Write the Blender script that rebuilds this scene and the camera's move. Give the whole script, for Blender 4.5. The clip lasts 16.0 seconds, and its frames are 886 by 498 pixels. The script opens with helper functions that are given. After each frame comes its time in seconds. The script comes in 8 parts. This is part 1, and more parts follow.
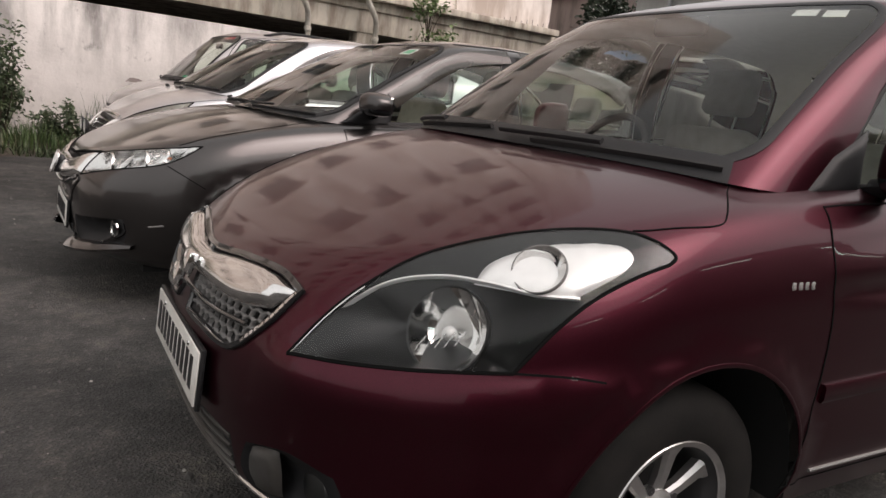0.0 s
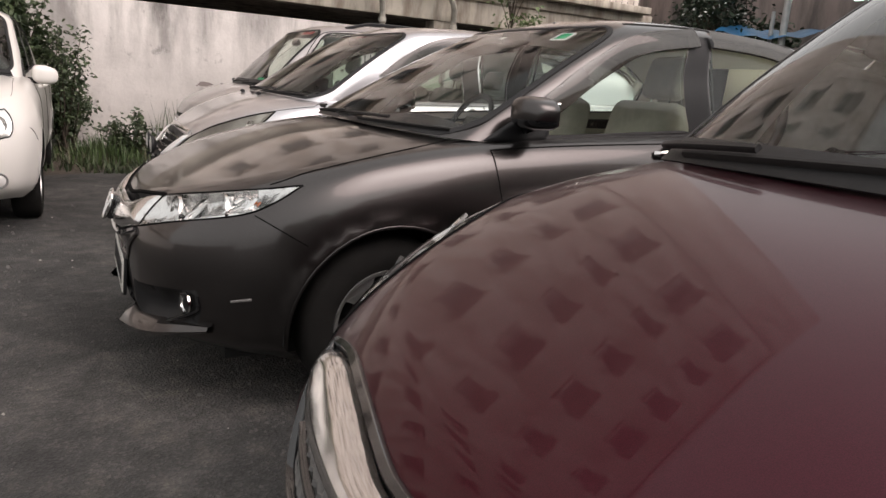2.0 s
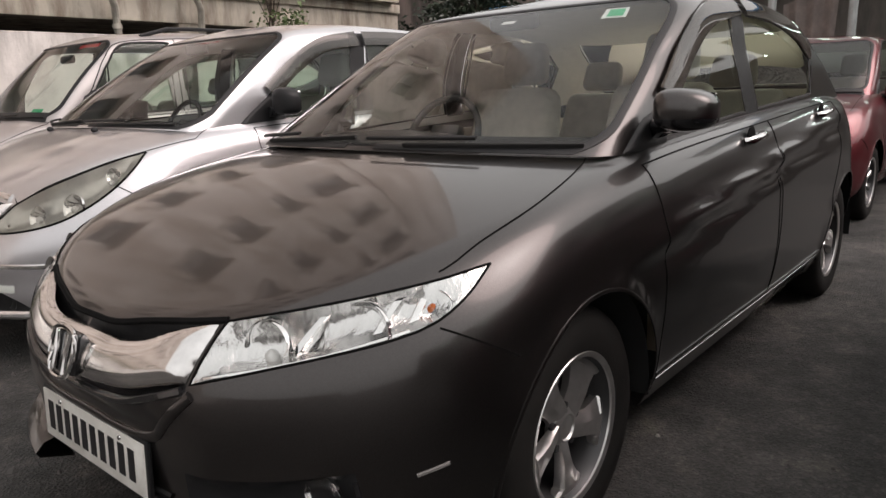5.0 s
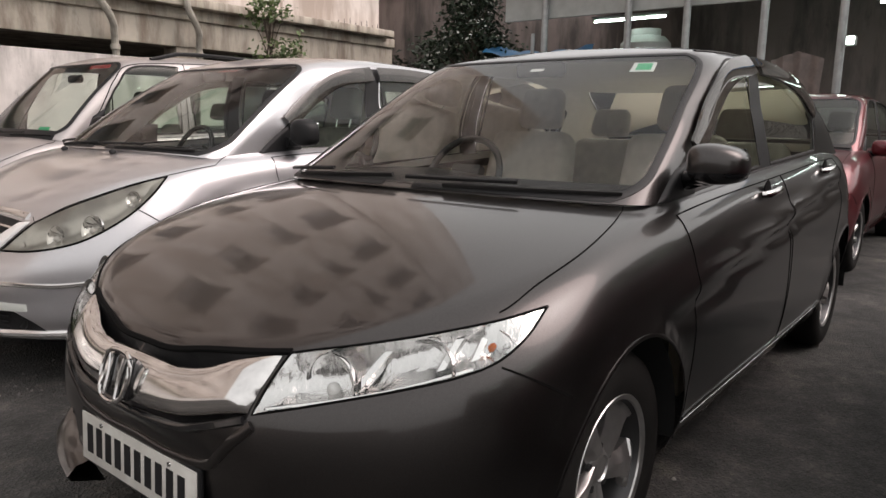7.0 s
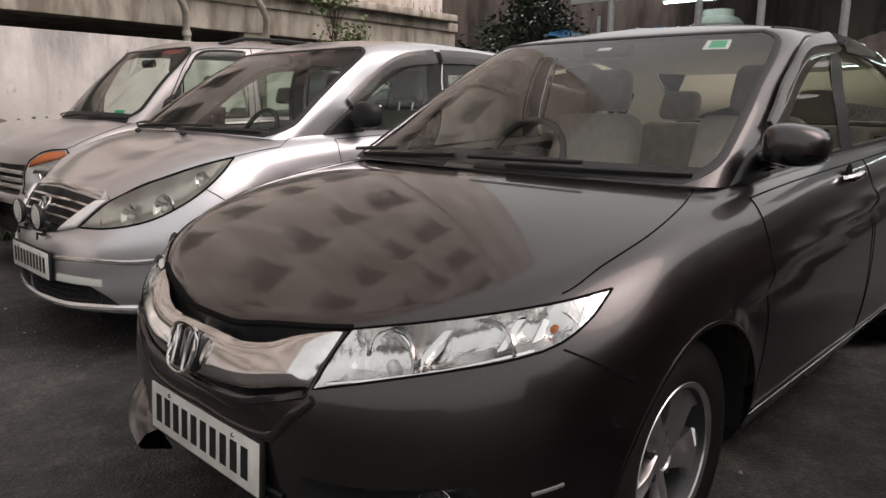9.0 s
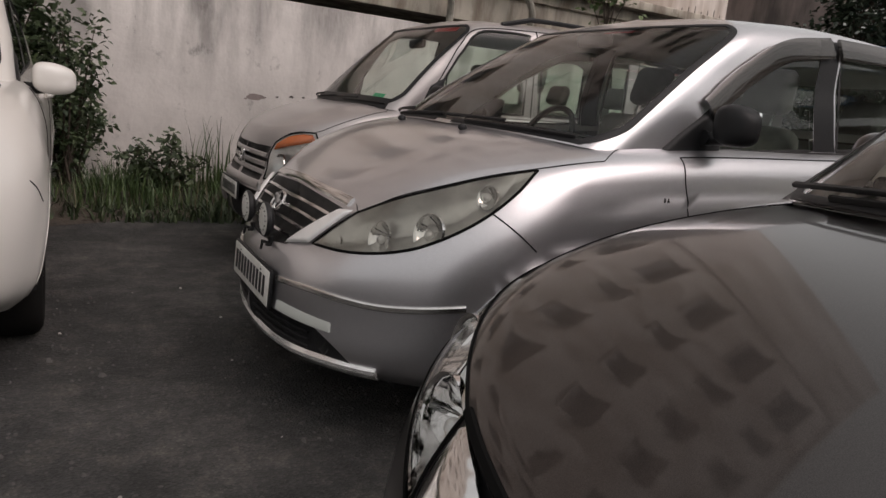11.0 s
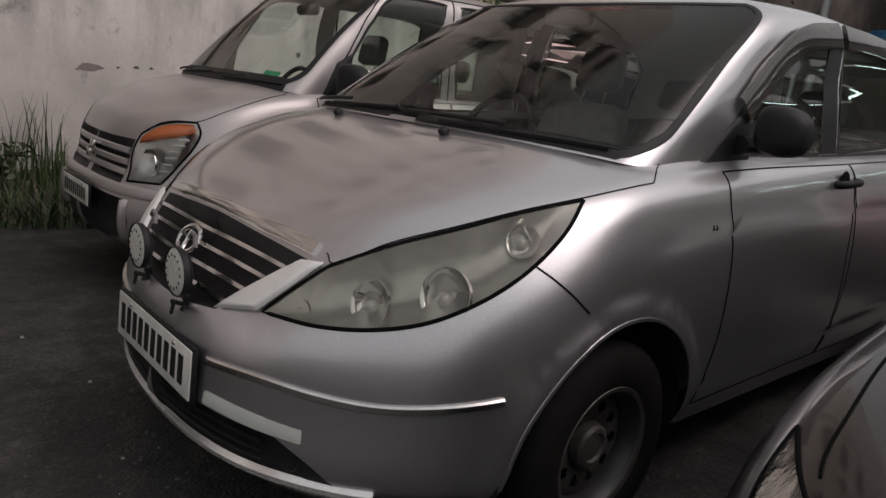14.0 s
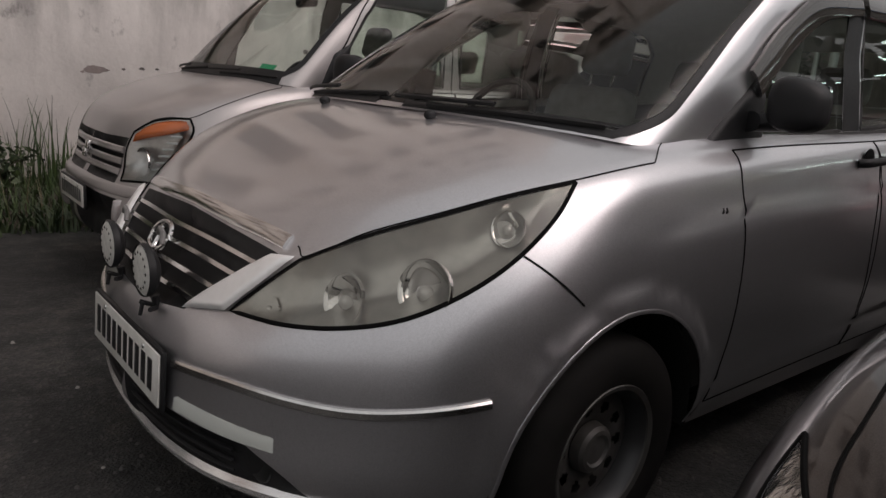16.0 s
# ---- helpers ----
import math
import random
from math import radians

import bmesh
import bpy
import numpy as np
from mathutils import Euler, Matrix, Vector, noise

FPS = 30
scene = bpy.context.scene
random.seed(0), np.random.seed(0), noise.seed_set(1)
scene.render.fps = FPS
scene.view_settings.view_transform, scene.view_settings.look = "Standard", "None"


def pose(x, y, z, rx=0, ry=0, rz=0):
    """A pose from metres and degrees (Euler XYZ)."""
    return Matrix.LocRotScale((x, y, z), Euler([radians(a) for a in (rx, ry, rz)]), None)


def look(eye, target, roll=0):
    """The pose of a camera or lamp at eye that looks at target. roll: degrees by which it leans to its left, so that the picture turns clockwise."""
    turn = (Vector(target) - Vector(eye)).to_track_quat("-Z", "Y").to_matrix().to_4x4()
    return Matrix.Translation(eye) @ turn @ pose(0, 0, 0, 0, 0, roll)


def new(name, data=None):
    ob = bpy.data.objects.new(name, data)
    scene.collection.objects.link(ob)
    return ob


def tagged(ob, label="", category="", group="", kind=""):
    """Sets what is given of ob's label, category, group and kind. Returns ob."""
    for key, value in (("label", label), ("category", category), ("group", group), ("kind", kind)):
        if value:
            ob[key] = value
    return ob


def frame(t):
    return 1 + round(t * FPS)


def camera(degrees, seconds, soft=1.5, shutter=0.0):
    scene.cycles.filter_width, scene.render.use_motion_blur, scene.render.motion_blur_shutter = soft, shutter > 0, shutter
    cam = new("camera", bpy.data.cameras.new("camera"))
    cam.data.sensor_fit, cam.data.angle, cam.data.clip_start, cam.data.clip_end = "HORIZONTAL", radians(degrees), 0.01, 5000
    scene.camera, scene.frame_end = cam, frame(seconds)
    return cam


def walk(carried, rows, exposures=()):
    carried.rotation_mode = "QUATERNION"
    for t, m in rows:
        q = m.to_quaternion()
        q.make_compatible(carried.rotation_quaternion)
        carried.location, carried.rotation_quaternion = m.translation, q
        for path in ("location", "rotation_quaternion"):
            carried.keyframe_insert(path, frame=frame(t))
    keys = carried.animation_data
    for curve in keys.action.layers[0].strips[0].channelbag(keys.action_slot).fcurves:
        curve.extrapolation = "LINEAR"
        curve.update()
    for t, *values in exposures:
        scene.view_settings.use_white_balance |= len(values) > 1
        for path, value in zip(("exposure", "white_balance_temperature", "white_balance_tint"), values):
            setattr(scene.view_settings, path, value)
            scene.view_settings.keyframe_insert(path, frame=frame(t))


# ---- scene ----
cam = camera(64.4, 16.0)
PATH = [
    (0, (-0.226, -4.002, 1.074), (0.848, -2.361, 0.68), 6.6),
    (0.5, (-0.226, -3.922, 1.067), (0.851, -2.286, 0.666), 7.2),
    (1, (-0.134, -3.674, 1.096), (0.775, -1.952, 0.644), 4.0),
    (1.5, (-0.083, -3.307, 1.068), (0.774, -1.548, 0.651), 4.8),
    (2, (-0.063, -2.915, 1.105), (0.849, -1.19, 0.663), 4.2),
    (2.5, (-0.083, -2.547, 1.089), (0.775, -0.765, 0.789), 5.7),
    (3, (-0.232, -2.346, 1.098), (0.619, -0.569, 0.755), 5.8),
    (3.5, (-0.324, -2.166, 1.076), (0.636, -0.476, 0.602), 3.1),
    (4, (-0.321, -1.863, 1.098), (0.74, -0.228, 0.655), -0.4),
    (4.5, (-0.418, -1.681, 1.109), (0.993, -0.353, 0.612), -4.3),
    (7, (-0.672, -1.478, 1.145), (0.868, -0.25, 0.796), 0.8),
    (7.5, (-0.672, -1.478, 1.145), (0.861, -0.248, 0.777), 0.7),
    (8, (-0.672, -1.478, 1.145), (0.855, -0.242, 0.771), 0.7),
    (8.5, (-0.670, -1.476, 1.142), (0.86, -0.251, 0.763), 0.7),
    (9, (-0.663, -1.465, 1.126), (0.76, -0.115, 0.737), 0.8),
    (9.5, (-0.613, -1.338, 1.138), (0.621, 0.183, 0.736), 2.8),
    (10, (-0.537, -1.041, 1.081), (0.5, 0.627, 0.703), 5.8),
    (10.2, (-0.434, -0.887, 1.059), (0.537, 0.822, 0.688), 6.5),
    (12.3, (-0.191, 0.358, 1.067), (0.816, 2.029, 0.628), 4.3),
    (12.5, (-0.199, 0.39, 1.077), (0.837, 2.045, 0.643), 3.6),
    (13, (-0.284, 0.464, 1.098), (0.957, 1.98, 0.694), 4.5),
    (13.5, (-0.285, 0.511, 1.09), (1.023, 1.966, 0.677), 5.9),
    (14, (-0.244, 0.514, 1.101), (1.073, 1.953, 0.66), 6.7),
    (14.5, (-0.239, 0.488, 1.115), (1.125, 1.891, 0.702), 7.3),
    (15, (-0.24, 0.477, 1.132), (1.156, 1.855, 0.742), 6.9),
    (15.5, (-0.199, 0.471, 1.124), (1.193, 1.85, 0.723), 6.3),
    (16, (-0.101, 0.542, 1.067), (1.166, 2.021, 0.614), 5.0),
]
walk(cam, [(t, look(eye, target, roll)) for t, eye, target, roll in PATH], [(0, 0.08, 6500, 10), (4.7, 0.06, 6500, 10), (9.0, -0.20, 6500, 10), (10.2, -0.46, 6500, 10), (12.3, -1.06, 6350, 10), (16, -0.92, 6350, 10)])

# ---------------------------------------------------------------- sky and light: a dull evening, bright cloud overhead
SUN_UP, SUN_WAY = radians(48), radians(152)
world = bpy.data.worlds.new("dusk_sky")
scene.world = world
world.use_nodes = True
wt = world.node_tree
sky = wt.nodes.new("ShaderNodeTexSky")
sky.sky_type, sky.sun_disc = "NISHITA", False
sky.sun_elevation, sky.sun_rotation = SUN_UP, SUN_WAY
sky.dust_density, sky.air_density, sky.ozone_density = 6.0, 1.0, 0.2
# cloud takes most of the blue out of it
cloud = wt.nodes.new("ShaderNodeHueSaturation")
cloud.inputs["Saturation"].default_value = 0.12
cloud.inputs["Value"].default_value = 1.75
wt.links.new(sky.outputs[0], cloud.inputs["Color"])
warm = wt.nodes.new("ShaderNodeMix")
warm.data_type, warm.blend_type = "RGBA", "MULTIPLY"
warm.inputs["Factor"].default_value = 1.0
warm.inputs["B"].default_value = (1.0, 0.985, 0.97, 1)
# the cloud deck spreads the light over the whole sky
deck = wt.nodes.new("ShaderNodeMix")
deck.data_type = "RGBA"
deck.inputs["Factor"].default_value = 0.70
deck.inputs["B"].default_value = (7.2, 7.05, 7.0, 1)
wt.links.new(cloud.outputs[0], deck.inputs["A"])
wt.links.new(deck.outputs["Result"], warm.inputs["A"])
wt.nodes["Background"].inputs["Strength"].default_value = 0.15
wt.links.new(warm.outputs["Result"], wt.nodes["Background"].inputs["Color"])
sun = new("sun", bpy.data.lights.new("sun", "SUN"))
sun.data.energy, sun.data.angle, sun.data.color = 1.25, radians(46), (1.0, 0.73, 0.69)
sun.matrix_world = look((math.sin(SUN_WAY) * 30, math.cos(SUN_WAY) * 30, 30 * math.tan(SUN_UP)), (0, 0, 0))

# ---------------------------------------------------------------- materials
M = {}


def mat(name, color=(0.5, 0.5, 0.5), rough=0.5, metal=0.0, spec=0.5, coat=0.0, noise_amt=0.0, scale=8.0, bump=0.0, bump_scale=60.0, emit=None, power=0.0, second=None, detail=6.0, stretch=None, rough_var=0.0):
    m = bpy.data.materials.new(name)
    m.use_nodes = True
    nt = m.node_tree
    b = nt.nodes["Principled BSDF"]
    b.inputs["Base Color"].default_value = (*color, 1)
    b.inputs["Roughness"].default_value = rough
    b.inputs["Metallic"].default_value = metal
    b.inputs["Specular IOR Level"].default_value = spec
    b.inputs["Coat Weight"].default_value = coat
    b.inputs["Coat Roughness"].default_value = 0.03
    if emit:
        b.inputs["Emission Color"].default_value = (*emit, 1)
        b.inputs["Emission Strength"].default_value = power
    co = nt.nodes.new("ShaderNodeTexCoord")
    src = co.outputs["Object"]
    if stretch:
        mp = nt.nodes.new("ShaderNodeMapping")
        mp.inputs["Scale"].default_value = stretch
        nt.links.new(src, mp.inputs["Vector"])
        src = mp.outputs[0]
    if noise_amt > 0 or second:
        n = nt.nodes.new("ShaderNodeTexNoise")
        n.inputs["Scale"].default_value, n.inputs["Detail"].default_value, n.inputs["Roughness"].default_value = scale, detail, 0.6
        nt.links.new(src, n.inputs["Vector"])
        r = nt.nodes.new("ShaderNodeValToRGB")
        lo = second or tuple(c * (1 - noise_amt) for c in color)
        r.color_ramp.elements[0].position, r.color_ramp.elements[1].position = 0.34, 0.68
        r.color_ramp.elements[0].color, r.color_ramp.elements[1].color = (*lo, 1), (*color, 1)
        nt.links.new(n.outputs["Fac"], r.inputs["Fac"])
        nt.links.new(r.outputs["Color"], b.inputs["Base Color"])
        if rough_var:
            q = nt.nodes.new("ShaderNodeMapRange")
            q.inputs["To Min"].default_value, q.inputs["To Max"].default_value = rough - rough_var, rough + rough_var
            nt.links.new(n.outputs["Fac"], q.inputs["Value"])
            nt.links.new(q.outputs[0], b.inputs["Roughness"])
    if bump > 0:
        n2 = nt.nodes.new("ShaderNodeTexNoise")
        n2.inputs["Scale"].default_value, n2.inputs["Detail"].default_value = bump_scale, 5
        nt.links.new(src, n2.inputs["Vector"])
        bp = nt.nodes.new("ShaderNodeBump")
        bp.inputs["Strength"].default_value, bp.inputs["Distance"].default_value = 1.0, bump
        nt.links.new(n2.outputs["Fac"], bp.inputs["Height"])
        nt.links.new(bp.outputs[0], b.inputs["Normal"])
    M[name] = m
    return m


def paint(name, color, metal=0.55, rough=0.38, dust=0.15, coat_rough=0.02, flake=0.25, coat=0.8, coat_ior=1.5, haze=0.06):
    """Clear-coated metallic car paint with a thin film of dust."""
    m = bpy.data.materials.new(name)
    m.use_nodes = True
    nt = m.node_tree
    b = nt.nodes["Principled BSDF"]
    co = nt.nodes.new("ShaderNodeTexCoord")
    n = nt.nodes.new("ShaderNodeTexNoise")
    n.inputs["Scale"].default_value, n.inputs["Detail"].default_value, n.inputs["Roughness"].default_value = 3.5, 8, 0.65
    nt.links.new(co.outputs["Object"], n.inputs["Vector"])
    fine = nt.nodes.new("ShaderNodeTexNoise")
    fine.inputs["Scale"].default_value, fine.inputs["Detail"].default_value = 900, 1
    nt.links.new(co.outputs["Object"], fine.inputs["Vector"])
    fl = nt.nodes.new("ShaderNodeMapRange")
    fl.inputs["From Min"].default_value, fl.inputs["From Max"].default_value = 0.3, 0.7
    fl.inputs["To Min"].default_value, fl.inputs["To Max"].default_value = 1 - flake, 1 + flake
    nt.links.new(fine.outputs["Fac"], fl.inputs["Value"])
    mul = nt.nodes.new("ShaderNodeVectorMath")
    mul.operation = "SCALE"
    mul.inputs[0].default_value = color
    nt.links.new(fl.outputs[0], mul.inputs["Scale"])
    mr = nt.nodes.new("ShaderNodeMapRange")
    mr.inputs["From Min"].default_value, mr.inputs["From Max"].default_value = 0.35, 0.75
    mr.inputs["To Min"].default_value, mr.inputs["To Max"].default_value = dust * 0.35, dust
    nt.links.new(n.outputs["Fac"], mr.inputs["Value"])
    mix = nt.nodes.new("ShaderNodeMix")
    mix.data_type = "RGBA"
    # dust settles on what faces up
    geo = nt.nodes.new("ShaderNodeNewGeometry")
    sep = nt.nodes.new("ShaderNodeSeparateXYZ")
    nt.links.new(geo.outputs["Normal"], sep.inputs[0])
    up = nt.nodes.new("ShaderNodeMapRange")
    up.inputs["From Min"].default_value, up.inputs["From Max"].default_value = 0.0, 0.9
    up.inputs["To Min"].default_value, up.inputs["To Max"].default_value = 0.25, 1.0
    nt.links.new(sep.outputs["Z"], up.inputs["Value"])
    lie = nt.nodes.new("ShaderNodeMath")
    lie.operation = "MULTIPLY"
    nt.links.new(mr.outputs[0], lie.inputs[0])
    nt.links.new(up.outputs[0], lie.inputs[1])
    nt.links.new(lie.outputs[0], mix.inputs["Factor"])
    # under dust the flakes shine less
    dull = nt.nodes.new("ShaderNodeMath")
    dull.operation = "MULTIPLY_ADD"
    nt.links.new(lie.outputs[0], dull.inputs[0])
    dull.inputs[1].default_value, dull.inputs[2].default_value = -metal, metal
    nt.links.new(dull.outputs[0], b.inputs["Metallic"])
    nt.links.new(mul.outputs[0], mix.inputs["A"])
    mix.inputs["B"].default_value = (0.33, 0.31, 0.295, 1)
    nt.links.new(mix.outputs["Result"], b.inputs["Base Color"])
    b.inputs["Roughness"].default_value = rough
    b.inputs["Coat Weight"].default_value = coat
    b.inputs["Coat IOR"].default_value = coat_ior
    cr_ = nt.nodes.new("ShaderNodeMapRange")
    cr_.inputs["To Min"].default_value, cr_.inputs["To Max"].default_value = coat_rough, coat_rough + haze + dust * 0.25
    nt.links.new(n.outputs["Fac"], cr_.inputs["Value"])
    nt.links.new(cr_.outputs[0], b.inputs["Coat Roughness"])
    M[name] = m
    return m


def pane(name, tint, ior=1.5, rough=0.0, film=0.0):
    """Thin glass: it lets light straight through, tinted, and mirrors by Fresnel; film: a haze of dust on it."""
    m = bpy.data.materials.new(name)
    m.use_nodes = True
    nt = m.node_tree
    for n in list(nt.nodes):
        if n.type != "OUTPUT_MATERIAL":
            nt.nodes.remove(n)
    out = [n for n in nt.nodes if n.type == "OUTPUT_MATERIAL"][0]
    tr = nt.nodes.new("ShaderNodeBsdfTransparent")
    tr.inputs["Color"].default_value = (*tint, 1)
    gl = nt.nodes.new("ShaderNodeBsdfGlossy")
    gl.inputs["Roughness"].default_value = rough
    gl.inputs["Color"].default_value = (1, 1, 1, 1)
    fr = nt.nodes.new("ShaderNodeFresnel")
    fr.inputs["IOR"].default_value = ior
    mx = nt.nodes.new("ShaderNodeMixShader")
    last = tr.outputs[0]
    if film:
        df = nt.nodes.new("ShaderNodeBsdfDiffuse")
        df.inputs["Color"].default_value = (0.42, 0.38, 0.34, 1)
        co = nt.nodes.new("ShaderNodeTexCoord")
        nz = nt.nodes.new("ShaderNodeTexNoise")
        nz.inputs["Scale"].default_value, nz.inputs["Detail"].default_value = 4, 7
        nt.links.new(co.outputs["Object"], nz.inputs["Vector"])
        mr = nt.nodes.new("ShaderNodeMapRange")
        mr.inputs["To Min"].default_value, mr.inputs["To Max"].default_value = film * 0.3, film * 1.5
        nt.links.new(nz.outputs["Fac"], mr.inputs["Value"])
        m0 = nt.nodes.new("ShaderNodeMixShader")
        nt.links.new(mr.outputs[0], m0.inputs[0])
        nt.links.new(last, m0.inputs[1])
        nt.links.new(df.outputs[0], m0.inputs[2])
        last = m0.outputs[0]
    nt.links.new(fr.outputs[0], mx.inputs[0])
    nt.links.new(last, mx.inputs[1])
    nt.links.new(gl.outputs[0], mx.inputs[2])
    nt.links.new(mx.outputs[0], out.inputs["Surface"])
    M[name] = m
    return m


paint("maroon", (0.056, 0.0055, 0.014), 0.93, 0.34, 0.03, 0.002, coat=0.52, coat_ior=1.34, haze=0.014)
paint("maroon_far", (0.11, 0.008, 0.014), 0.7, 0.36, 0.06, 0.03)
paint("bronze_grey", (0.058, 0.053, 0.052), 0.95, 0.30, 0.03, 0.010, coat=0.84, coat_ior=1.42, haze=0.04)
paint("silver", (0.60, 0.59, 0.61), 0.93, 0.34, 0.14, 0.03, coat=1.0, coat_ior=1.6, haze=0.05)
paint("silver_beige", (0.46, 0.43, 0.425), 0.75, 0.46, 0.26, 0.06)
paint("white_paint", (0.74, 0.71, 0.67), 0.0, 0.3, 0.12, 0.03, 0.0)
mat("gap", (0.004, 0.004, 0.004), 0.9, spec=0.1)
mat("black_plastic", (0.014, 0.014, 0.015), 0.5, spec=0.28, bump=0.0006, bump_scale=500)
mat("gloss_black", (0.010, 0.010, 0.011), 0.12, coat=0.6)
mat("rubber", (0.016, 0.015, 0.015), 0.75, noise_amt=0.35, scale=20, bump=0.001, bump_scale=250)
mat("tyre", (0.009, 0.0088, 0.0085), 0.8, spec=0.12, second=(0.016, 0.015, 0.014), scale=9, bump=0.0004, bump_scale=180)
mat("chrome", (0.80, 0.79, 0.78), 0.13, 1.0, noise_amt=0.12, scale=30)
mat("reflector", (0.86, 0.85, 0.84), 0.06, 1.0, noise_amt=0.08, scale=30)
mat("alloy", (0.62, 0.61, 0.60), 0.28, 0.9, noise_amt=0.25, scale=14, coat=0.4)
mat("alloy_dark", (0.06, 0.06, 0.062), 0.4, 0.6)
mat("steel_dark", (0.10, 0.098, 0.095), 0.5, 0.4, second=(0.06, 0.055, 0.05), scale=11)
mat("lamp_black", (0.010, 0.011, 0.011), 0.35)
mat("amber", (0.50, 0.13, 0.035), 0.22, coat=0.6)
mat("amber_dull", (0.42, 0.10, 0.02), 0.25, coat=0.6)
mat("bulb", (0.75, 0.74, 0.72), 0.12, 0.2, coat=1.0)
mat("plate_white", (0.78, 0.77, 0.73), 0.35, second=(0.62, 0.60, 0.56), scale=15)
mat("plate_ink", (0.012, 0.012, 0.014), 0.45)
mat("seat_beige", (0.58, 0.53, 0.46), 0.8, noise_amt=0.2, scale=20, bump=0.001, bump_scale=300)
mat("seat_grey", (0.30, 0.285, 0.27), 0.8, noise_amt=0.3, scale=20, bump=0.001, bump_scale=300)
mat("dash_dark", (0.022, 0.022, 0.022), 0.6, bump=0.0006, bump_scale=500)
mat("dash_beige", (0.46, 0.40, 0.32), 0.65, bump=0.0006, bump_scale=500)
mat("trim_grey", (0.16, 0.155, 0.15), 0.6)
mat("cabin_grey", (0.34, 0.33, 0.315), 0.7, bump=0.0005, bump_scale=400)
mat("sticker_green", (0.05, 0.42, 0.20), 0.5)
mat("sticker_white", (0.70, 0.72, 0.70), 0.5)
mat("sticker_red", (0.35, 0.03, 0.03), 0.5)
mat("sticker_pale", (0.62, 0.64, 0.60), 0.45)
mat("underbody", (0.008, 0.008, 0.008), 0.9)
pane("clear_lens", (0.95, 0.96, 0.96), 1.26)
pane("hazy_lens", (0.92, 0.91, 0.87), 1.45, 0.03, 0.10)
pane("windscreen", (0.97, 0.98, 0.97), 1.30, 0.0, 0.006)
pane("windscreen_dusty", (0.94, 0.96, 0.94), 1.30, 0.01, 0.012)
pane("side_glass", (0.80, 0.88, 0.82), 1.40, 0.0, 0.010)
pane("visor_smoke", (0.10, 0.095, 0.09), 1.5, 0.02, 0.12)
mat("reflector_fluted", (0.74, 0.73, 0.72), 0.15, 1.0, bump=0.006, bump_scale=42, stretch=(1, 1, .35))
mat("reflector_satin", (0.70, 0.69, 0.67), 0.30, 1.0, noise_amt=0.2, scale=25)
mat("chrome_satin", (0.80, 0.79, 0.77), 0.22, 1.0, noise_amt=0.15, scale=25)
mat("horn_pale", (0.68, 0.67, 0.63), 0.5, noise_amt=0.25, scale=60)
mat("bezel_dull", (0.60, 0.59, 0.565), 0.30, 0.75, noise_amt=0.2, scale=18)
mat("bezel_bright", (0.90, 0.89, 0.88), 0.28, 0.30, noise_amt=0.08, scale=25)
mat("chrome_bright", (0.92, 0.91, 0.90), 0.20, 0.75, noise_amt=0.1, scale=25)
mat("headliner", (0.74, 0.72, 0.68), 0.9, noise_amt=0.1, scale=30, bump=0.0005, bump_scale=400)
mat("headliner_grey", (0.70, 0.685, 0.655), 0.9, noise_amt=0.1, scale=30, bump=0.0005, bump_scale=400)

# ---------------------------------------------------------------- geometry helpers
def mesh_ob(name, verts, faces, mat, parent=None, label="", normals=None, smooth=True):
    me = bpy.data.meshes.new(name)
    me.from_pydata([tuple(v) for v in verts], [], [tuple(int(i) for i in f) for f in faces])
    me.materials.append(mat)
    if smooth:
        me.shade_smooth()
    if normals is not None:
        me.normals_split_custom_set_from_vertices([tuple(n) for n in normals])
    ob = new(name, me)
    if parent is not None:
        ob.parent = parent
    if label:
        tagged(ob, label)
    return ob


def part(name, bm, mat, parent=None, label="", smooth=True, angle=35):
    me = bpy.data.meshes.new(name)
    bmesh.ops.recalc_face_normals(bm, faces=bm.faces)
    bm.to_mesh(me)
    bm.free()
    me.materials.append(mat)
    if smooth:
        me.shade_smooth()
        me.set_sharp_from_angle(angle=radians(angle))
    ob = new(name, me)
    if parent is not None:
        ob.parent = parent
    if label:
        tagged(ob, label)
    return ob


def empty(name, label, category, m, group="", kind=""):
    ob = new(name)
    ob.matrix_world = m
    ob.empty_display_size = 0.2
    return tagged(ob, label, category, group, kind)


def add_box(bm, x0, x1, y0, y1, z0, z1, bevel=0.0, seg=2):
    r = bmesh.ops.create_cube(bm, size=1.0)
    vs = r["verts"]
    for v in vs:
        v.co = Vector((x0 + (v.co.x + .5) * (x1 - x0), y0 + (v.co.y + .5) * (y1 - y0), z0 + (v.co.z + .5) * (z1 - z0)))
    if bevel > 0:
        es = list({e for v in vs for e in v.link_edges})
        out = bmesh.ops.bevel(bm, geom=es, offset=bevel, segments=seg, affect="EDGES", profile=0.5)
        vs = list({v for f in out["faces"] for v in f.verts} | {v for v in vs if v.is_valid})
    return vs


def box(name, x0, x1, y0, y1, z0, z1, mat, parent=None, label="", bevel=0.0):
    bm = bmesh.new()
    add_box(bm, x0, x1, y0, y1, z0, z1, bevel)
    return part(name, bm, mat, parent, label, smooth=bevel > 0)


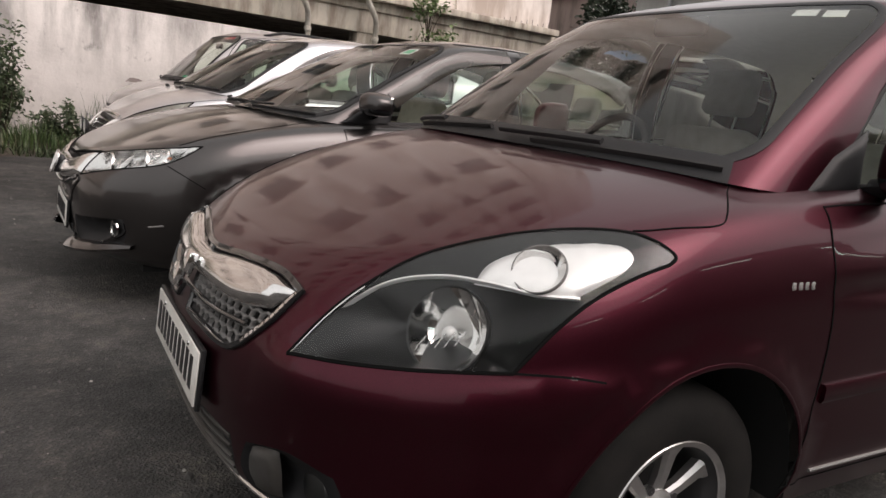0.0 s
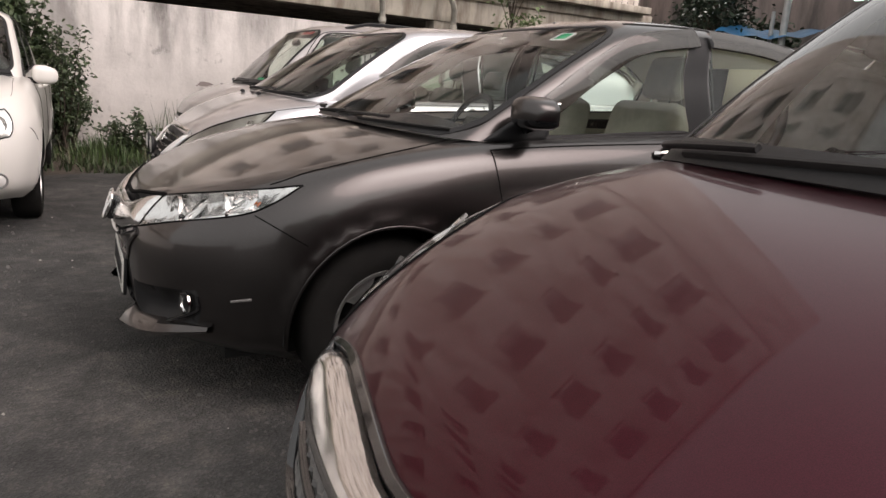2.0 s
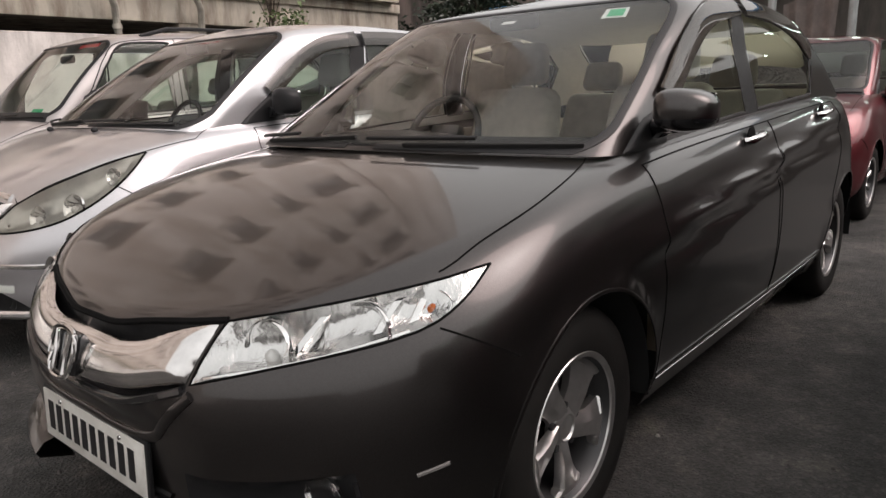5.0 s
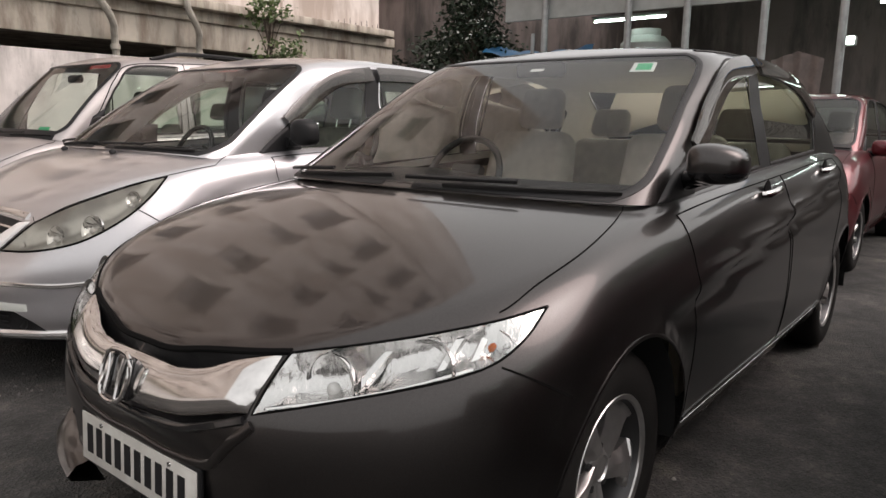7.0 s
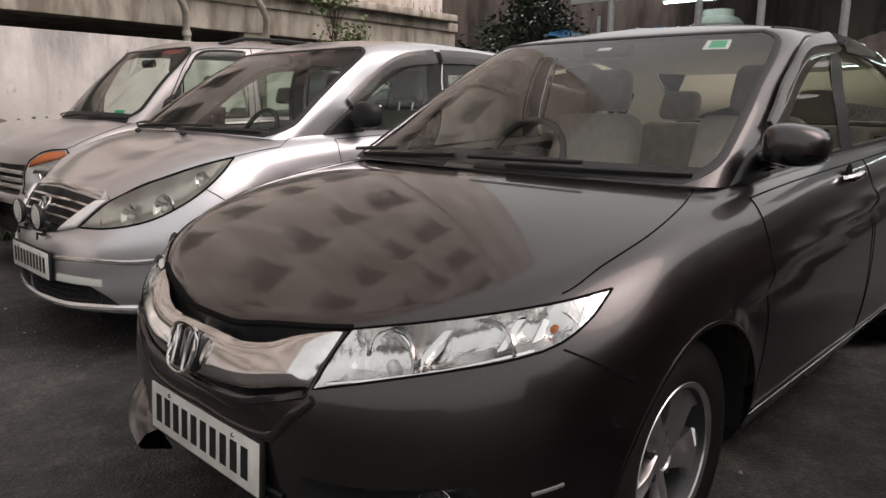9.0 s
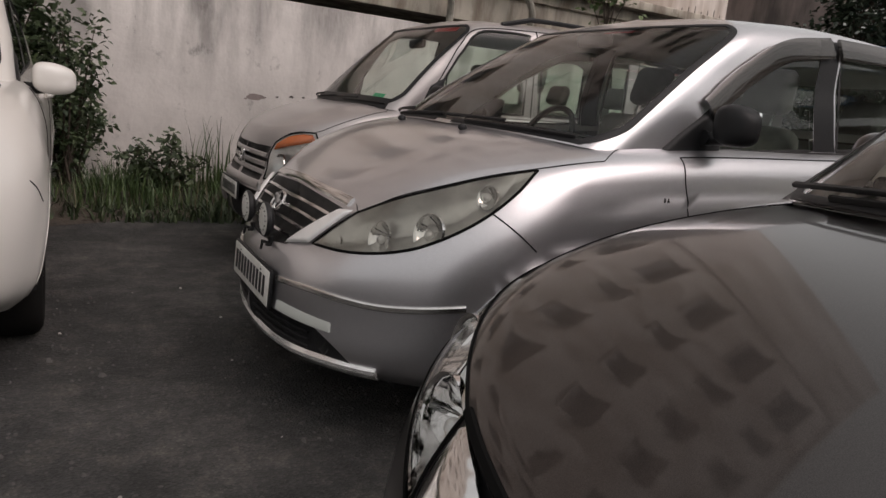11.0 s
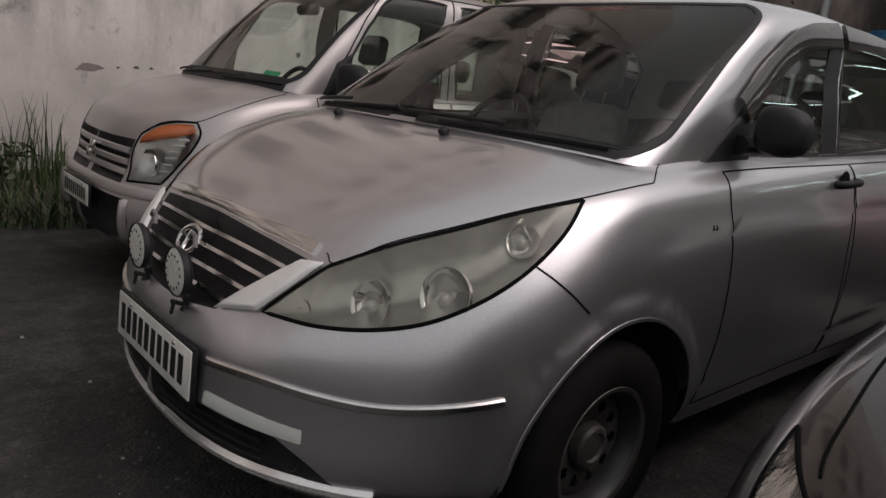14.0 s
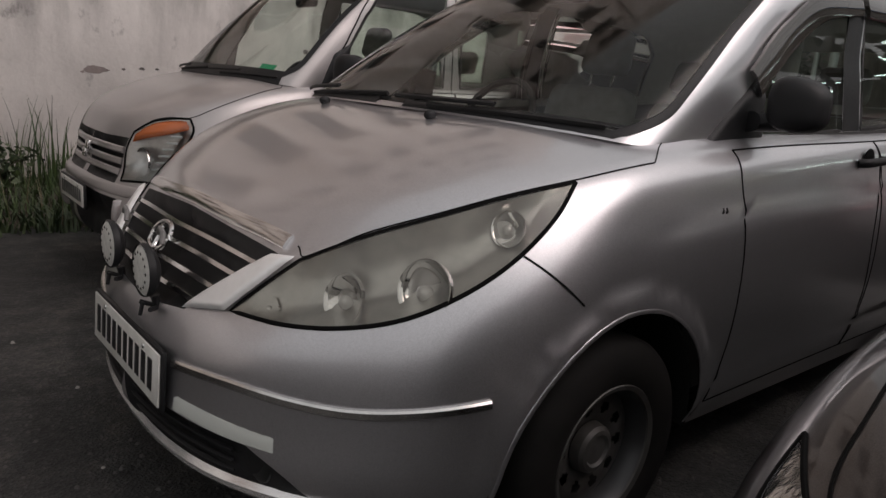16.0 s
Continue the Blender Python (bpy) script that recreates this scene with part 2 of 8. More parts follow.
def add_tube(bm, pts, r, seg=8, cap=True):
    """A round tube along points; r: one radius or one for each point."""
    pts = [Vector(p) for p in pts]
    rr = r if isinstance(r, (list, tuple)) else [r] * len(pts)
    rings = []
    up = Vector((0.13, 0.27, 1)).normalized()
    for i, p in enumerate(pts):
        d = (pts[min(i + 1, len(pts) - 1)] - pts[max(i - 1, 0)]).normalized()
        a = d.cross(up)
        if a.length < 0.05:
            a = d.cross(Vector((1, 0, 0)))
        a.normalize()
        b = d.cross(a)
        rings.append([bm.verts.new(p + rr[i] * (math.cos(t) * a + math.sin(t) * b)) for t in [2 * math.pi * k / seg for k in range(seg)]])
    for A, B in zip(rings, rings[1:]):
        for k in range(seg):
            bm.faces.new((A[k], A[(k + 1) % seg], B[(k + 1) % seg], B[k]))
    if cap:
        bm.faces.new(rings[0])
        bm.faces.new(list(reversed(rings[-1])))
    return rings


def add_lathe(bm, profile, seg=48, axis="y", centre=(0, 0, 0), close=False):
    """Turns (radius, depth) pairs round an axis through centre; depth grows along the axis."""
    c = Vector(centre)
    rings = []
    for r, d in profile:
        ring = []
        for k in range(seg):
            t = 2 * math.pi * k / seg
            if axis == "y":
                p = Vector((r * math.cos(t), d, r * math.sin(t)))
            elif axis == "x":
                p = Vector((d, r * math.cos(t), r * math.sin(t)))
            else:
                p = Vector((r * math.cos(t), r * math.sin(t), d))
            ring.append(bm.verts.new(c + p))
        rings.append(ring)
    for A, B in zip(rings, rings[1:]):
        for k in range(seg):
            bm.faces.new((A[k], A[(k + 1) % seg], B[(k + 1) % seg], B[k]))
    if close:
        bm.faces.new(rings[0])
        bm.faces.new(list(reversed(rings[-1])))
    return rings


def cr(pts, n=8, closed=False):
    """A centripetal-like smooth curve through points."""
    P = np.array(pts, float)
    if len(P) < 3:
        t = np.linspace(0, 1, n + 1)[:, None]
        return P[0] * (1 - t) + P[-1] * t
    if closed:
        P = np.vstack([P[-1], P, P[0], P[1]])
    else:
        P = np.vstack([2 * P[0] - P[1], P, 2 * P[-1] - P[-2]])
    out = []
    for i in range(1, len(P) - 2):
        p0, p1, p2, p3 = P[i - 1:i + 3]
        d0, d1, d2 = [max(np.linalg.norm(b - a), 1e-6) ** 0.5 for a, b in ((p0, p1), (p1, p2), (p2, p3))]
        m1 = d1 * ((p1 - p0) / d0 - (p2 - p0) / (d0 + d1) + (p2 - p1) / d1)
        m2 = d1 * ((p2 - p1) / d1 - (p3 - p1) / (d1 + d2) + (p3 - p2) / d2)
        for k in range(n):
            t = k / n
            out.append((2 * t**3 - 3 * t**2 + 1) * p1 + (t**3 - 2 * t**2 + t) * m1 + (-2 * t**3 + 3 * t**2) * p2 + (t**3 - t**2) * m2)
    if not closed:
        out.append(P[-2])
    return np.array(out)


def smooth_interp(x, xp, yp):
    """Monotone-ish cubic through (xp, yp), flat beyond the ends."""
    xp, yp = np.array(xp, float), np.array(yp, float)
    x = np.clip(x, xp[0], xp[-1])
    if len(xp) == 1:
        return np.full_like(x, yp[0])
    h = np.diff(xp)
    d = np.diff(yp) / h
    m = np.zeros(len(xp))
    m[0], m[-1] = d[0], d[-1]
    for i in range(1, len(xp) - 1):
        m[i] = 0 if d[i - 1] * d[i] <= 0 else (h[i - 1] + h[i]) / (h[i - 1] / d[i] + h[i] / d[i - 1])
    i = np.clip(np.searchsorted(xp, x) - 1, 0, len(h) - 1)
    t = (x - xp[i]) / h[i]
    return (2 * t**3 - 3 * t**2 + 1) * yp[i] + (t**3 - 2 * t**2 + t) * h[i] * m[i] + (3 * t**2 - 2 * t**3) * yp[i + 1] + (t**3 - t**2) * h[i] * m[i + 1]


def inside(poly, pts):
    """Which points lie in a closed polygon."""
    x, y = pts[:, 0], pts[:, 1]
    out = np.zeros(len(pts), bool)
    q = np.roll(poly, -1, axis=0)
    for (x1, y1), (x2, y2) in zip(poly, q):
        if y1 == y2:
            continue
        c = ((y1 > y) != (y2 > y)) & (x < (x2 - x1) * (y - y1) / (y2 - y1) + x1)
        out ^= c
    return out


class Shell:
    """Half a car's skin (v > 0), lofted over rings that run from the nose's middle round the side to the tail's middle.
    A ring: (nose u, tail u, half width, front depth, rear depth, squareness, ((u, z), ...))."""
    NF, NS, NR = 90, 150, 50

    def __init__(self, rings, fine=0.03, rough=0.07, fine_to=1.7, bumps=(), fair=None):
        curves = []
        for x0, x1, w, df, dr, n, zs in rings:
            phi = np.linspace(0, math.pi / 2, 500)
            e = 2 / n
            def seg(dense, count):
                l = np.concatenate([[0], np.cumsum(np.linalg.norm(np.diff(dense, axis=0), axis=1))])
                l = l / l[-1] if l[-1] > 0 else np.linspace(0, 1, len(l))
                t = np.linspace(0, 1, count + 1)
                return np.stack([np.interp(t, l, dense[:, 0]), np.interp(t, l, dense[:, 1])], 1)
            f = seg(np.stack([x0 + df * (1 - np.cos(phi) ** e), w * np.sin(phi) ** e], 1), self.NF)
            s = np.stack([np.linspace(x0 + df, x1 - dr, self.NS + 1), np.full(self.NS + 1, w)], 1)
            r = seg(np.stack([x1 - dr * (1 - np.cos(phi) ** e), w * np.sin(phi) ** e], 1)[::-1], self.NR)
            uv = np.vstack([f[:-1], s[:-1], r])
            z = smooth_interp(uv[:, 0], [p[0] for p in zs], [p[1] for p in zs])
            # an even, kink-free run of the height along the ring
            run = np.concatenate([[0], np.cumsum(np.linalg.norm(np.diff(uv, axis=0), axis=1))])
            even = np.linspace(0, run[-1], 800)
            h = np.interp(even, run, z)
            m = max(2, int(.11 / (even[1] - even[0])))
            k = np.exp(-.5 * (np.arange(-3 * m, 3 * m + 1) / m) ** 2)
            pad = np.concatenate([h[3 * m:0:-1], h, h[-2:-3 * m - 2:-1]])
            z = np.interp(run, even, np.convolve(pad, k / k.sum(), "valid"))
            curves.append(np.column_stack([uv, z]))
        C = np.array(curves)                       # ring, s, 3
        chord = np.linalg.norm(np.diff(C, axis=0), axis=2)
        step = chord[:, : self.NF + self.NS].mean(1)
        self.tk = np.concatenate([[0], np.cumsum(step)])
        nt = 200
        self.tv = np.linspace(0, self.tk[-1], nt)
        # ring values also sit exactly in the table
        m = np.zeros_like(C)
        h = np.diff(self.tk)[:, None, None]
        d = np.diff(C, axis=0) / h
        m[1:-1] = (d[:-1] * h[1:] + d[1:] * h[:-1]) / (h[1:] + h[:-1])
        m[0], m[-1] = d[0], d[-1]
        i = np.clip(np.searchsorted(self.tk, self.tv, side="right") - 1, 0, len(self.tk) - 2)
        hh = np.diff(self.tk)[i]
        t = ((self.tv - self.tk[i]) / hh)[:, None, None]
        H = hh[:, None, None]
        P = (2 * t**3 - 3 * t**2 + 1) * C[i] + (t**3 - 2 * t**2 + t) * H * m[i] + (3 * t**2 - 2 * t**3) * C[i + 1] + (t**3 - t**2) * H * m[i + 1]
        # soften the loft's joints at the rings
        m = max(1, int(.030 / (self.tv[1] - self.tv[0])))
        k = np.exp(-.5 * (np.arange(-3 * m, 3 * m + 1) / m) ** 2)
        pad = np.concatenate([2 * P[:1] - P[3 * m:0:-1], P, 2 * P[-1:] - P[-2:-3 * m - 2:-1]])
        P = sum(w * pad[i:i + nt] for i, w in enumerate(k / k.sum()))
        self.P = P.transpose(1, 0, 2)              # s, t, 3
        ref = C[len(C) // 2 - 1]
        self.sv = np.concatenate([[0], np.cumsum(np.linalg.norm(np.diff(ref, axis=0), axis=1))])
        self.sf, self.ss = self.sv[self.NF], self.sv[self.NF + self.NS]
        self.mend = None
        if fair and fair[0] == "hood":
            self._fair_hood(fair[1])
        elif fair:
            self._fair_screen()
        self._normals()
        for b in bumps:
            self.P = self.P + self.N * b(self.P)[..., None]
            self._normals()
        self.fine, self.rough, self.fine_to = fine, rough, fine_to
        self.rings, self.flat = rings, self.P.reshape(-1, 3)

    def _fair_hood(self, cowl):
        """Presses the bonnet into one fair sheet: its height becomes a smooth even function of place."""
        P, tk = self.P, self.tk
        U, V, Z = P[..., 0], P[..., 1], P[..., 2]
        t = np.broadcast_to(self.tv, U.shape)
        ease = lambda x: np.clip(x, 0, 1) ** 2 * (3 - 2 * np.clip(x, 0, 1))
        w = ease((t - tk[5]) / (.65 * (tk[6] - tk[5]))) * ease((cowl + .40 - U) / .25)
        pick = (t > tk[5] + .05 * (tk[6] - tk[5])) & (U < cowl + .15)
        terms = [(i, 2 * j) for i in range(4) for j in range(3) if i + 2 * j < 6]
        def basis(u, v):
            return np.stack([(u / 1.2) ** i * (v / .75) ** j for i, j in terms], -1)
        k = np.linalg.lstsq(basis(U[pick], V[pick]), Z[pick], rcond=None)[0]
        def height(u, v):
            return basis(u, v) @ k
        P[..., 2] = Z + w * np.where(w > 0, height(U, V) - Z, 0)
        e = 1e-3
        fu, fv = (height(U + e, V) - height(U - e, V)) / (2 * e), (height(U, V + e) - height(U, V - e)) / (2 * e)
        n = np.stack([-fu, -fv, np.ones_like(fu)], -1)
        self.mend = w[..., None], n / np.linalg.norm(n, axis=2, keepdims=True)

    def _fair_screen(self):
        """The same for a windscreen, whose depth is a smooth even function of breadth and height."""
        P, tk = self.P, self.tk
        U, V, Z = P[..., 0], P[..., 1], P[..., 2]
        t = np.broadcast_to(self.tv, U.shape)
        q = np.broadcast_to((self.sv / self.sv[self.NF])[:, None], U.shape)
        ease = lambda x: np.clip(x, 0, 1) ** 2 * (3 - 2 * np.clip(x, 0, 1))
        w = ease((.90 - q) / .14) * ease((tk[2] + .2 * (tk[3] - tk[2]) - t) / (.35 * (tk[3] - tk[2])))
        pick = (q < .82) & (t < tk[2])
        terms = [(i, 2 * j) for i in range(3) for j in range(3)]
        def basis(z, v):
            return np.stack([((z - 1.2) / .3) ** i * (v / .7) ** j for i, j in terms], -1)
        k = np.linalg.lstsq(basis(Z[pick], V[pick]), U[pick], rcond=None)[0]
        def back(z, v):
            return basis(z, v) @ k
        P[..., 0] = U + w * np.where(w > 0, back(Z, V) - U, 0)
        e = 1e-3
        fz, fv = (back(Z + e, V) - back(Z - e, V)) / (2 * e), (back(Z, V + e) - back(Z, V - e)) / (2 * e)
        n = np.stack([-np.ones_like(fz), fv, fz], -1)
        self.mend = w[..., None], n / np.linalg.norm(n, axis=2, keepdims=True)

    def _normals(self):
        P = self.P
        du = np.gradient(P, axis=0)
        dt = np.gradient(P, axis=1)
        N = np.cross(du, dt)
        l = np.linalg.norm(N, axis=2, keepdims=True)
        N = N / np.maximum(l, 1e-9)
        N[0, :, 1] = 0                             # the middle line runs straight on into the mirrored half
        N[-1, :, 1] = 0
        flat_top = np.abs(P[:, -1, 1]) < 1e-4
        N[flat_top, -1] = N[flat_top, -1] * np.array([1, 0, 1])
        N /= np.maximum(np.linalg.norm(N, axis=2, keepdims=True), 1e-9)
        # outward
        c = np.array([P[..., 0].mean(), 0, 0.5])
        self.N = np.where((np.sum(N * (P - c), axis=2) < 0)[..., None], -N, N)
        if self.mend is not None:
            w, n = self.mend
            self.N = self.N * (1 - w) + n * w
            self.N /= np.maximum(np.linalg.norm(self.N, axis=2, keepdims=True), 1e-9)

    def _look(self, A, st):
        st = np.atleast_2d(st)
        i = np.interp(st[:, 0], self.sv, np.arange(len(self.sv)))
        j = np.interp(st[:, 1], self.tv, np.arange(len(self.tv)))
        i0, j0 = np.minimum(i.astype(int), len(self.sv) - 2), np.minimum(j.astype(int), len(self.tv) - 2)
        a, b = (i - i0)[:, None], (j - j0)[:, None]
        return (A[i0, j0] * (1 - a) + A[i0 + 1, j0] * a) * (1 - b) + (A[i0, j0 + 1] * (1 - a) + A[i0 + 1, j0 + 1] * a) * b

    def at(self, st):
        return self._look(self.P, st)

    def normal(self, st):
        n = self._look(self.N, st)
        return n / np.maximum(np.linalg.norm(n, axis=1, keepdims=True), 1e-9)

    def near(self, pts, use=(1, 1, 1)):
        """The skin's own coordinates nearest to points (u, v, z); use weighs the three."""
        out = []
        w = np.array(use, float)
        for p in np.atleast_2d(np.array(pts, float)):
            k = int(np.argmin((((self.flat - p) * w) ** 2).sum(1)))
            i, j = divmod(k, len(self.tv))
            st = np.array([self.sv[i], self.tv[j]])
            for _ in range(3):
                e = 0.004
                b = self.at(st)[0]
                J = np.stack([(self.at(st + d)[0] - self.at(st - d)[0]) / (2 * e) for d in (np.array([e, 0]), np.array([0, e]))], 1) * w[:, None]
                g = J.T @ ((p - b) * w)
                step = np.linalg.solve(J.T @ J + 1e-6 * np.eye(2), g)
                st = np.clip(st + np.clip(step, -0.02, 0.02), [0, 0], [self.sv[-1], self.tv[-1]])
            out.append(st)
        return np.array(out)

    def side(self, uz, v=0.84):
        return self.near([(u, v, z) for u, z in uz], (1, 0.15, 1))

    def col(self, u, ring):
        """Coordinates on a ring height (may be broken) of the flank at u."""
        t = np.interp(ring, np.arange(len(self.tk)), self.tk)
        s = np.linspace(self.sf * 0.3, self.sv[-1], 1200)
        p = self.at(np.column_stack([s, np.full(1200, t)]))
        k = int(np.argmin(np.abs(p[:, 0] - u) + np.where(s > self.ss, 0.0005, 0)))
        return np.array([s[k], t])

    def front(self, q, ring):
        """Coordinates at the fraction q of the front part and a ring height."""
        return np.array([self.sf * q, np.interp(ring, np.arange(len(self.tk)), self.tk)])

    def back(self, q, ring):
        return np.array([self.ss + (self.sv[-1] - self.ss) * q, np.interp(ring, np.arange(len(self.tk)), self.tk)])

    def cut(self, regions, lines=()):
        """Splits the half skin into regions: (name, closed outline in skin coordinates), the first that holds a piece takes it.
        Returns {name: (points, triangles, skin coordinates)}; what no region takes is 'rest'."""
        S, T = self.sv[-1], self.tv[-1]
        gs = [0.0]
        while gs[-1] < S:
            gs.append(gs[-1] + (self.fine if gs[-1] < self.fine_to else self.rough))
        gs[-1] = S
        gt = np.linspace(0, T, int(T / (self.fine * 1.15)) + 1)
        grid = np.array([(a, b) for a in gs for b in gt])
        edges, pts, keep = [], [], np.ones(len(grid), bool)
        loops = [(np.asarray(o), True) for _, o in regions] + [(np.asarray(l), False) for l in lines]
        for o, closed in loops:
            o = np.clip(o, [0, 0], [S, T])
            dense = []
            m = len(o) if closed else len(o) - 1
            for k in range(m):
                a, b = o[k], o[(k + 1) % len(o)]
                cnt = max(1, int(np.linalg.norm(b - a) / (self.fine * 0.8)))
                dense += [a + (b - a) * i / cnt for i in range(cnt)]
            if not closed:
                dense.append(o[-1])
            base = len(pts)
            pts += dense
            cnt = len(dense)
            edges += [(base + k, base + (k + 1) % cnt) for k in range(cnt if closed else cnt - 1)]
            D = np.array(dense)
            for k0 in range(0, len(D), 64):
                d2 = ((grid[:, None] - D[None, k0:k0 + 64]) ** 2).sum(2).min(1)
                border = (grid[:, 0] == 0) | (grid[:, 0] == S) | (grid[:, 1] == 0) | (grid[:, 1] == T)
                keep &= (d2 > (self.fine * 0.45) ** 2) | (border & (d2 > 1e-8))
        G = grid[keep]
        allp = [Vector((float(a), float(b))) for a, b in pts] + [Vector((float(a), float(b))) for a, b in G]
        from mathutils import geometry
        v, _, f, *_ = geometry.delaunay_2d_cdt(allp, edges, [], 0, 1e-6)
        V = np.clip(np.array([(p.x, p.y) for p in v]), [0, 0], [S, T])
        F = np.array([t for t in f if len(t) == 3])
        c = V[F].mean(1)
        left = np.ones(len(F), bool)
        X = self.at(V)
        n = self.normal(V)
        # one winding: outwards
        fn = np.cross(X[F[:, 1]] - X[F[:, 0]], X[F[:, 2]] - X[F[:, 0]])
        area = np.linalg.norm(fn, axis=1)
        flip = (fn * n[F[:, 0]]).sum(1) < 0
        F[flip] = F[flip][:, ::-1]
        ok = area > 1e-9
        out = {}
        for name, o in regions:
            m = left & inside(np.clip(np.asarray(o), [0, 0], [S, T]), c)
            left &= ~m
            out.setdefault(name, []).append(F[m & ok])
        res = {k: np.vstack(x) for k, x in out.items()}
        res["rest"] = F[left & ok]
        final = {}
        for k, t in res.items():
            if len(t) == 0:
                continue
            used, inv = np.unique(t, return_inverse=True)
            final[k] = (V[used], inv.reshape(-1, 3))
        return final


def place(X, side):
    """From (u, v, z) to a car's own x, y, z: its left is -y."""
    X = np.asarray(X, float)
    return X * np.array([1.0, -1.0 if side == "left" else 1.0, 1.0])


def edge_dist(outline, st):
    """How far points of the skin lie from an outline; a stretch along the car's middle line does not count."""
    o = np.asarray(outline)
    q = np.roll(o, -1, axis=0)
    keep = ~((o[:, 0] < 2e-3) & (q[:, 0] < 2e-3))
    o, seg = o[keep], (q - o)[keep]
    rel = st[:, None] - o[None]
    tt = np.clip((rel * seg[None]).sum(2) / np.maximum((seg ** 2).sum(1), 1e-9)[None], 0, 1)
    return np.sqrt(((rel - tt[..., None] * seg[None]) ** 2).sum(2).min(1))


def patch(outline, step=.012):
    """Triangles that fill an outline in skin coordinates."""
    from mathutils import geometry
    o = np.asarray(outline)
    dense = []
    for k in range(len(o)):
        a, b = o[k], o[(k + 1) % len(o)]
        cnt = max(1, int(np.linalg.norm(b - a) / step))
        dense += [a + (b - a) * i / cnt for i in range(cnt)]
    D = np.array(dense)
    lo, hi = o.min(0), o.max(0)
    g = np.array([(a, b) for a in np.arange(lo[0], hi[0], step) for b in np.arange(lo[1], hi[1], step)]).reshape(-1, 2)
    if len(g):
        g = g[inside(o, g)]
    if len(g):
        g = g[edge_dist(np.vstack([o]), g) > step * .45]
    pts = [Vector((float(a), float(b))) for a, b in np.vstack([D, g])]
    v, _, f, *_ = geometry.delaunay_2d_cdt(pts, [(k, (k + 1) % len(D)) for k in range(len(D))], [], 1, 1e-6)
    V = np.array([(p.x, p.y) for p in v])
    F = np.array([t for t in f if len(t) == 3])
    return V, F


def cushion(name, shell, outline, mt, parent, height, edge=.01, label="", side="both", off=-.002, step=.012, flat=False):
    """A raised piece on the skin: it swells from its outline to its full height within edge."""
    st, tri = patch(outline, step)
    st = np.clip(st, 0, [shell.sv[-1], shell.tv[-1]])
    X, N = shell.at(st), shell.normal(st)
    d = off + height * np.sqrt(np.clip(edge_dist(outline, st) / edge, 0, 1))
    X = X + N * d[:, None]
    fn = np.cross(X[tri[:, 1]] - X[tri[:, 0]], X[tri[:, 2]] - X[tri[:, 0]])
    bad = (fn * N[tri[:, 0]]).sum(1) < 0
    tri[bad] = tri[bad][:, ::-1]
    verts, faces = [], []
    for sd in ("left", "right") if side == "both" else (side,):
        base = len(verts)
        verts += list(place(X, sd))
        t = tri[:, ::-1] if sd == "left" else tri
        faces += [tuple(int(q) + base for q in f) for f in t]
    return mesh_ob(name, verts, faces, mt, parent, label)


def strips(name, shell, paths, width, height, mt, parent, label="", side="both", off=0.0):
    """Many thin bars on the skin that make one part (a mesh or a comb)."""
    verts, faces = [], []
    for path in paths:
        path = np.asarray(path)
        X, N = shell.at(path), shell.normal(path)
        T = np.gradient(X, axis=0)
        T /= np.maximum(np.linalg.norm(T, axis=1, keepdims=True), 1e-9)
        Bn = np.cross(N, T)
        for sd in ("left", "right") if side == "both" else (side,):
            base, n = len(verts), len(path)
            for k in range(n):
                for a, h in ((-.5, 0), (-.3, 1), (.3, 1), (.5, 0)):
                    verts.append(place(X[k] + Bn[k] * a * width + N[k] * (off + h * height), sd))
            for k in range(n - 1):
                for q in range(3):
                    f = (base + k * 4 + q, base + k * 4 + q + 1, base + (k + 1) * 4 + q + 1, base + (k + 1) * 4 + q)
                    faces.append(f if sd == "left" else f[::-1])
    return mesh_ob(name, verts, faces, mt, parent, label)


def skin(name, shell, piece, mat, parent, label="", side="both", off=0.0, depth=0.0, edge=0.0, outline=None):
    """A piece of a shell as one mesh. off: raised by so much; depth: a bowl, sunk in towards its middle, meeting the rim."""
    st, tri = piece
    X, N = shell.at(st), shell.normal(st)
    d = np.full(len(st), off)
    if depth:
        dist = edge_dist(outline, st)
        d = d - depth * (1 - np.exp(-dist * 1.8 / depth))
        free = dist > 1e-4
        pairs = np.vstack([tri[:, [0, 1]], tri[:, [1, 2]], tri[:, [2, 0]]])
        pairs = np.vstack([pairs, pairs[:, ::-1]])
        count = np.maximum(np.bincount(pairs[:, 0], minlength=len(d)), 1)
        deep = d.min()
        for _ in range(4):
            mean = np.bincount(pairs[:, 0], weights=d[pairs[:, 1]], minlength=len(d)) / count
            d = np.where(free, mean, d)
        d = off + (d - off) * (deep - off) / (d.min() - off)
    X = X + N * d[:, None]
    verts, faces, norms = [], [], []
    for sd in ("left", "right") if side == "both" else (side,):
        base = len(verts)
        verts += list(place(X, sd))
        norms += list(place(N, sd))
        # place() mirrors the left, which turns the winding
        t = tri[:, ::-1] if sd == "left" else tri
        faces += [tuple(int(q) + base for q in f) for f in t]
    ob = mesh_ob(name, verts, faces, mat, parent, label, None if depth else norms)
    return ob


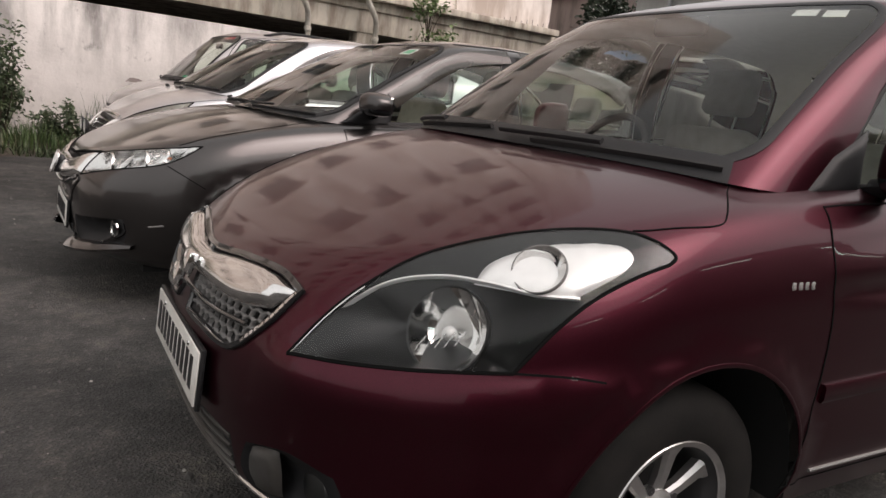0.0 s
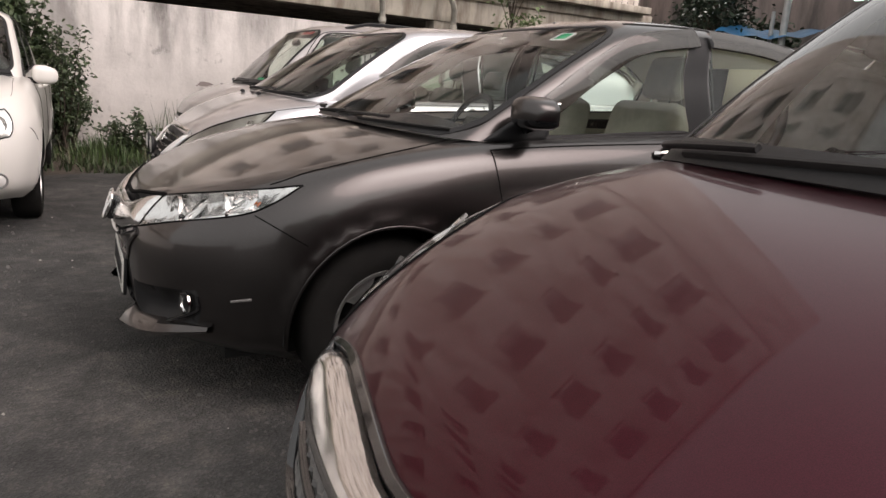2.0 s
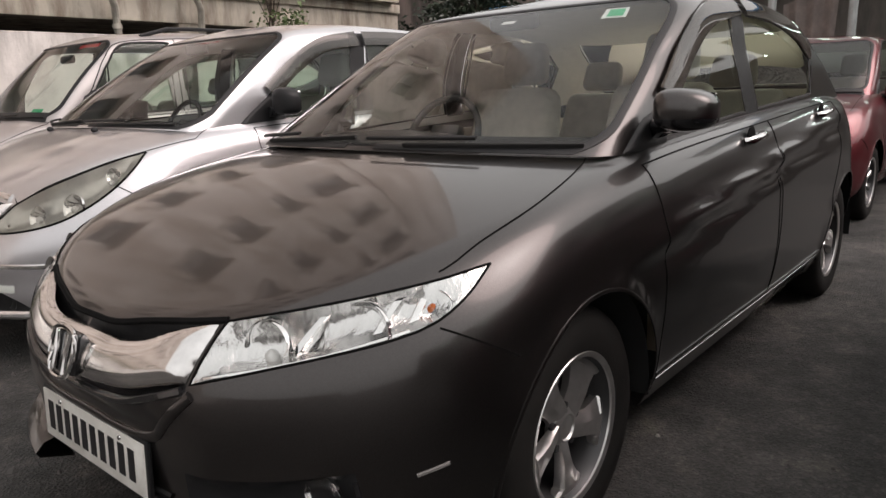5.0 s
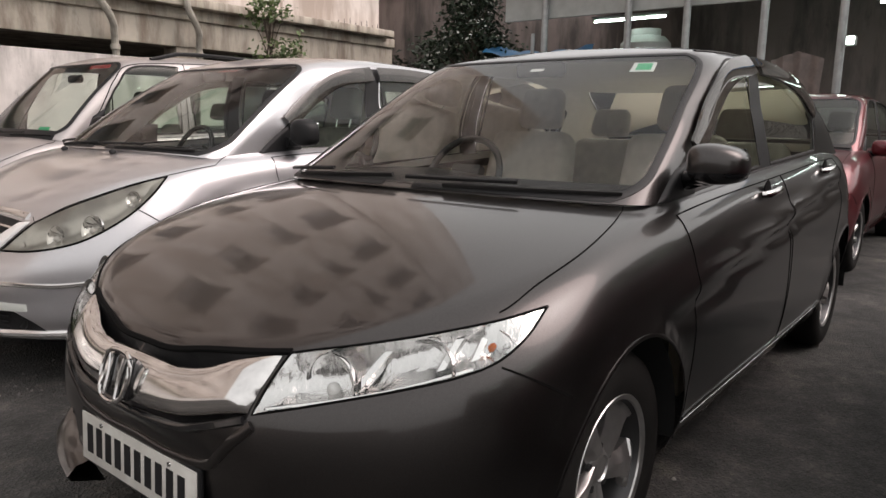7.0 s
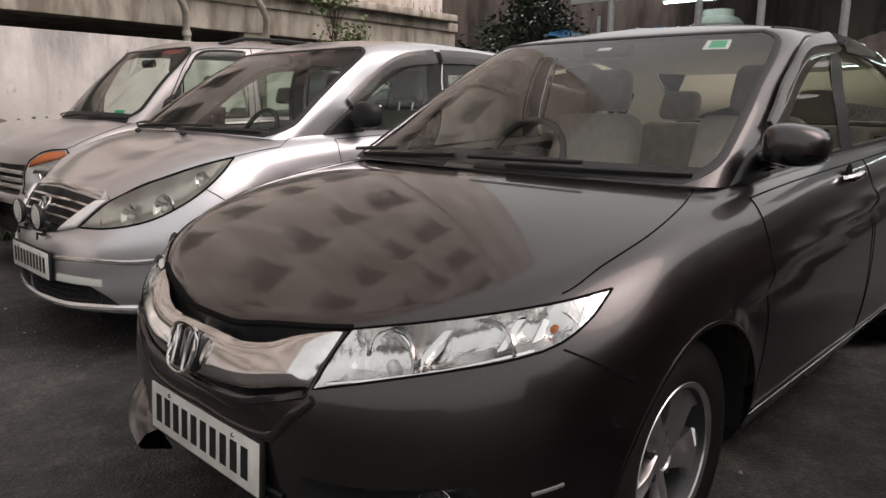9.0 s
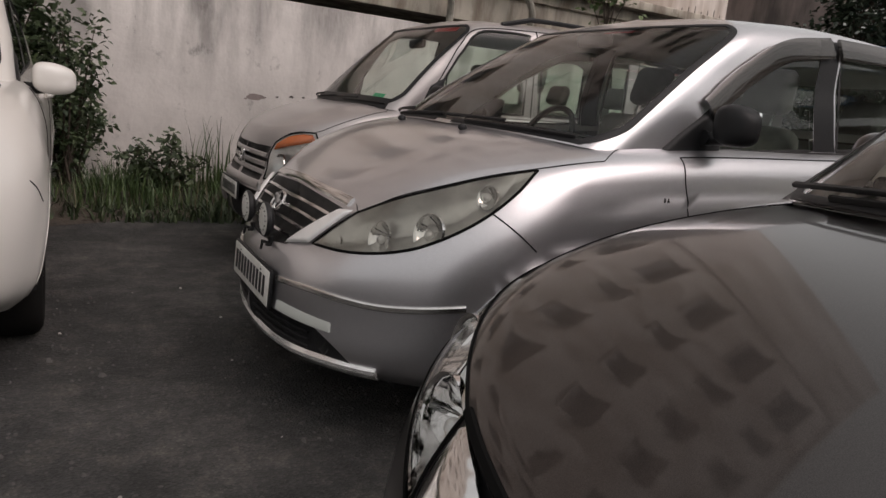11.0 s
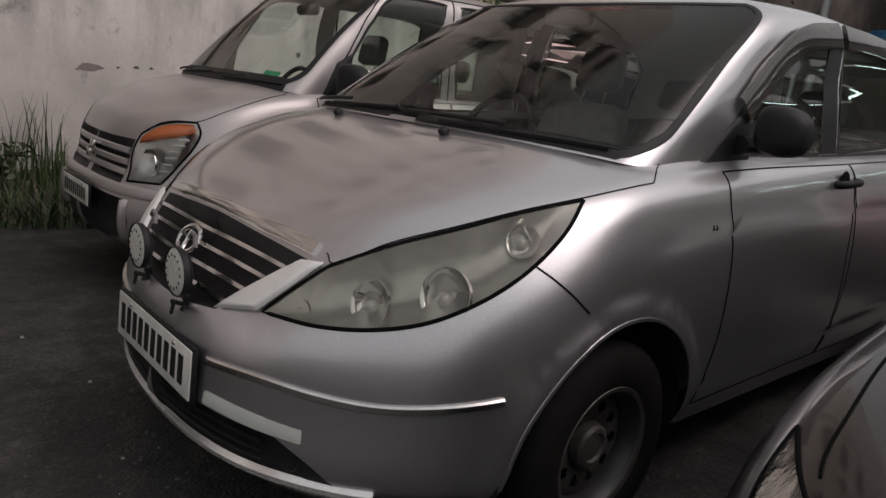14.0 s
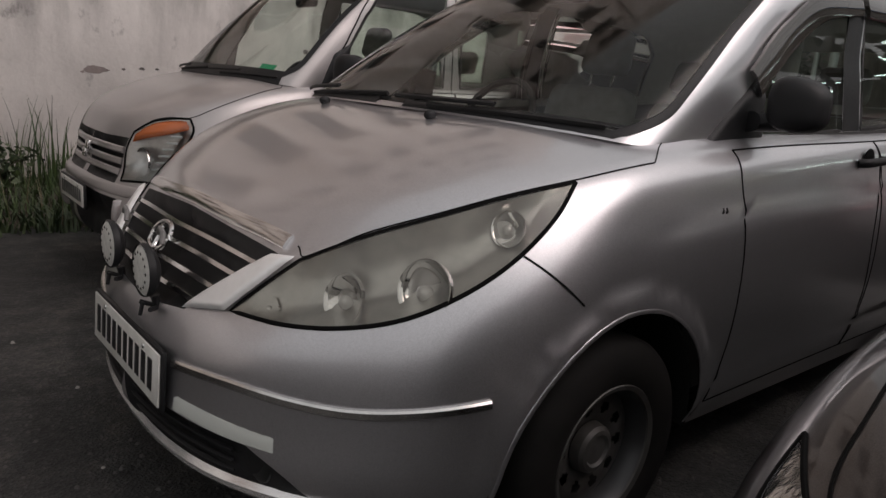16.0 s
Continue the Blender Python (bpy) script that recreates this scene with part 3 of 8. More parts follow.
def strip(name, shell, path, width, height, mat, parent, label="", side="both", off=0.0, taper=False, round_=True):
    """A moulding of that width and height that follows a path on the shell."""
    path = np.asarray(path)
    X, N = shell.at(path), shell.normal(path)
    T = np.gradient(X, axis=0)
    T /= np.maximum(np.linalg.norm(T, axis=1, keepdims=True), 1e-9)
    B = np.cross(N, T)
    n = len(path)
    wid = np.full(n, width)
    if taper:
        wid = width * np.clip(np.minimum(np.arange(n), np.arange(n)[::-1]) / (0.25 * n), 0.08, 1)
    prof = [(-.5, -.3), (-.5, .55), (-.3, 1), (.3, 1), (.5, .55), (.5, -.3)] if round_ else [(-.5, -.3), (-.5, 1), (.5, 1), (.5, -.3)]
    verts, faces = [], []
    for sd in ("left", "right") if side == "both" else (side,):
        base = len(verts)
        for k in range(n):
            for a, h in prof:
                verts.append(place(X[k] + B[k] * a * wid[k] + N[k] * (off + h * height), sd))
        m = len(prof)
        for k in range(n - 1):
            for q in range(m - 1):
                f = (base + k * m + q, base + k * m + q + 1, base + (k + 1) * m + q + 1, base + (k + 1) * m + q)
                faces.append(f if sd == "left" else f[::-1])
        faces.append(tuple(base + q for q in range(m)))
        faces.append(tuple(base + (n - 1) * m + q for q in range(m))[::-1])
    ob = mesh_ob(name, verts, faces, mat, parent, label)
    ob.data.set_sharp_from_angle(angle=radians(40))
    return ob


def gap(name, shell, path, parent, width=0.005, side="both"):
    """A shut line between two panels: a narrow dark groove."""
    path = np.asarray(path)
    l = np.concatenate([[0], np.cumsum(np.linalg.norm(np.diff(path, axis=0), axis=1))])
    q = np.unique(np.concatenate([l, np.linspace(0, l[-1], int(l[-1] / .012) + 2)]))
    path = np.column_stack([np.interp(q, l, path[:, 0]), np.interp(q, l, path[:, 1])])
    return strip(name, shell, path, width, 0.0016, M["gap"], parent, side=side, round_=False)


def rim_strip(name, shell, outline, width, height, mat, parent, label="", side="both", off=0.0):
    o = np.vstack([outline, outline[:1]])
    return strip(name, shell, o, width, height, mat, parent, label, side, off)

# ---------------------------------------------------------------- cars
def wheel(name, R, rim, width, style, at, parent, face=-1, turn=0.0):
    """A wheel with its tyre; face: the way its outer side looks along y."""
    hub = new(name)
    hub.parent = parent
    hub.matrix_local = pose(*at) @ Matrix.Diagonal((1, -face, 1, 1)) @ pose(0, 0, 0, 0, turn, 0)
    w = width / 2
    bm = bmesh.new()
    prof = [(rim - .012, -w * .55), (rim - .004, -w * .86), (rim + .012, -w * .98), (rim + (R - rim) * .45, -w * 1.06), (R - .03, -w * 1.0), (R - .012, -w * .86), (R - .002, -w * .66), (R, -w * .3),
            (R, w * .3), (R - .002, w * .66), (R - .014, w * .9), (R - .05, w), (rim, w * .9), (rim - .01, w * .6)]
    add_lathe(bm, prof, 72)
    part("tyre", bm, M["tyre"], hub, angle=60)
    # barrel of the rim and its lip
    bm = bmesh.new()
    add_lathe(bm, [(rim - .030, w * .7), (rim - .022, -w * .45), (rim - .012, -w * .80), (rim - .006, -w * .90)], 64)
    part("barrel", bm, M["alloy_dark"], hub, angle=50)
    bm = bmesh.new()
    add_lathe(bm, [(rim - .009, -w * .82), (rim - .006, -w * .93), (rim + .006, -w * .98), (rim + .010, -w * .92), (rim, -w * .8)], 64)
    part("rim", bm, M["alloy"] if style != "steel" else M["steel_dark"], hub, angle=50)
    bm = bmesh.new()
    add_lathe(bm, [(rim - .035, w * .55), (.09, w * .5), (.085, w * .1), (.02, w * .1)], 40)
    part("brake_drum", bm, M["underbody"], hub)
    spokes = {"five": 5, "multi": 7, "steel": 0, "ten": 9}[style]
    yf = -w * 0.62
    if style == "five":
        for k in range(5):
            a = 2 * math.pi * k / 5
            bm = bmesh.new()
            # a broad twisted blade: it fans out and leans as it nears the lip
            sec = [(.030, .000, .030, 0.0, .012), (.062, .002, .031, -.004, .016), (.095, .008, .033, -.007, .02), (.125, .015, .040, -.007, .02), (.150, .022, .052, -.008, .02), (rim - .034, .026, .068, -.009, .02), (rim - .012, .022, .094, -.010, .012)]
            prev = None
            for r, lean, hw, dy, th in sec:
                ring = []
                for sx, sy in ((-1, 0), (-.88, -1), (.15, -1.5), (1, 0), (1, 1), (-1, 1)):
                    t = lean + sx * hw
                    x, z = r * math.cos(a) - t * math.sin(a), r * math.sin(a) + t * math.cos(a)
                    ring.append(bm.verts.new((x, yf + .010 + dy + (sy * th * .5 if sy < 0 else sy * th) + sx * .006, z)))
                if prev:
                    for q in range(6):
                        bm.faces.new((prev[q], prev[(q + 1) % 6], ring[(q + 1) % 6], ring[q]))
                prev = ring
            part("spoke", bm, M["alloy"], hub, angle=30)
    elif style in ("multi", "ten"):
        for k in range(spokes):
            a = 2 * math.pi * k / spokes
            bm = bmesh.new()
            prev = None
            for r, hw, dy, th in ((.03, .016, .004, .014), (.08, .015, -.002, .016), (.13, .019, -.004, .018), (rim - .018, .030, -.010, .018)):
                ring = []
                for sx, sy in ((-1, 0), (-.6, -1), (.6, -1), (1, 0), (1, 1), (-1, 1)):
                    t = sx * hw
                    x, z = r * math.cos(a) - t * math.sin(a), r * math.sin(a) + t * math.cos(a)
                    ring.append(bm.verts.new((x, yf + .012 + dy + (sy * th * .5 if sy < 0 else sy * th), z)))
                if prev:
                    for q in range(6):
                        bm.faces.new((prev[q], prev[(q + 1) % 6], ring[(q + 1) % 6], ring[q]))
                prev = ring
            part("spoke", bm, M["alloy"], hub, angle=30)
    else:
        # pressed steel disc with a ring of round holes
        bm = bmesh.new()
        prof = [(rim - .014, -w * .20), (rim - .024, -w * .30)] + [(rim - .024 - (rim - .080) * k / 9, -w * (.30 + .16 * math.sin(math.pi * k / 9) - .10 * k / 9)) for k in range(1, 10)]
        add_lathe(bm, prof, 160)
        ring = rim - .024 - (rim - .080) * .48
        gone = []
        for f in bm.faces:
            c = f.calc_center_median()
            r, t = math.hypot(c.x, c.z), math.atan2(c.z, c.x)
            arc = (((t * 10 / (2 * math.pi)) % 1) - .5) * 2 * math.pi * ring / 10
            if math.hypot(r - ring, arc) < .0145:
                gone.append(f)
        bmesh.ops.delete(bm, geom=gone, context="FACES")
        part("disc", bm, M["steel_dark"], hub, angle=50)
    bm = bmesh.new()
    if style == "steel":
        add_lathe(bm, [(.062, yf + .030), (.058, yf + .006), (.050, yf - .002), (.040, yf - .004), (.034, yf + .003), (.022, yf + .002), (.001, yf)], 40)
        part("hub_cap", bm, M["steel_dark"], hub, angle=30)
    else:
        add_lathe(bm, [(.052, yf + .03), (.050, yf + .004), (.034, yf - .004), (.030, yf + .001), (.001, yf - .001)], 40)
        part("hub_cap", bm, M["alloy"], hub, angle=30)
        for k in range(5 if style == "five" else 4):
            a = 2 * math.pi * (k + .5) / (5 if style == "five" else 4)
            bm = bmesh.new()
            add_lathe(bm, [(.011, yf + .012), (.010, yf + .002), (.001, yf + .001)], 10, centre=(.056 * math.cos(a), 0, .056 * math.sin(a)))
            part("wheel_nut", bm, M["alloy_dark"], hub)
    return hub


def rounded(name, size, at, mt, parent, bevel=0.05, rot=(0, 0, 0), taper=1.0, label="", seg=3):
    """A padded, rounded block, narrower at the top by taper."""
    bm = bmesh.new()
    add_box(bm, -size[0] / 2, size[0] / 2, -size[1] / 2, size[1] / 2, 0, size[2], bevel, seg)
    for v in bm.verts:
        k = 1 + (taper - 1) * max(0, v.co.z / size[2])
        v.co.y *= k
    ob = part(name, bm, mt, parent, label, angle=60)
    ob.matrix_local = pose(*at, *rot)
    return ob


def interior(root, c):
    """Seats, dashboard, wheel and mirror behind the glass."""
    i = c["inside"]
    seat, dash = M[i["seat"]], M[i["dash"]]
    zf, ud = 0.30, i["dash_u"]
    box("cabin_floor", c["cowl"] - .1, c["rear"], -.68, .68, .22, .25, M["underbody"], root)
    for sd in (-1, 1):
        box("door_trim", ud, c["rear"] - .15, sd * .70 - .02, sd * .70 + .02, .28, i["belt"] - .03, M[i.get("trim", "cabin_grey")], root)
        y = sd * .36
        rounded("seat_cushion", (.50, .50, .16), (i["front_u"], y, .42), seat, root, .06)
        rounded("seat_back", (.16, .50, .58), (i["front_u"] + .26, y, .55), seat, root, .06, (0, 14, 0), .84)
        rounded("headrest", (.10, .25, .20), (i["front_u"] + .44, y, i.get("head_z", 1.13)), seat, root, .045, (0, 12, 0), .86)
        for q in (-.06, .06):
            bm = bmesh.new()
            add_tube(bm, [(i["front_u"] + .42, y + q, i.get("head_z", 1.13) - .06), (i["front_u"] + .45, y + q, i.get("head_z", 1.13) + .05)], .006)
            part("headrest_post", bm, M["chrome"], root)
        rounded("rear_headrest", (.09, .24, .16), (i["rear_u"] + .32, y, i.get("head_z", 1.13) - .04), seat, root, .04, (0, 16, 0), .86)
    box("parcel_shelf", i["rear_u"] + .38, c["rear"] + .1, -.60, .60, .93, .95, M[i.get("trim", "cabin_grey")], root)
    rounded("rear_bench", (.50, 1.28, .18), (i["rear_u"], 0, .40), seat, root, .06)
    rounded("rear_bench_back", (.16, 1.28, .58), (i["rear_u"] + .22, 0, .52), seat, root, .06, (0, 20, 0), .94)
    # dashboard: swept section
    bm = bmesh.new()
    prof = [(ud - .34, i["dash_z"] - .05), (ud - .30, i["dash_z"] - .015), (ud - .10, i["dash_z"]), (ud + .03, i["dash_z"] - .01), (ud + .07, i["dash_z"] - .05), (ud + .05, i["dash_z"] - .20), (ud - .02, i["dash_z"] - .38), (ud - .3, i["dash_z"] - .45)]
    prev = None
    for k in range(13):
        y = -.69 + 1.38 * k / 12
        bulge = .018 * math.exp(-((y - .36) / .2) ** 2)
        ring = [bm.verts.new((u - .10 * (abs(y) / .69) ** 2 * (-1), y, z + (bulge if 0 < q < 5 else 0))) for q, (u, z) in enumerate(prof)]
        if prev:
            for q in range(len(prof) - 1):
                bm.faces.new((prev[q], prev[q + 1], ring[q + 1], ring[q]))
        prev = ring
    part("dashboard", bm, dash, root, angle=50)
    # steering wheel on the right (right-hand drive)
    su, sy, sz = ud + .24, .36, i["dash_z"] - .04
    piv = new("steering_wheel")
    piv.parent = root
    piv.matrix_local = pose(su, sy, sz, 0, -64, 0)
    bm = bmesh.new()
    n, m = 32, 8
    vs = [[bm.verts.new(((.185 + .015 * math.cos(b)) * math.cos(a), (.185 + .015 * math.cos(b)) * math.sin(a), .015 * math.sin(b))) for b in [2 * math.pi * q / m for q in range(m)]] for a in [2 * math.pi * k / n for k in range(n)]]
    for k in range(n):
        for q in range(m):
            bm.faces.new((vs[k][q], vs[(k + 1) % n][q], vs[(k + 1) % n][(q + 1) % m], vs[k][(q + 1) % m]))
    part("wheel_ring", bm, M["dash_dark"], piv)
    bm = bmesh.new()
    add_box(bm, -.07, .07, -.08, .08, -.05, .005, .02)
    for a in (90, -90, 180):
        t = radians(a)
        add_tube(bm, [(.04 * math.cos(t), .04 * math.sin(t), -.02), (.18 * math.cos(t), .18 * math.sin(t), 0)], .016)
    part("wheel_hub", bm, M["dash_dark"], piv)
    rounded("cabin_mirror", (.035, .22, .06), (i["mirror"][0], 0, i["mirror"][1]), M["dash_dark"], root, .02)


def plate(root, at, tilt=0.0, chars=10, size=(.50, .12), yaw=0.0):
    """A number plate facing forward; its writing is plain bars."""
    p = new("number_plate")
    p.parent = root
    p.matrix_local = pose(*at, 0, tilt, yaw)
    box("plate_frame", 0, .012, -size[0] / 2 - .008, size[0] / 2 + .008, -.008 - size[1] / 2, size[1] / 2 + .008, M["black_plastic"], p, bevel=.003)
    box("plate_face", -.004, 0.004, -size[0] / 2, size[0] / 2, -size[1] / 2, size[1] / 2, M["plate_white"], p, bevel=.0015)
    step = (size[0] - .05) / chars
    for k in range(chars):
        y = -size[0] / 2 + .030 + step * (k + .5)
        box("letter_bar", -.0055, -.003, y - step * .30, y + step * .30, -size[1] * .30, size[1] * .30, M["plate_ink"], p)
    for y in (-size[0] * .3, size[0] * .3):
        bm = bmesh.new()
        add_lathe(bm, [(.006, -.004), (.005, -.007), (.001, -.0075)], 10, "x", (0, y, size[1] * .40))
        part("bolt", bm, M["chrome"], p)
    return p


def side_mirror(root, at, size, body, side, foot, shape=(1, 1, 1), foot_mat="black_plastic", under=True):
    """A door mirror: a housing on a foot, its glass looking back."""
    sg = -1 if side == "left" else 1
    g = new("door_mirror")
    g.parent = root
    g.matrix_local = pose(at[0], sg * at[1], at[2]) @ Matrix.Diagonal((1, sg, 1, 1))
    def blob(x0, x1, z0, z1, cut=None):
        bm = bmesh.new()
        bmesh.ops.create_uvsphere(bm, u_segments=28, v_segments=18, radius=1.0)
        for v in bm.verts:
            x, y, z = v.co
            x, y, z = [math.copysign(abs(q) ** .62, q) for q in (x, y, z)]
            k = 1 - .22 * max(0, y)
            xx = x if x < .35 else .35 + (x - .35) * .15
            v.co = Vector((size[0] * xx * k + (.10 * size[0]) * y, size[1] * y, size[2] * z * (1 - .18 * max(0, y)) - .08 * size[2] * y))
        if cut:
            lo = cut == "low"
            bmesh.ops.bisect_plane(bm, geom=bm.verts[:] + bm.edges[:] + bm.faces[:], plane_co=(0, 0, -size[2] * .38), plane_no=(0, 0, 1), clear_inner=not lo, clear_outer=lo)
        return bm
    if under:
        part("housing", blob(0, 0, 0, 0, "high"), body, g, angle=70)
        part("lower_shell", blob(0, 0, 0, 0, "low"), M["gloss_black"], g, "gloss black lower shell", angle=70)
    else:
        part("housing", blob(0, 0, 0, 0), body, g, angle=70)
    bm = bmesh.new()
    add_box(bm, size[0] * .40, size[0] * .43, -size[1] * .82, size[1] * .80, -size[2] * .72, size[2] * .76, .008)
    part("mirror_glass", bm, M["reflector"], g)
    bm = bmesh.new()
    add_tube(bm, [(.0, -size[1] * .5, -size[2] * .55), (foot[0] * .5, (-size[1] + foot[1]) * .55, -size[2] * .75), (foot[0], foot[1], foot[2])], [.035, .03, .035], 12)
    for v in bm.verts:
        v.co.z = v.co.z * .8 - .01
    part("foot", bm, M[foot_mat], g)
    return g


def wipers(c, band=.075, arms=(("right", .72, .05, .06, .14), ("left", .04, .76, .06, .11)), fat=.85):
    """Two wipers parked on the screen's foot, and the dark band below them."""
    G, root = c["G"], c["root"]
    if band:
        strip("screen_band", G, np.array([G.front(q, .02 + band) for q in np.linspace(0, .78, 30)]), band, .004, M["black_plastic"], root)
    for sd, q0, q1, r0, r1 in arms:
        w = new("wiper")
        w.parent = root
        n = 14
        line = np.array([G.front(q0 + (q1 - q0) * k / n, r0 + (r1 - r0) * (k / n) ** 1.3) for k in range(n + 1)])
        strip("arm", G, line[:9], .014 * fat, .008 * fat, M["black_plastic"], w, side=sd, off=.022)
        strip("blade", G, np.array([p + [0, -.010] for p in line[3:]]), .010 * fat, .012 * fat, M["rubber"], w, side=sd, off=.004)


def dish(root, at, r, depth, way, mt, name="reflector", seg=28, n=6, collar=None):
    """A round reflector bowl that opens along way; collar: the material of a thin ring round its mouth."""
    bm = bmesh.new()
    prof = [(r * math.sqrt(k / n) if k else .002, depth * (k / n)) for k in range(n + 1)]
    rim = [(r, depth), (r * 1.05, depth * 1.02), (r * 1.06, depth * .8)]
    add_lathe(bm, prof if collar else prof + rim[1:], seg, "z")
    ob = part(name, bm, mt, root, angle=60)
    d = Vector(way).normalized()
    if collar:
        bm = bmesh.new()
        add_lathe(bm, rim, seg, "z")
        ring = part("reflector_collar", bm, collar, root, angle=60)
        ring.matrix_local = Matrix.Translation(at) @ d.to_track_quat("Z", "Y").to_matrix().to_4x4() @ Matrix.Translation((0, 0, -depth))
    ob.matrix_local = Matrix.Translation(at) @ d.to_track_quat("Z", "Y").to_matrix().to_4x4() @ Matrix.Translation((0, 0, -depth))
    return ob


def ball(root, name, at, r, mt, squash=(1, 1, 1)):
    bm = bmesh.new()
    bmesh.ops.create_uvsphere(bm, u_segments=20, v_segments=12, radius=r)
    for v in bm.verts:
        v.co = Vector((v.co.x * squash[0], v.co.y * squash[1], v.co.z * squash[2]))
    ob = part(name, bm, mt, root)
    ob.matrix_local = Matrix.Translation(at)
    return ob


def arch_path(B, hub, R, n=30):
    """The wheel opening's edge on the skin, and its closed outline."""
    z0 = float(B.at(B.side([(hub[0], .2)]))[0][2])
    pts = []
    for k in range(n + 1):
        a = math.pi + .30 - (math.pi + .60) * k / n
        pts.append((hub[0] + R * math.cos(a), hub[1] + R * math.sin(a)))
    pts = [p for p in pts if p[1] > z0 + .03]
    st = B.side(pts)
    return st, np.vstack([[st[0][0], 0], st, [st[-1][0], 0]])


def wheel_well(root, hub, R, half, side):
    sg = -1 if side == "left" else 1
    bm = bmesh.new()
    n = 20
    rows = []
    for y in (half - .012, half - .20, half - .42):
        rows.append([bm.verts.new((hub[0] + (R + .012) * math.cos(a), sg * y, hub[1] + (R + .012) * math.sin(a))) for a in [math.pi + .10 - (math.pi + .20) * k / n for k in range(n + 1)]])
    for A, C in zip(rows, rows[1:]):
        for k in range(n):
            bm.faces.new((A[k], A[k + 1], C[k + 1], C[k]))
    bm.faces.new(rows[-1])
    return part("wheel_well", bm, M["underbody"], root)


def car(c):
    """A whole car from its plan; returns its root, body skin and glass skin."""
    root = empty(c["name"], c["label"], "car", c["at"], c.get("group", ""))
    B = Shell(c["body"], bumps=c.get("bumps", ()), fair=("hood", c["cowl"]), **c.get("mesh", {}))
    G = Shell(c["glass"], fine=.035, rough=.07, fine_to=1.6, fair=("screen",))
    P = M[c["paint"]]
    S, T = B.sv[-1], B.tv[-1]
    fh, rh, R, aR = c["front_hub"], c["rear_hub"], c["tyre"], c["arch"]
    af, afo = arch_path(B, fh, aR)
    ar, aro = arch_path(B, rh, aR)
    # the cabin opening lies inside the glass's foot
    base = G.at(np.column_stack([np.linspace(0, G.sv[-1], 80), np.full(80, G.tk[0])]))
    base = base * np.array([1, .965, 1])
    base[:, 0] = (base[:, 0] - 2.3) * .985 + 2.3
    ob = B.near(base)
    opening = np.vstack([ob, [ob[-1][0], T], [ob[0][0], T]])
    hood_edge = B.near(cr(c["hood_edge"], 8))
    hood_edge[0, 0] = 0
    hood = np.vstack([hood_edge, B.near(cr(c["hood_back"], 6))[1:], [[B.near([c["hood_back"][-1]])[0][0], T]], [[0, T]]])
    holes = {k: B.near(np.vstack([cr(s, 6)[:-1] for s in segs])) for k, segs in c["holes"].items()}
    for k in c.get("centre_holes", ()):
        o = holes[k]
        o[0, 0] = 0
        holes[k] = o
        o[-1, 0] = 0 if abs(o[-1, 0]) < .03 else o[-1, 0]
    bump_line = B.near(cr(c["bumper_gap"], 6))
    bumper = np.vstack([[[0, 0]], [[0, hood_edge[0, 1]]], hood_edge[: c.get("bumper_to", 9)], bump_line, [[bump_line[-1][0] - .02, 0]]])
    d1, d2, d3 = c["door_u"]
    tb = c["belt_ring"]
    sill = c["sill"]
    def door(u0, u1, rear=False):
        lo = [(u0 + (u1 - u0) * k / 6, sill) for k in range(7)]
        if rear:
            lo = [(u0, sill), ((u0 + u1) / 2, sill), (rh[0] - aR * 1.02, sill + .02), (rh[0] - aR * .80, rh[1] + aR * .80), (u1, rh[1] + aR * 1.30)]
        a = B.side(lo)
        top = np.array([B.col(u1 + (u0 - u1) * k / 6, tb) for k in range(7)])
        return np.vstack([a, B.side([(u1, (sill + .9) / 2)]) if not rear else np.zeros((0, 2)), top, B.side(cr([(u0, .90), (u0 + c.get("door_bow", .03), .65), (u0, sill)], 5)[:-1])])
    dr1, dr2 = door(d1, d2), door(d2 + .004, d3, True)
    fender = np.vstack([bump_line[0], hood_edge[c.get("bumper_to", 9):], B.near([c["hood_back"][0]]), [B.col(d1, tb)], B.side(cr([(d1, .90), (d1 + c.get("door_bow", .03), .65), (d1, sill)], 5)), [[B.side([(d1, sill)])[0][0], 0]], [[bump_line[-1][0], 0]], bump_line[::-1]])
    regions = [(k, o) for k, o in holes.items()] + [("arch", afo), ("arch", aro), ("opening", opening), ("hood", hood), ("bumper", bumper), ("front_door", dr1), ("rear_door", dr2), ("fender", fender)]
    pc = B.cut(regions)
    skin("hood", B, pc["hood"], P, root)
    skin("bumper", B, pc["bumper"], P, root)
    for sd in ("left", "right"):
        if "fender" in pc:
            skin("fender", B, pc["fender"], P, root, side=sd)
        skin("front_door", B, pc["front_door"], P, root, side=sd)
        skin("rear_door", B, pc["rear_door"], P, root, side=sd)
        wheel_well(root, fh, aR, c["half"], sd)
        wheel_well(root, rh, aR, c["half"], sd)
    skin("body_shell", B, pc["rest"], P, root)
    for sd in ("left", "right"):
        strip("arch_lip", B, af, .010, .002, P, root, side=sd)
        strip("arch_lip", B, ar, .010, .002, P, root, side=sd)
        gap("shut_line", B, np.vstack([hood_edge[c.get("gap_from", 0):], B.near(cr(c["hood_back"], 6))[1:]]), root, .0028, sd)
        gap("shut_line", B, bump_line, root, .004, sd)
        gap("shut_line", B, np.vstack([dr1, dr1[:1]]), root, .0038, sd)
        gap("shut_line", B, np.vstack([dr2, dr2[:1]]), root, .0038, sd)
    # tub below and inside
    box("underbody", .35, c["length"] - .3, -.62, .62, .17, .22, M["underbody"], root)
    box("bulkhead", .52, c["cowl"] - .12, -.52, .52, .20, min(.66, c["hood_z"] - .1), M["underbody"], root)
    # glass house
    w = c["windows"]
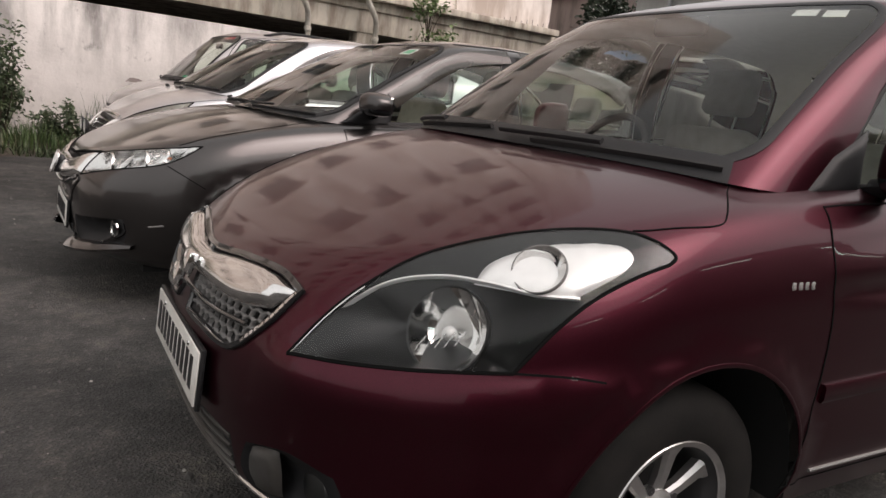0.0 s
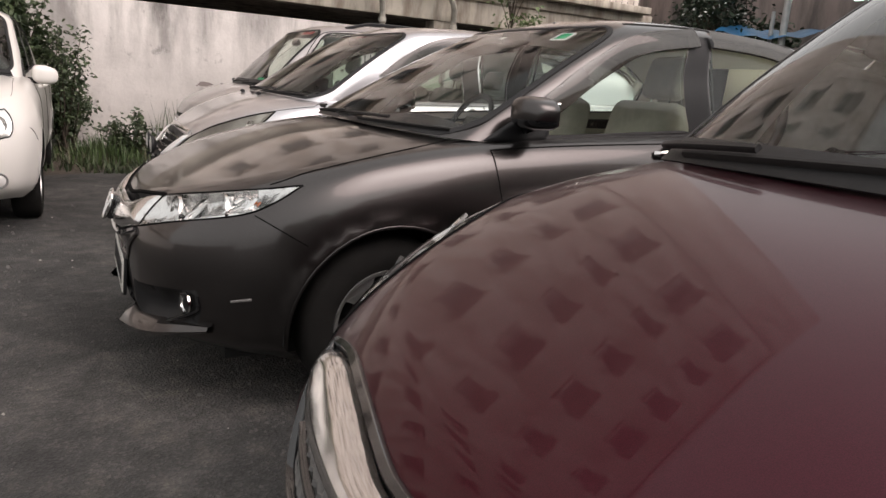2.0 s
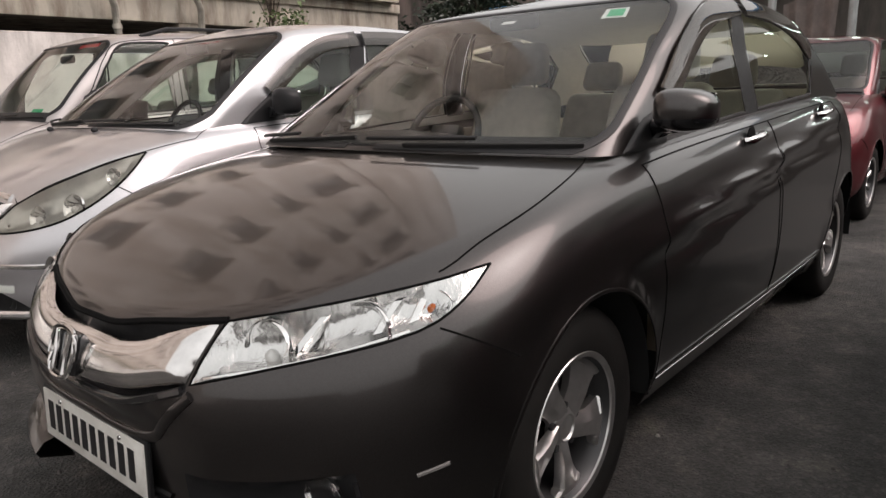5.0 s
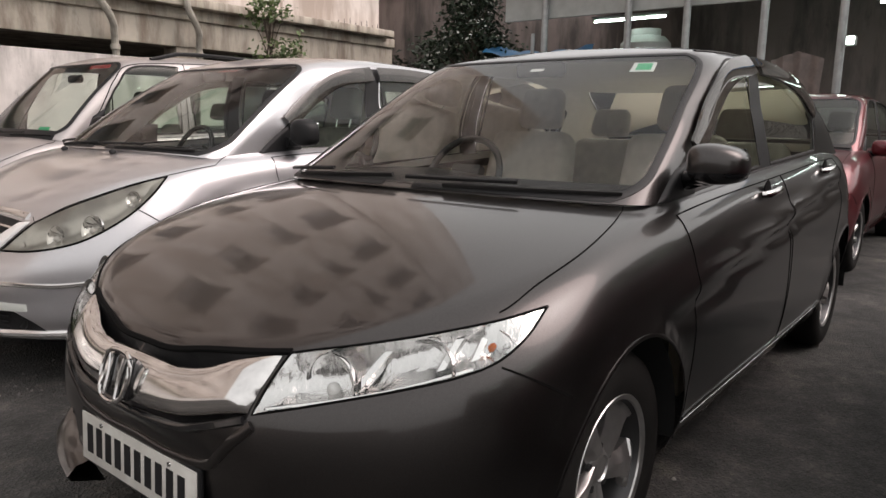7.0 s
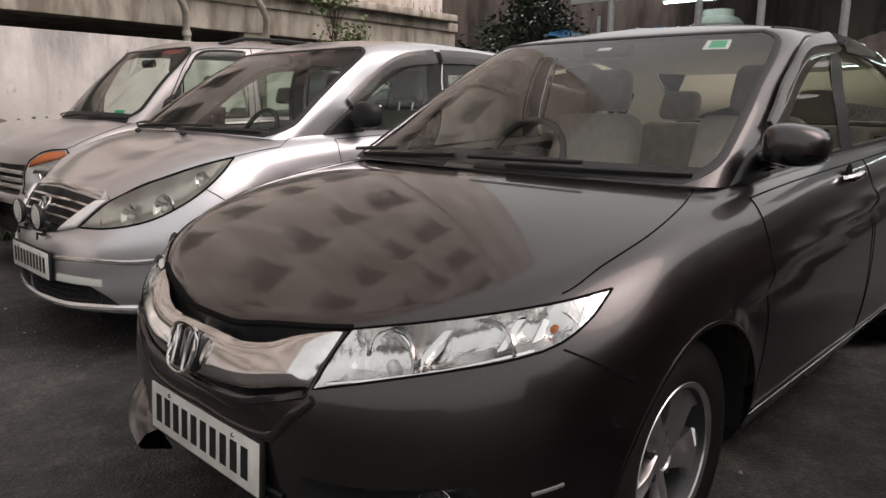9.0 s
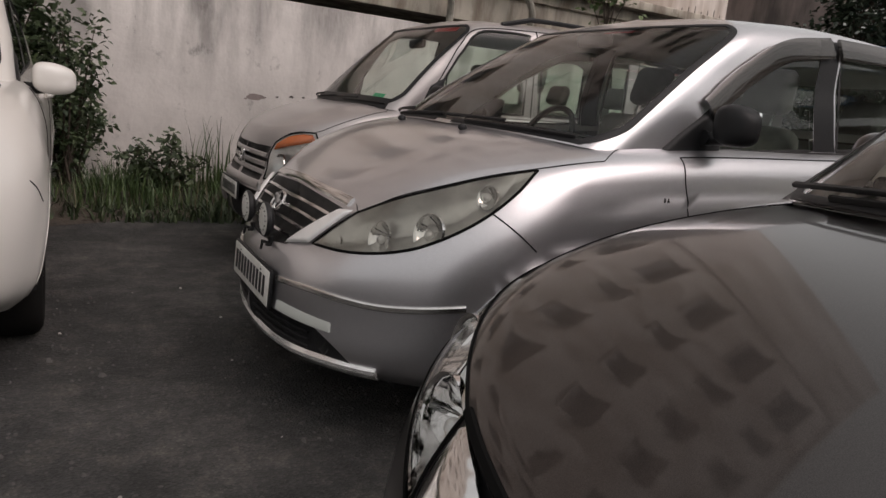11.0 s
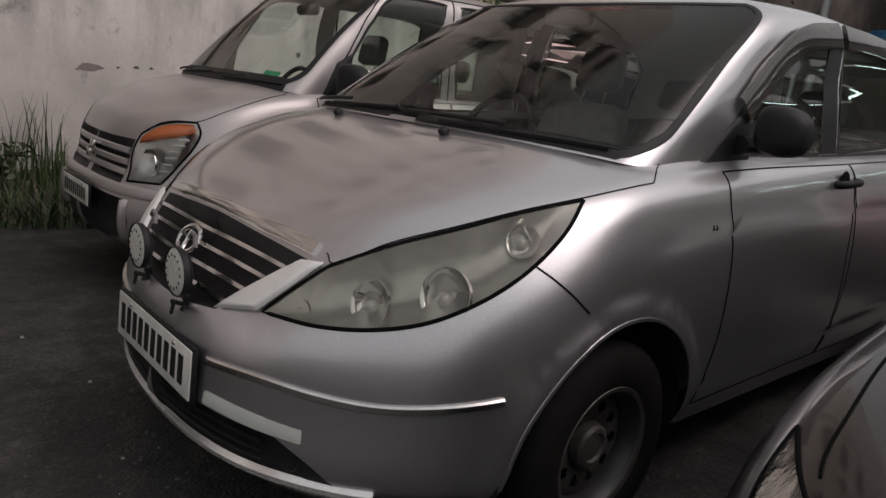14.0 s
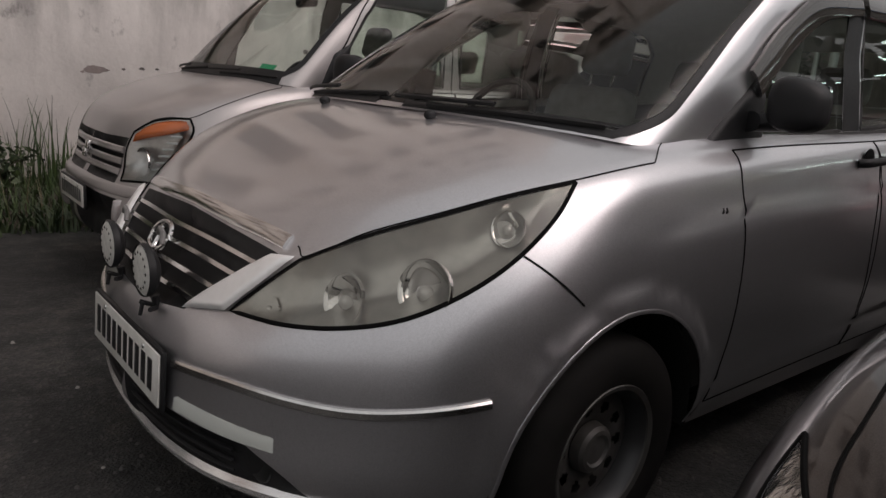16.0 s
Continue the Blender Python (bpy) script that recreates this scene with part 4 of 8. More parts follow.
    r0, r1, q0, q1 = w["screen"]
    def pillar_q(r):
        # the screen's corners are rounded
        return q0 + (q1 - q0) * (r - r0) / (r1 - r0) - .10 * max(0, 1 - (r - r0) / .30) ** 2.2 - .05 * max(0, 1 - (r1 - r) / .25) ** 2.2
    up = np.concatenate([np.linspace(0, .16, 8), np.linspace(.22, .84, 10), np.linspace(.88, 1, 6)])
    ws = np.vstack([[G.front(q, r0) for q in np.linspace(0, pillar_q(r0), 12)[:-1]], [G.front(pillar_q(r0 + (r1 - r0) * k), r0 + (r1 - r0) * k) for k in up], [G.front(q, r1) for q in np.linspace(pillar_q(r1), 0, 12)[1:]]])
    rg = np.vstack([[G.back(q, .25) for q in np.linspace(.25, 1, 8)], [G.back(q, 1.85) for q in np.linspace(1, .25, 8)]])
    def win(low, up):
        a, b = cr(low, 6), cr(up, 6)
        return np.array([G.col(u, r) for u, r in a] + [G.col(u, r) for u, r in b])
    wins = [win(*x) for x in w["side"]]
    regs = [("screen", ws), ("back", rg)] + [("side%d" % k, o) for k, o in enumerate(wins)]
    if "pillar" in w:
        regs.append(("pillar", win(*w["pillar"])))
    gp = G.cut(regs)
    skin("windscreen", G, gp["screen"], M[c.get("screen_glass", "windscreen")], root)
    skin("rear_screen", G, gp["back"], M["side_glass"], root)
    for k, o in enumerate(wins):
        for sd in ("left", "right"):
            skin("side_window", G, gp["side%d" % k], M["side_glass"], root, side=sd, off=-.003)
            strip("window_seal", G, np.vstack([o, o[:1]]), .014, .003, M["rubber"], root, side=sd)
    if "pillar" in gp:
        for sd in ("left", "right"):
            skin("door_pillar", G, gp["pillar"], M["black_plastic"], root, side=sd)
    skin("roof", G, gp["rest"], P, root)
    skin("headliner", G, gp["rest"], M["headliner" if c["inside"]["seat"] == "seat_beige" else "headliner_grey"], root, off=-.018)
    strip("screen_border", G, np.vstack([ws[1:]]), .024, .0025, M["black_plastic"], root)
    if "visor" in w:
        for path in w["visor"]:
            line = np.array([G.col(u, r) for u, r in cr(path, 8)])
            for sd in ("left", "right"):
                strip("rain_visor", G, line, w.get("visor_width", .085), .012, M["visor_smoke"], root, "smoked plastic rain visor", side=sd, off=.012)
    for u, v in ((fh, c["front_wheel_v"]), (rh, c["front_wheel_v"])):
        for sg in (-1, 1):
            wheel("wheel", R, c["rim"], c["tyre_w"], c["wheel_style"], (u[0], sg * v, R - .004), root, face=sg, turn=c.get("turn", 20))
    interior(root, c)
    c.update(root=root, B=B, G=G, pc=pc, holes_st=holes, hood_edge_st=hood_edge)
    return c

# ---------------------------------------------------------------- plans of the cars: u back from the nose, v out from the middle, z up
def flare(hub, R, amount=.012):
    """Wheel arches stand a little proud of the flank."""
    def f(P):
        d = np.hypot(P[..., 0] - hub[0], P[..., 2] - hub[1])
        return np.where(P[..., 1] > .55, amount * np.exp(-((d - R) / .055) ** 2) * np.clip((P[..., 1] - .55) / .15, 0, 1), 0)
    return f


def band(hub, R, amount=.010):
    """A flat raised band round a wheel opening, with a crisp outer edge."""
    def f(P):
        d = np.hypot(P[..., 0] - hub[0], P[..., 2] - hub[1])
        x = np.clip((R + .012 - d) / .040, 0, 1)
        return amount * x * x * (3 - 2 * x) * np.clip((P[..., 1] - .60) / .12, 0, 1)
    return f


def crease(p0, p1, amount, soft, fade=.25):
    """A pressed line along the flank from p0 to p1 (u, z): proud above, hollow below."""
    def f(P):
        t = np.clip((P[..., 0] - p0[0]) / (p1[0] - p0[0]), 0, 1)
        z = p0[1] + (p1[1] - p0[1]) * t
        d = (P[..., 2] - z) / soft
        m = np.clip((P[..., 0] - p0[0]) / fade, 0, 1) * np.clip((p1[0] - P[..., 0]) / fade, 0, 1) * (P[..., 1] > .6)
        return amount * m * d * np.exp(-d * d) * 2
    return f


def ridge(z0, z1, u_to, amount, soft):
    """A rounded edge that runs round the bumper at a height that climbs from z0 at the nose to z1 at u_to."""
    def f(P):
        z = z0 + (z1 - z0) * np.clip(P[..., 0] / u_to, 0, 1)
        d = (P[..., 2] - z) / soft
        side = np.clip((P[..., 1] - .40) / .12, 0, 1) * np.clip((u_to + .10 - P[..., 0]) / .20, 0, 1)
        return amount * side * (np.exp(-np.clip(d, 0, 9) ** 2) * (d > 0) + np.exp(-(np.clip(d, -9, 0) * .45) ** 2) * (d <= 0))
    return f


def drawn_back(P):
    """The bumper's middle lies a little behind its corners' sweep."""
    return -.034 * np.clip(1 - (P[..., 1] / .42) ** 2, 0, 1) * np.clip((.53 - P[..., 2]) / .06, 0, 1) * (P[..., 0] < .4)


sedan_grey = dict(
    name="grey_sedan", label="dark bronze-grey sedan with a chrome grille bar, parked", paint="bronze_grey", at=pose(0, 0, 0), length=4.44, half=.83, group="row of parked cars",
    body=[
        (.17, 4.38, .765, .62, 1.0, 2.4, ((0, .19), (.5, .20), (1.3, .20), (3, .20), (4.4, .26))),
        (.070, 4.42, .820, .66, 1.05, 2.4, ((0, .255), (.5, .26), (1.3, .30), (3, .30), (4.4, .36))),
        (.040, 4.44, .846, .66, 1.05, 2.3, ((0, .39), (.5, .41), (1.3, .45), (3, .45), (4.4, .50))),
        (.045, 4.42, .850, .66, 1.05, 2.3, ((0, .51), (.5, .58), (1.3, .63), (3, .64), (4.4, .68))),
    ] + [
        (.075, 4.38, .836, .67, 1.05, 2.25, ((0.05, .60), (.5, .715), (1.2, .80), (2.2, .83), (3.5, .87), (4.4, .86))),
        (.125, 4.33, .785, .70, 1.05, 2.25, ((0.1, .665), (.5, .79), (1.15, .905), (2.2, .965), (3.4, 1.01), (4.3, .99))),
        (.20, 4.28, .56, .74, 1.05, 2.3, ((.2, .70), (.55, .84), (1.1, .945), (2.2, 1.0), (3.5, 1.03), (4.3, 1.01))),
        (.235, 4.25, .0, .78, 1.05, 2.3, ((.23, .715), (.55, .86), (1.1, .965), (2.2, 1.0), (3.5, 1.04), (4.3, 1.02))),
    ],
    glass=[
        (.93, 3.98, .735, .36, .35, 2.7, ((.9, .955), (1.3, .93), (2.2, .965), (3.4, 1.01), (3.95, 1.03))),
        (1.36, 3.68, .69, .32, .33, 2.7, ((1.3, 1.20), (1.7, 1.18), (2.4, 1.21), (3.3, 1.22), (3.6, 1.22))),
        (1.80, 3.36, .585, .26, .30, 2.7, ((1.8, 1.405), (2.4, 1.43), (3.1, 1.395), (3.3, 1.378))),
        (1.93, 3.24, .42, .22, .25, 2.6, ((1.9, 1.436), (2.4, 1.464), (3.1, 1.422))),
        (1.99, 3.18, .0, .20, .25, 2.6, ((1.95, 1.448), (2.4, 1.479), (3.1, 1.437))),
    ],
    front_hub=(.863, .302), rear_hub=(3.47, .302), tyre=.306, rim=.188, tyre_w=.185, arch=.355, front_wheel_v=.712, wheel_style="five",
    cowl=1.0, rear=3.75, hood_z=.75, screen_glass="windscreen",
    hood_edge=[(.112, 0, .660), (.136, .207, .674), (.196, .40, .694), (.268, .530, .722), (.358, .638, .748), (.47, .715, .775), (.581, .733, .817), (.755, .744, .863), (.949, .722, .906), (1.08, .69, .925)],
    hood_back=[(1.08, .69, .925), (1.152, .65, .941), (1.14, .58, .945), (1.08, .40, .955), (1.02, .2, .96), (1.0, 0, .965)],
    holes=dict(headlight=[[(.558, .775, .782), (.461, .728, .766), (.358, .643, .744), (.268, .533, .719), (.193, .405, .691)], [(.193, .405, .691), (.109, .384, .582)], [(.109, .384, .582), (.166, .499, .614), (.254, .623, .647), (.327, .698, .668), (.379, .737, .683)], [(.379, .737, .683), (.42, .759, .70), (.482, .776, .735), (.558, .775, .782)]],
               grille=[[(.108, 0, .655), (.106, .065, .652), (.132, .207, .670), (.165, .325, .683), (.190, .398, .690)], [(.190, .398, .690), (.103, .375, .572)], [(.103, .375, .572), (.086, .30, .540), (.059, .20, .508), (.044, 0, .495)]],
               fog=[[(.075, .36, .395), (.126, .482, .405), (.251, .680, .430)], [(.251, .680, .430), (.262, .685, .36), (.25, .67, .31)], [(.25, .67, .31), (.16, .53, .283), (.085, .36, .275)], [(.085, .36, .275), (.075, .36, .395)]]),
    centre_holes=("grille",),
    bumper_gap=[(.412, .764, .686), (.470, .805, .653), (.56, .845, .60)], bumper_to=36, gap_from=40,
    door_u=(1.225, 2.30, 3.30), belt_ring=5, sill=.30,
    windows=dict(screen=(.04, 1.93, .83, .81), side=[([(1.40, .10), (1.9, .14), (2.22, .16)], [(2.24, 1.80), (2.08, 1.84), (1.86, 1.55), (1.62, .95)]), ([(2.36, .16), (2.9, .18), (3.15, .20)], [(3.22, 1.05), (2.98, 1.62), (2.7, 1.80), (2.36, 1.80)])],
                 pillar=([(2.225, .12), (2.355, .12)], [(2.355, 1.82), (2.245, 1.82)]),
                 visor=[[(1.50, .55), (1.74, 1.17), (1.97, 1.58), (2.26, 1.73)], [(2.34, 1.73), (2.7, 1.67), (3.0, 1.45), (3.18, 1.08)]]),
    inside=dict(seat="seat_beige", dash="dash_dark", trim="dash_beige", dash_u=1.52, dash_z=.96, front_u=1.95, rear_u=2.85, belt=.96, mirror=(1.78, 1.33)),
    bumps=(band((.863, .302), .385, .008), band((3.47, .302), .385, .008), crease((1.0, .66), (3.6, .94), .018, .040, .45), drawn_back),
)

compact_maroon = dict(
    name="maroon_compact_sedan", label="dark maroon compact sedan with large swept headlights, parked", paint="maroon", at=pose(.118, -2.336, 0, 0, 0, -2.0), length=3.995, half=.83, group="row of parked cars",
    body=[
        (.16, 3.93, .765, .60, .35, 2.4, ((0, .20), (.5, .21), (1.3, .21), (3, .21), (4, .27))),
        (.06, 3.97, .820, .64, .40, 2.4, ((0, .27), (.5, .28), (1.3, .31), (3, .31), (4, .36))),
        (.025, 3.99, .846, .66, .40, 2.35, ((0, .42), (.5, .44), (1.3, .47), (4, .52))),
        (.035, 3.98, .850, .66, .40, 2.3, ((0, .56), (.5, .62), (1.3, .66), (4, .70))),
    ] + [
        (.075, 3.95, .838, .68, .40, 2.25, ((.05, .66), (.5, .76), (1.2, .83), (2.2, .86), (4, .92))),
        (.15, 3.90, .790, .72, .40, 2.2, ((.1, .72), (.5, .84), (1.1, .95), (2.2, 1.0), (4, 1.06))),
        (.22, 3.86, .56, .76, .40, 2.3, ((.2, .755), (.5, .88), (.95, .995), (2.2, 1.04), (4, 1.09))),
        (.25, 3.84, .0, .78, .40, 2.3, ((.25, .775), (.5, .895), (.95, 1.015), (2.2, 1.04), (4, 1.10))),
    ],
    glass=[
        (.84, 3.70, .735, .34, .35, 2.7, ((.8, 1.005), (1.2, .97), (2.2, 1.0), (3.4, 1.06), (3.7, 1.08))),
        (1.18, 3.45, .695, .30, .33, 2.7, ((1.2, 1.25), (1.7, 1.23), (2.4, 1.26), (3.5, 1.27))),
        (1.54, 3.20, .60, .26, .30, 2.7, ((1.5, 1.465), (2.2, 1.50), (3.1, 1.46))),
        (1.66, 3.08, .43, .22, .25, 2.6, ((1.6, 1.505), (2.2, 1.54), (3.1, 1.49))),
        (1.72, 3.02, .0, .20, .25, 2.6, ((1.7, 1.52), (2.2, 1.555), (3.1, 1.505))),
    ],
    front_hub=(.865, .284), rear_hub=(3.295, .284), tyre=.288, rim=.170, tyre_w=.185, arch=.365, front_wheel_v=.715, wheel_style="multi",
    cowl=.90, rear=3.5, hood_z=.78, screen_glass="windscreen",
    hood_edge=[(.108, 0, .698), (.135, .214, .716), (.162, .354, .718), (.169, .452, .700), (.206, .524, .709), (.246, .532, .744), (.334, .552, .801), (.520, .638, .872), (.678, .753, .893), (.76, .774, .897), (.873, .793, .915), (.905, .775, .935)],
    hood_back=[(.905, .775, .935), (.97, .715, .968), (1.026, .663, .985), (1.02, .58, .988), (.99, .42, .998), (.94, .2, 1.005), (.92, 0, 1.01)],
    holes=dict(headlight=[[(.129, .490, .597), (.170, .518, .666), (.244, .540, .738), (.334, .560, .795), (.428, .600, .836), (.520, .648, .866), (.607, .704, .884), (.678, .760, .887), (.711, .794, .875)], [(.711, .794, .875), (.732, .816, .854), (.714, .819, .841)], [(.714, .819, .841), (.639, .816, .818), (.553, .810, .778), (.489, .804, .730), (.442, .797, .681), (.416, .791, .650)], [(.416, .791, .650), (.346, .751, .643), (.272, .690, .631), (.189, .593, .614), (.129, .490, .597)]],
               grille=[[(.105, 0, .692), (.108, .049, .692), (.132, .214, .710), (.158, .354, .714), (.165, .440, .699)], [(.165, .440, .699), (.117, .418, .642), (.080, .36, .578)], [(.080, .36, .578), (.062, .32, .556), (.042, .18, .556), (.035, 0, .558)]],
               intake=[[(.030, 0, .385), (.040, .2, .385), (.068, .355, .382)], [(.068, .355, .382), (.085, .36, .33), (.100, .34, .265)], [(.100, .34, .265), (.075, .2, .262), (.065, 0, .262)]],
               fog=[[(.085, .410, .390), (.130, .518, .416), (.186, .614, .402)], [(.186, .614, .402), (.20, .63, .36), (.195, .615, .31)], [(.195, .615, .31), (.15, .52, .285), (.108, .40, .268)], [(.108, .40, .268), (.088, .385, .33), (.085, .410, .390)]]),
    centre_holes=("grille", "intake"),
    bumper_gap=[(.416, .791, .650), (.505, .826, .648), (.575, .85, .640)], bumper_to=40, gap_from=64,
    door_u=(1.195, 2.16, 3.05), belt_ring=5, sill=.31,
    windows=dict(screen=(.10, 1.93, .80, .80), side=[([(1.30, .10), (1.8, .12), (2.10, .14)], [(2.12, 1.80), (1.9, 1.82), (1.65, 1.5), (1.48, .95)]), ([(2.24, .14), (2.8, .18), (3.02, .22)], [(3.0, 1.3), (2.85, 1.72), (2.55, 1.80), (2.24, 1.80)])],
                 pillar=([(2.105, .12), (2.235, .12)], [(2.235, 1.82), (2.125, 1.82)])),
    inside=dict(seat="seat_grey", dash="dash_dark", dash_u=1.38, dash_z=.99, front_u=1.82, rear_u=2.65, belt=1.0, mirror=(1.52, 1.38), head_z=1.17),
    bumps=(band((.865, .284), .410, .010), band((3.295, .284), .400, .010), ridge(.555, .625, .62, .015, .030), crease((1.15, .80), (3.5, .90), .010, .035)),
)

hatch_silver = dict(
    name="silver_hatchback", label="dusty silver hatchback with round auxiliary horns before its grille, parked", paint="silver", at=pose(.33, 2.22, 0), length=3.8, half=.83, group="row of parked cars",
    body=[
        (.115, 3.74, .765, .60, .35, 2.3, ((0, .19), (.5, .20), (1.3, .21), (3, .21), (4, .28))),
        (.035, 3.78, .825, .64, .40, 2.3, ((0, .25), (.5, .27), (1.3, .31), (4, .36))),
        (.035, 3.80, .850, .66, .40, 2.3, ((0, .37), (.5, .42), (1.3, .46), (4, .50))),
        (.050, 3.79, .852, .66, .40, 2.3, ((0, .49), (.5, .61), (1.3, .66), (4, .70))),
    ] + [
        (.11, 3.77, .835, .68, .40, 2.2, ((.05, .60), (.5, .76), (1.0, .83), (2.2, .88), (4, .93))),
        (.21, 3.73, .785, .70, .40, 2.2, ((.1, .70), (.5, .86), (.95, .945), (2.2, 1.01), (4, 1.08))),
        (.25, 3.70, .56, .70, .40, 2.3, ((.2, .735), (.5, .91), (.85, .99), (2.2, 1.05), (4, 1.10))),
        (.26, 3.69, .0, .70, .40, 2.3, ((.25, .75), (.5, .925), (.85, 1.01), (2.2, 1.05), (4, 1.10))),
    ],
    glass=[
        (.74, 3.78, .735, .32, .30, 2.7, ((.7, 1.00), (1.1, .96), (2.2, 1.01), (3.4, 1.08), (3.8, 1.10))),
        (1.12, 3.70, .70, .30, .28, 2.7, ((1.1, 1.25), (1.7, 1.23), (2.4, 1.26), (3.7, 1.28))),
        (1.50, 3.60, .61, .26, .26, 2.7, ((1.5, 1.455), (2.2, 1.50), (3.0, 1.48), (3.6, 1.44))),
        (1.62, 3.52, .43, .22, .22, 2.6, ((1.6, 1.495), (2.2, 1.535), (3.0, 1.51), (3.5, 1.48))),
        (1.68, 3.48, .0, .20, .22, 2.6, ((1.65, 1.51), (2.2, 1.55), (3.0, 1.525), (3.5, 1.49))),
    ],
    front_hub=(.835, .285), rear_hub=(3.28, .285), tyre=.280, rim=.165, tyre_w=.175, arch=.345, front_wheel_v=.752, wheel_style="steel",
    cowl=.84, rear=3.45, hood_z=.78, screen_glass="windscreen_dusty",
    hood_edge=[(.208, 0, .744), (.213, .22, .735), (.244, .440, .727), (.240, .468, .712), (.330, .556, .774), (.437, .646, .826), (.567, .716, .874), (.690, .760, .905), (.80, .778, .925), (.926, .785, .942)],
    hood_back=[(.926, .785, .942), (.99, .745, .968), (1.058, .703, .988), (1.0, .60, .99), (.92, .42, 1.0), (.86, .2, 1.005), (.84, 0, 1.01)],
    holes=dict(headlight=[[(.690, .765, .901), (.567, .721, .870), (.437, .652, .821), (.330, .562, .768), (.235, .466, .703)], [(.235, .466, .703), (.130, .383, .587)], [(.130, .383, .587), (.179, .518, .593), (.246, .626, .611), (.325, .706, .642), (.423, .761, .696), (.520, .786, .759), (.614, .790, .836), (.690, .765, .901)]],
               grille=[[(.195, 0, .730), (.198, .2, .722), (.222, .405, .702)], [(.222, .405, .702), (.15, .33, .63), (.085, .245, .555)], [(.085, .245, .555), (.068, .126, .540), (.060, 0, .535)]],
               intake=[[(.040, 0, .333), (.061, .283, .337), (.125, .486, .340)], [(.125, .486, .340), (.18, .56, .30), (.214, .602, .265)], [(.214, .602, .265), (.139, .469, .258), (.085, .25, .250), (.07, 0, .248)]]),
    centre_holes=("grille", "intake"),
    bumper_gap=[(.533, .790, .764), (.596, .832, .717), (.66, .858, .665)], bumper_to=52, gap_from=16,
    door_u=(1.25, 2.14, 3.0), belt_ring=5, sill=.31,
    windows=dict(screen=(.05, 1.93, .89, .85), side=[([(1.24, .10), (1.7, .12), (2.02, .14)], [(2.04, 1.68), (1.86, 1.64), (1.62, 1.24), (1.44, .68)]), ([(2.16, .14), (2.7, .18), (2.95, .22)], [(2.98, 1.25), (2.85, 1.58), (2.55, 1.67), (2.16, 1.68)])],
                 pillar=([(2.025, .12), (2.155, .12)], [(2.155, 1.82), (2.045, 1.82)]),
                 visor=[[(1.41, .64), (1.60, 1.16), (1.82, 1.54), (2.08, 1.66)], [(2.13, 1.66), (2.5, 1.66), (2.8, 1.56), (3.0, 1.25)]]),
    inside=dict(seat="seat_grey", dash="dash_dark", dash_u=1.28, dash_z=.98, front_u=1.72, rear_u=2.55, belt=1.0, mirror=(1.46, 1.37), head_z=1.17),
    bumps=(band((.835, .285), .392, .011), band((3.28, .285), .385, .011), crease((.85, .80), (3.5, .92), .004, .014, .15), crease((1.20, .372), (3.0, .452), .006, .016, .10)),
)

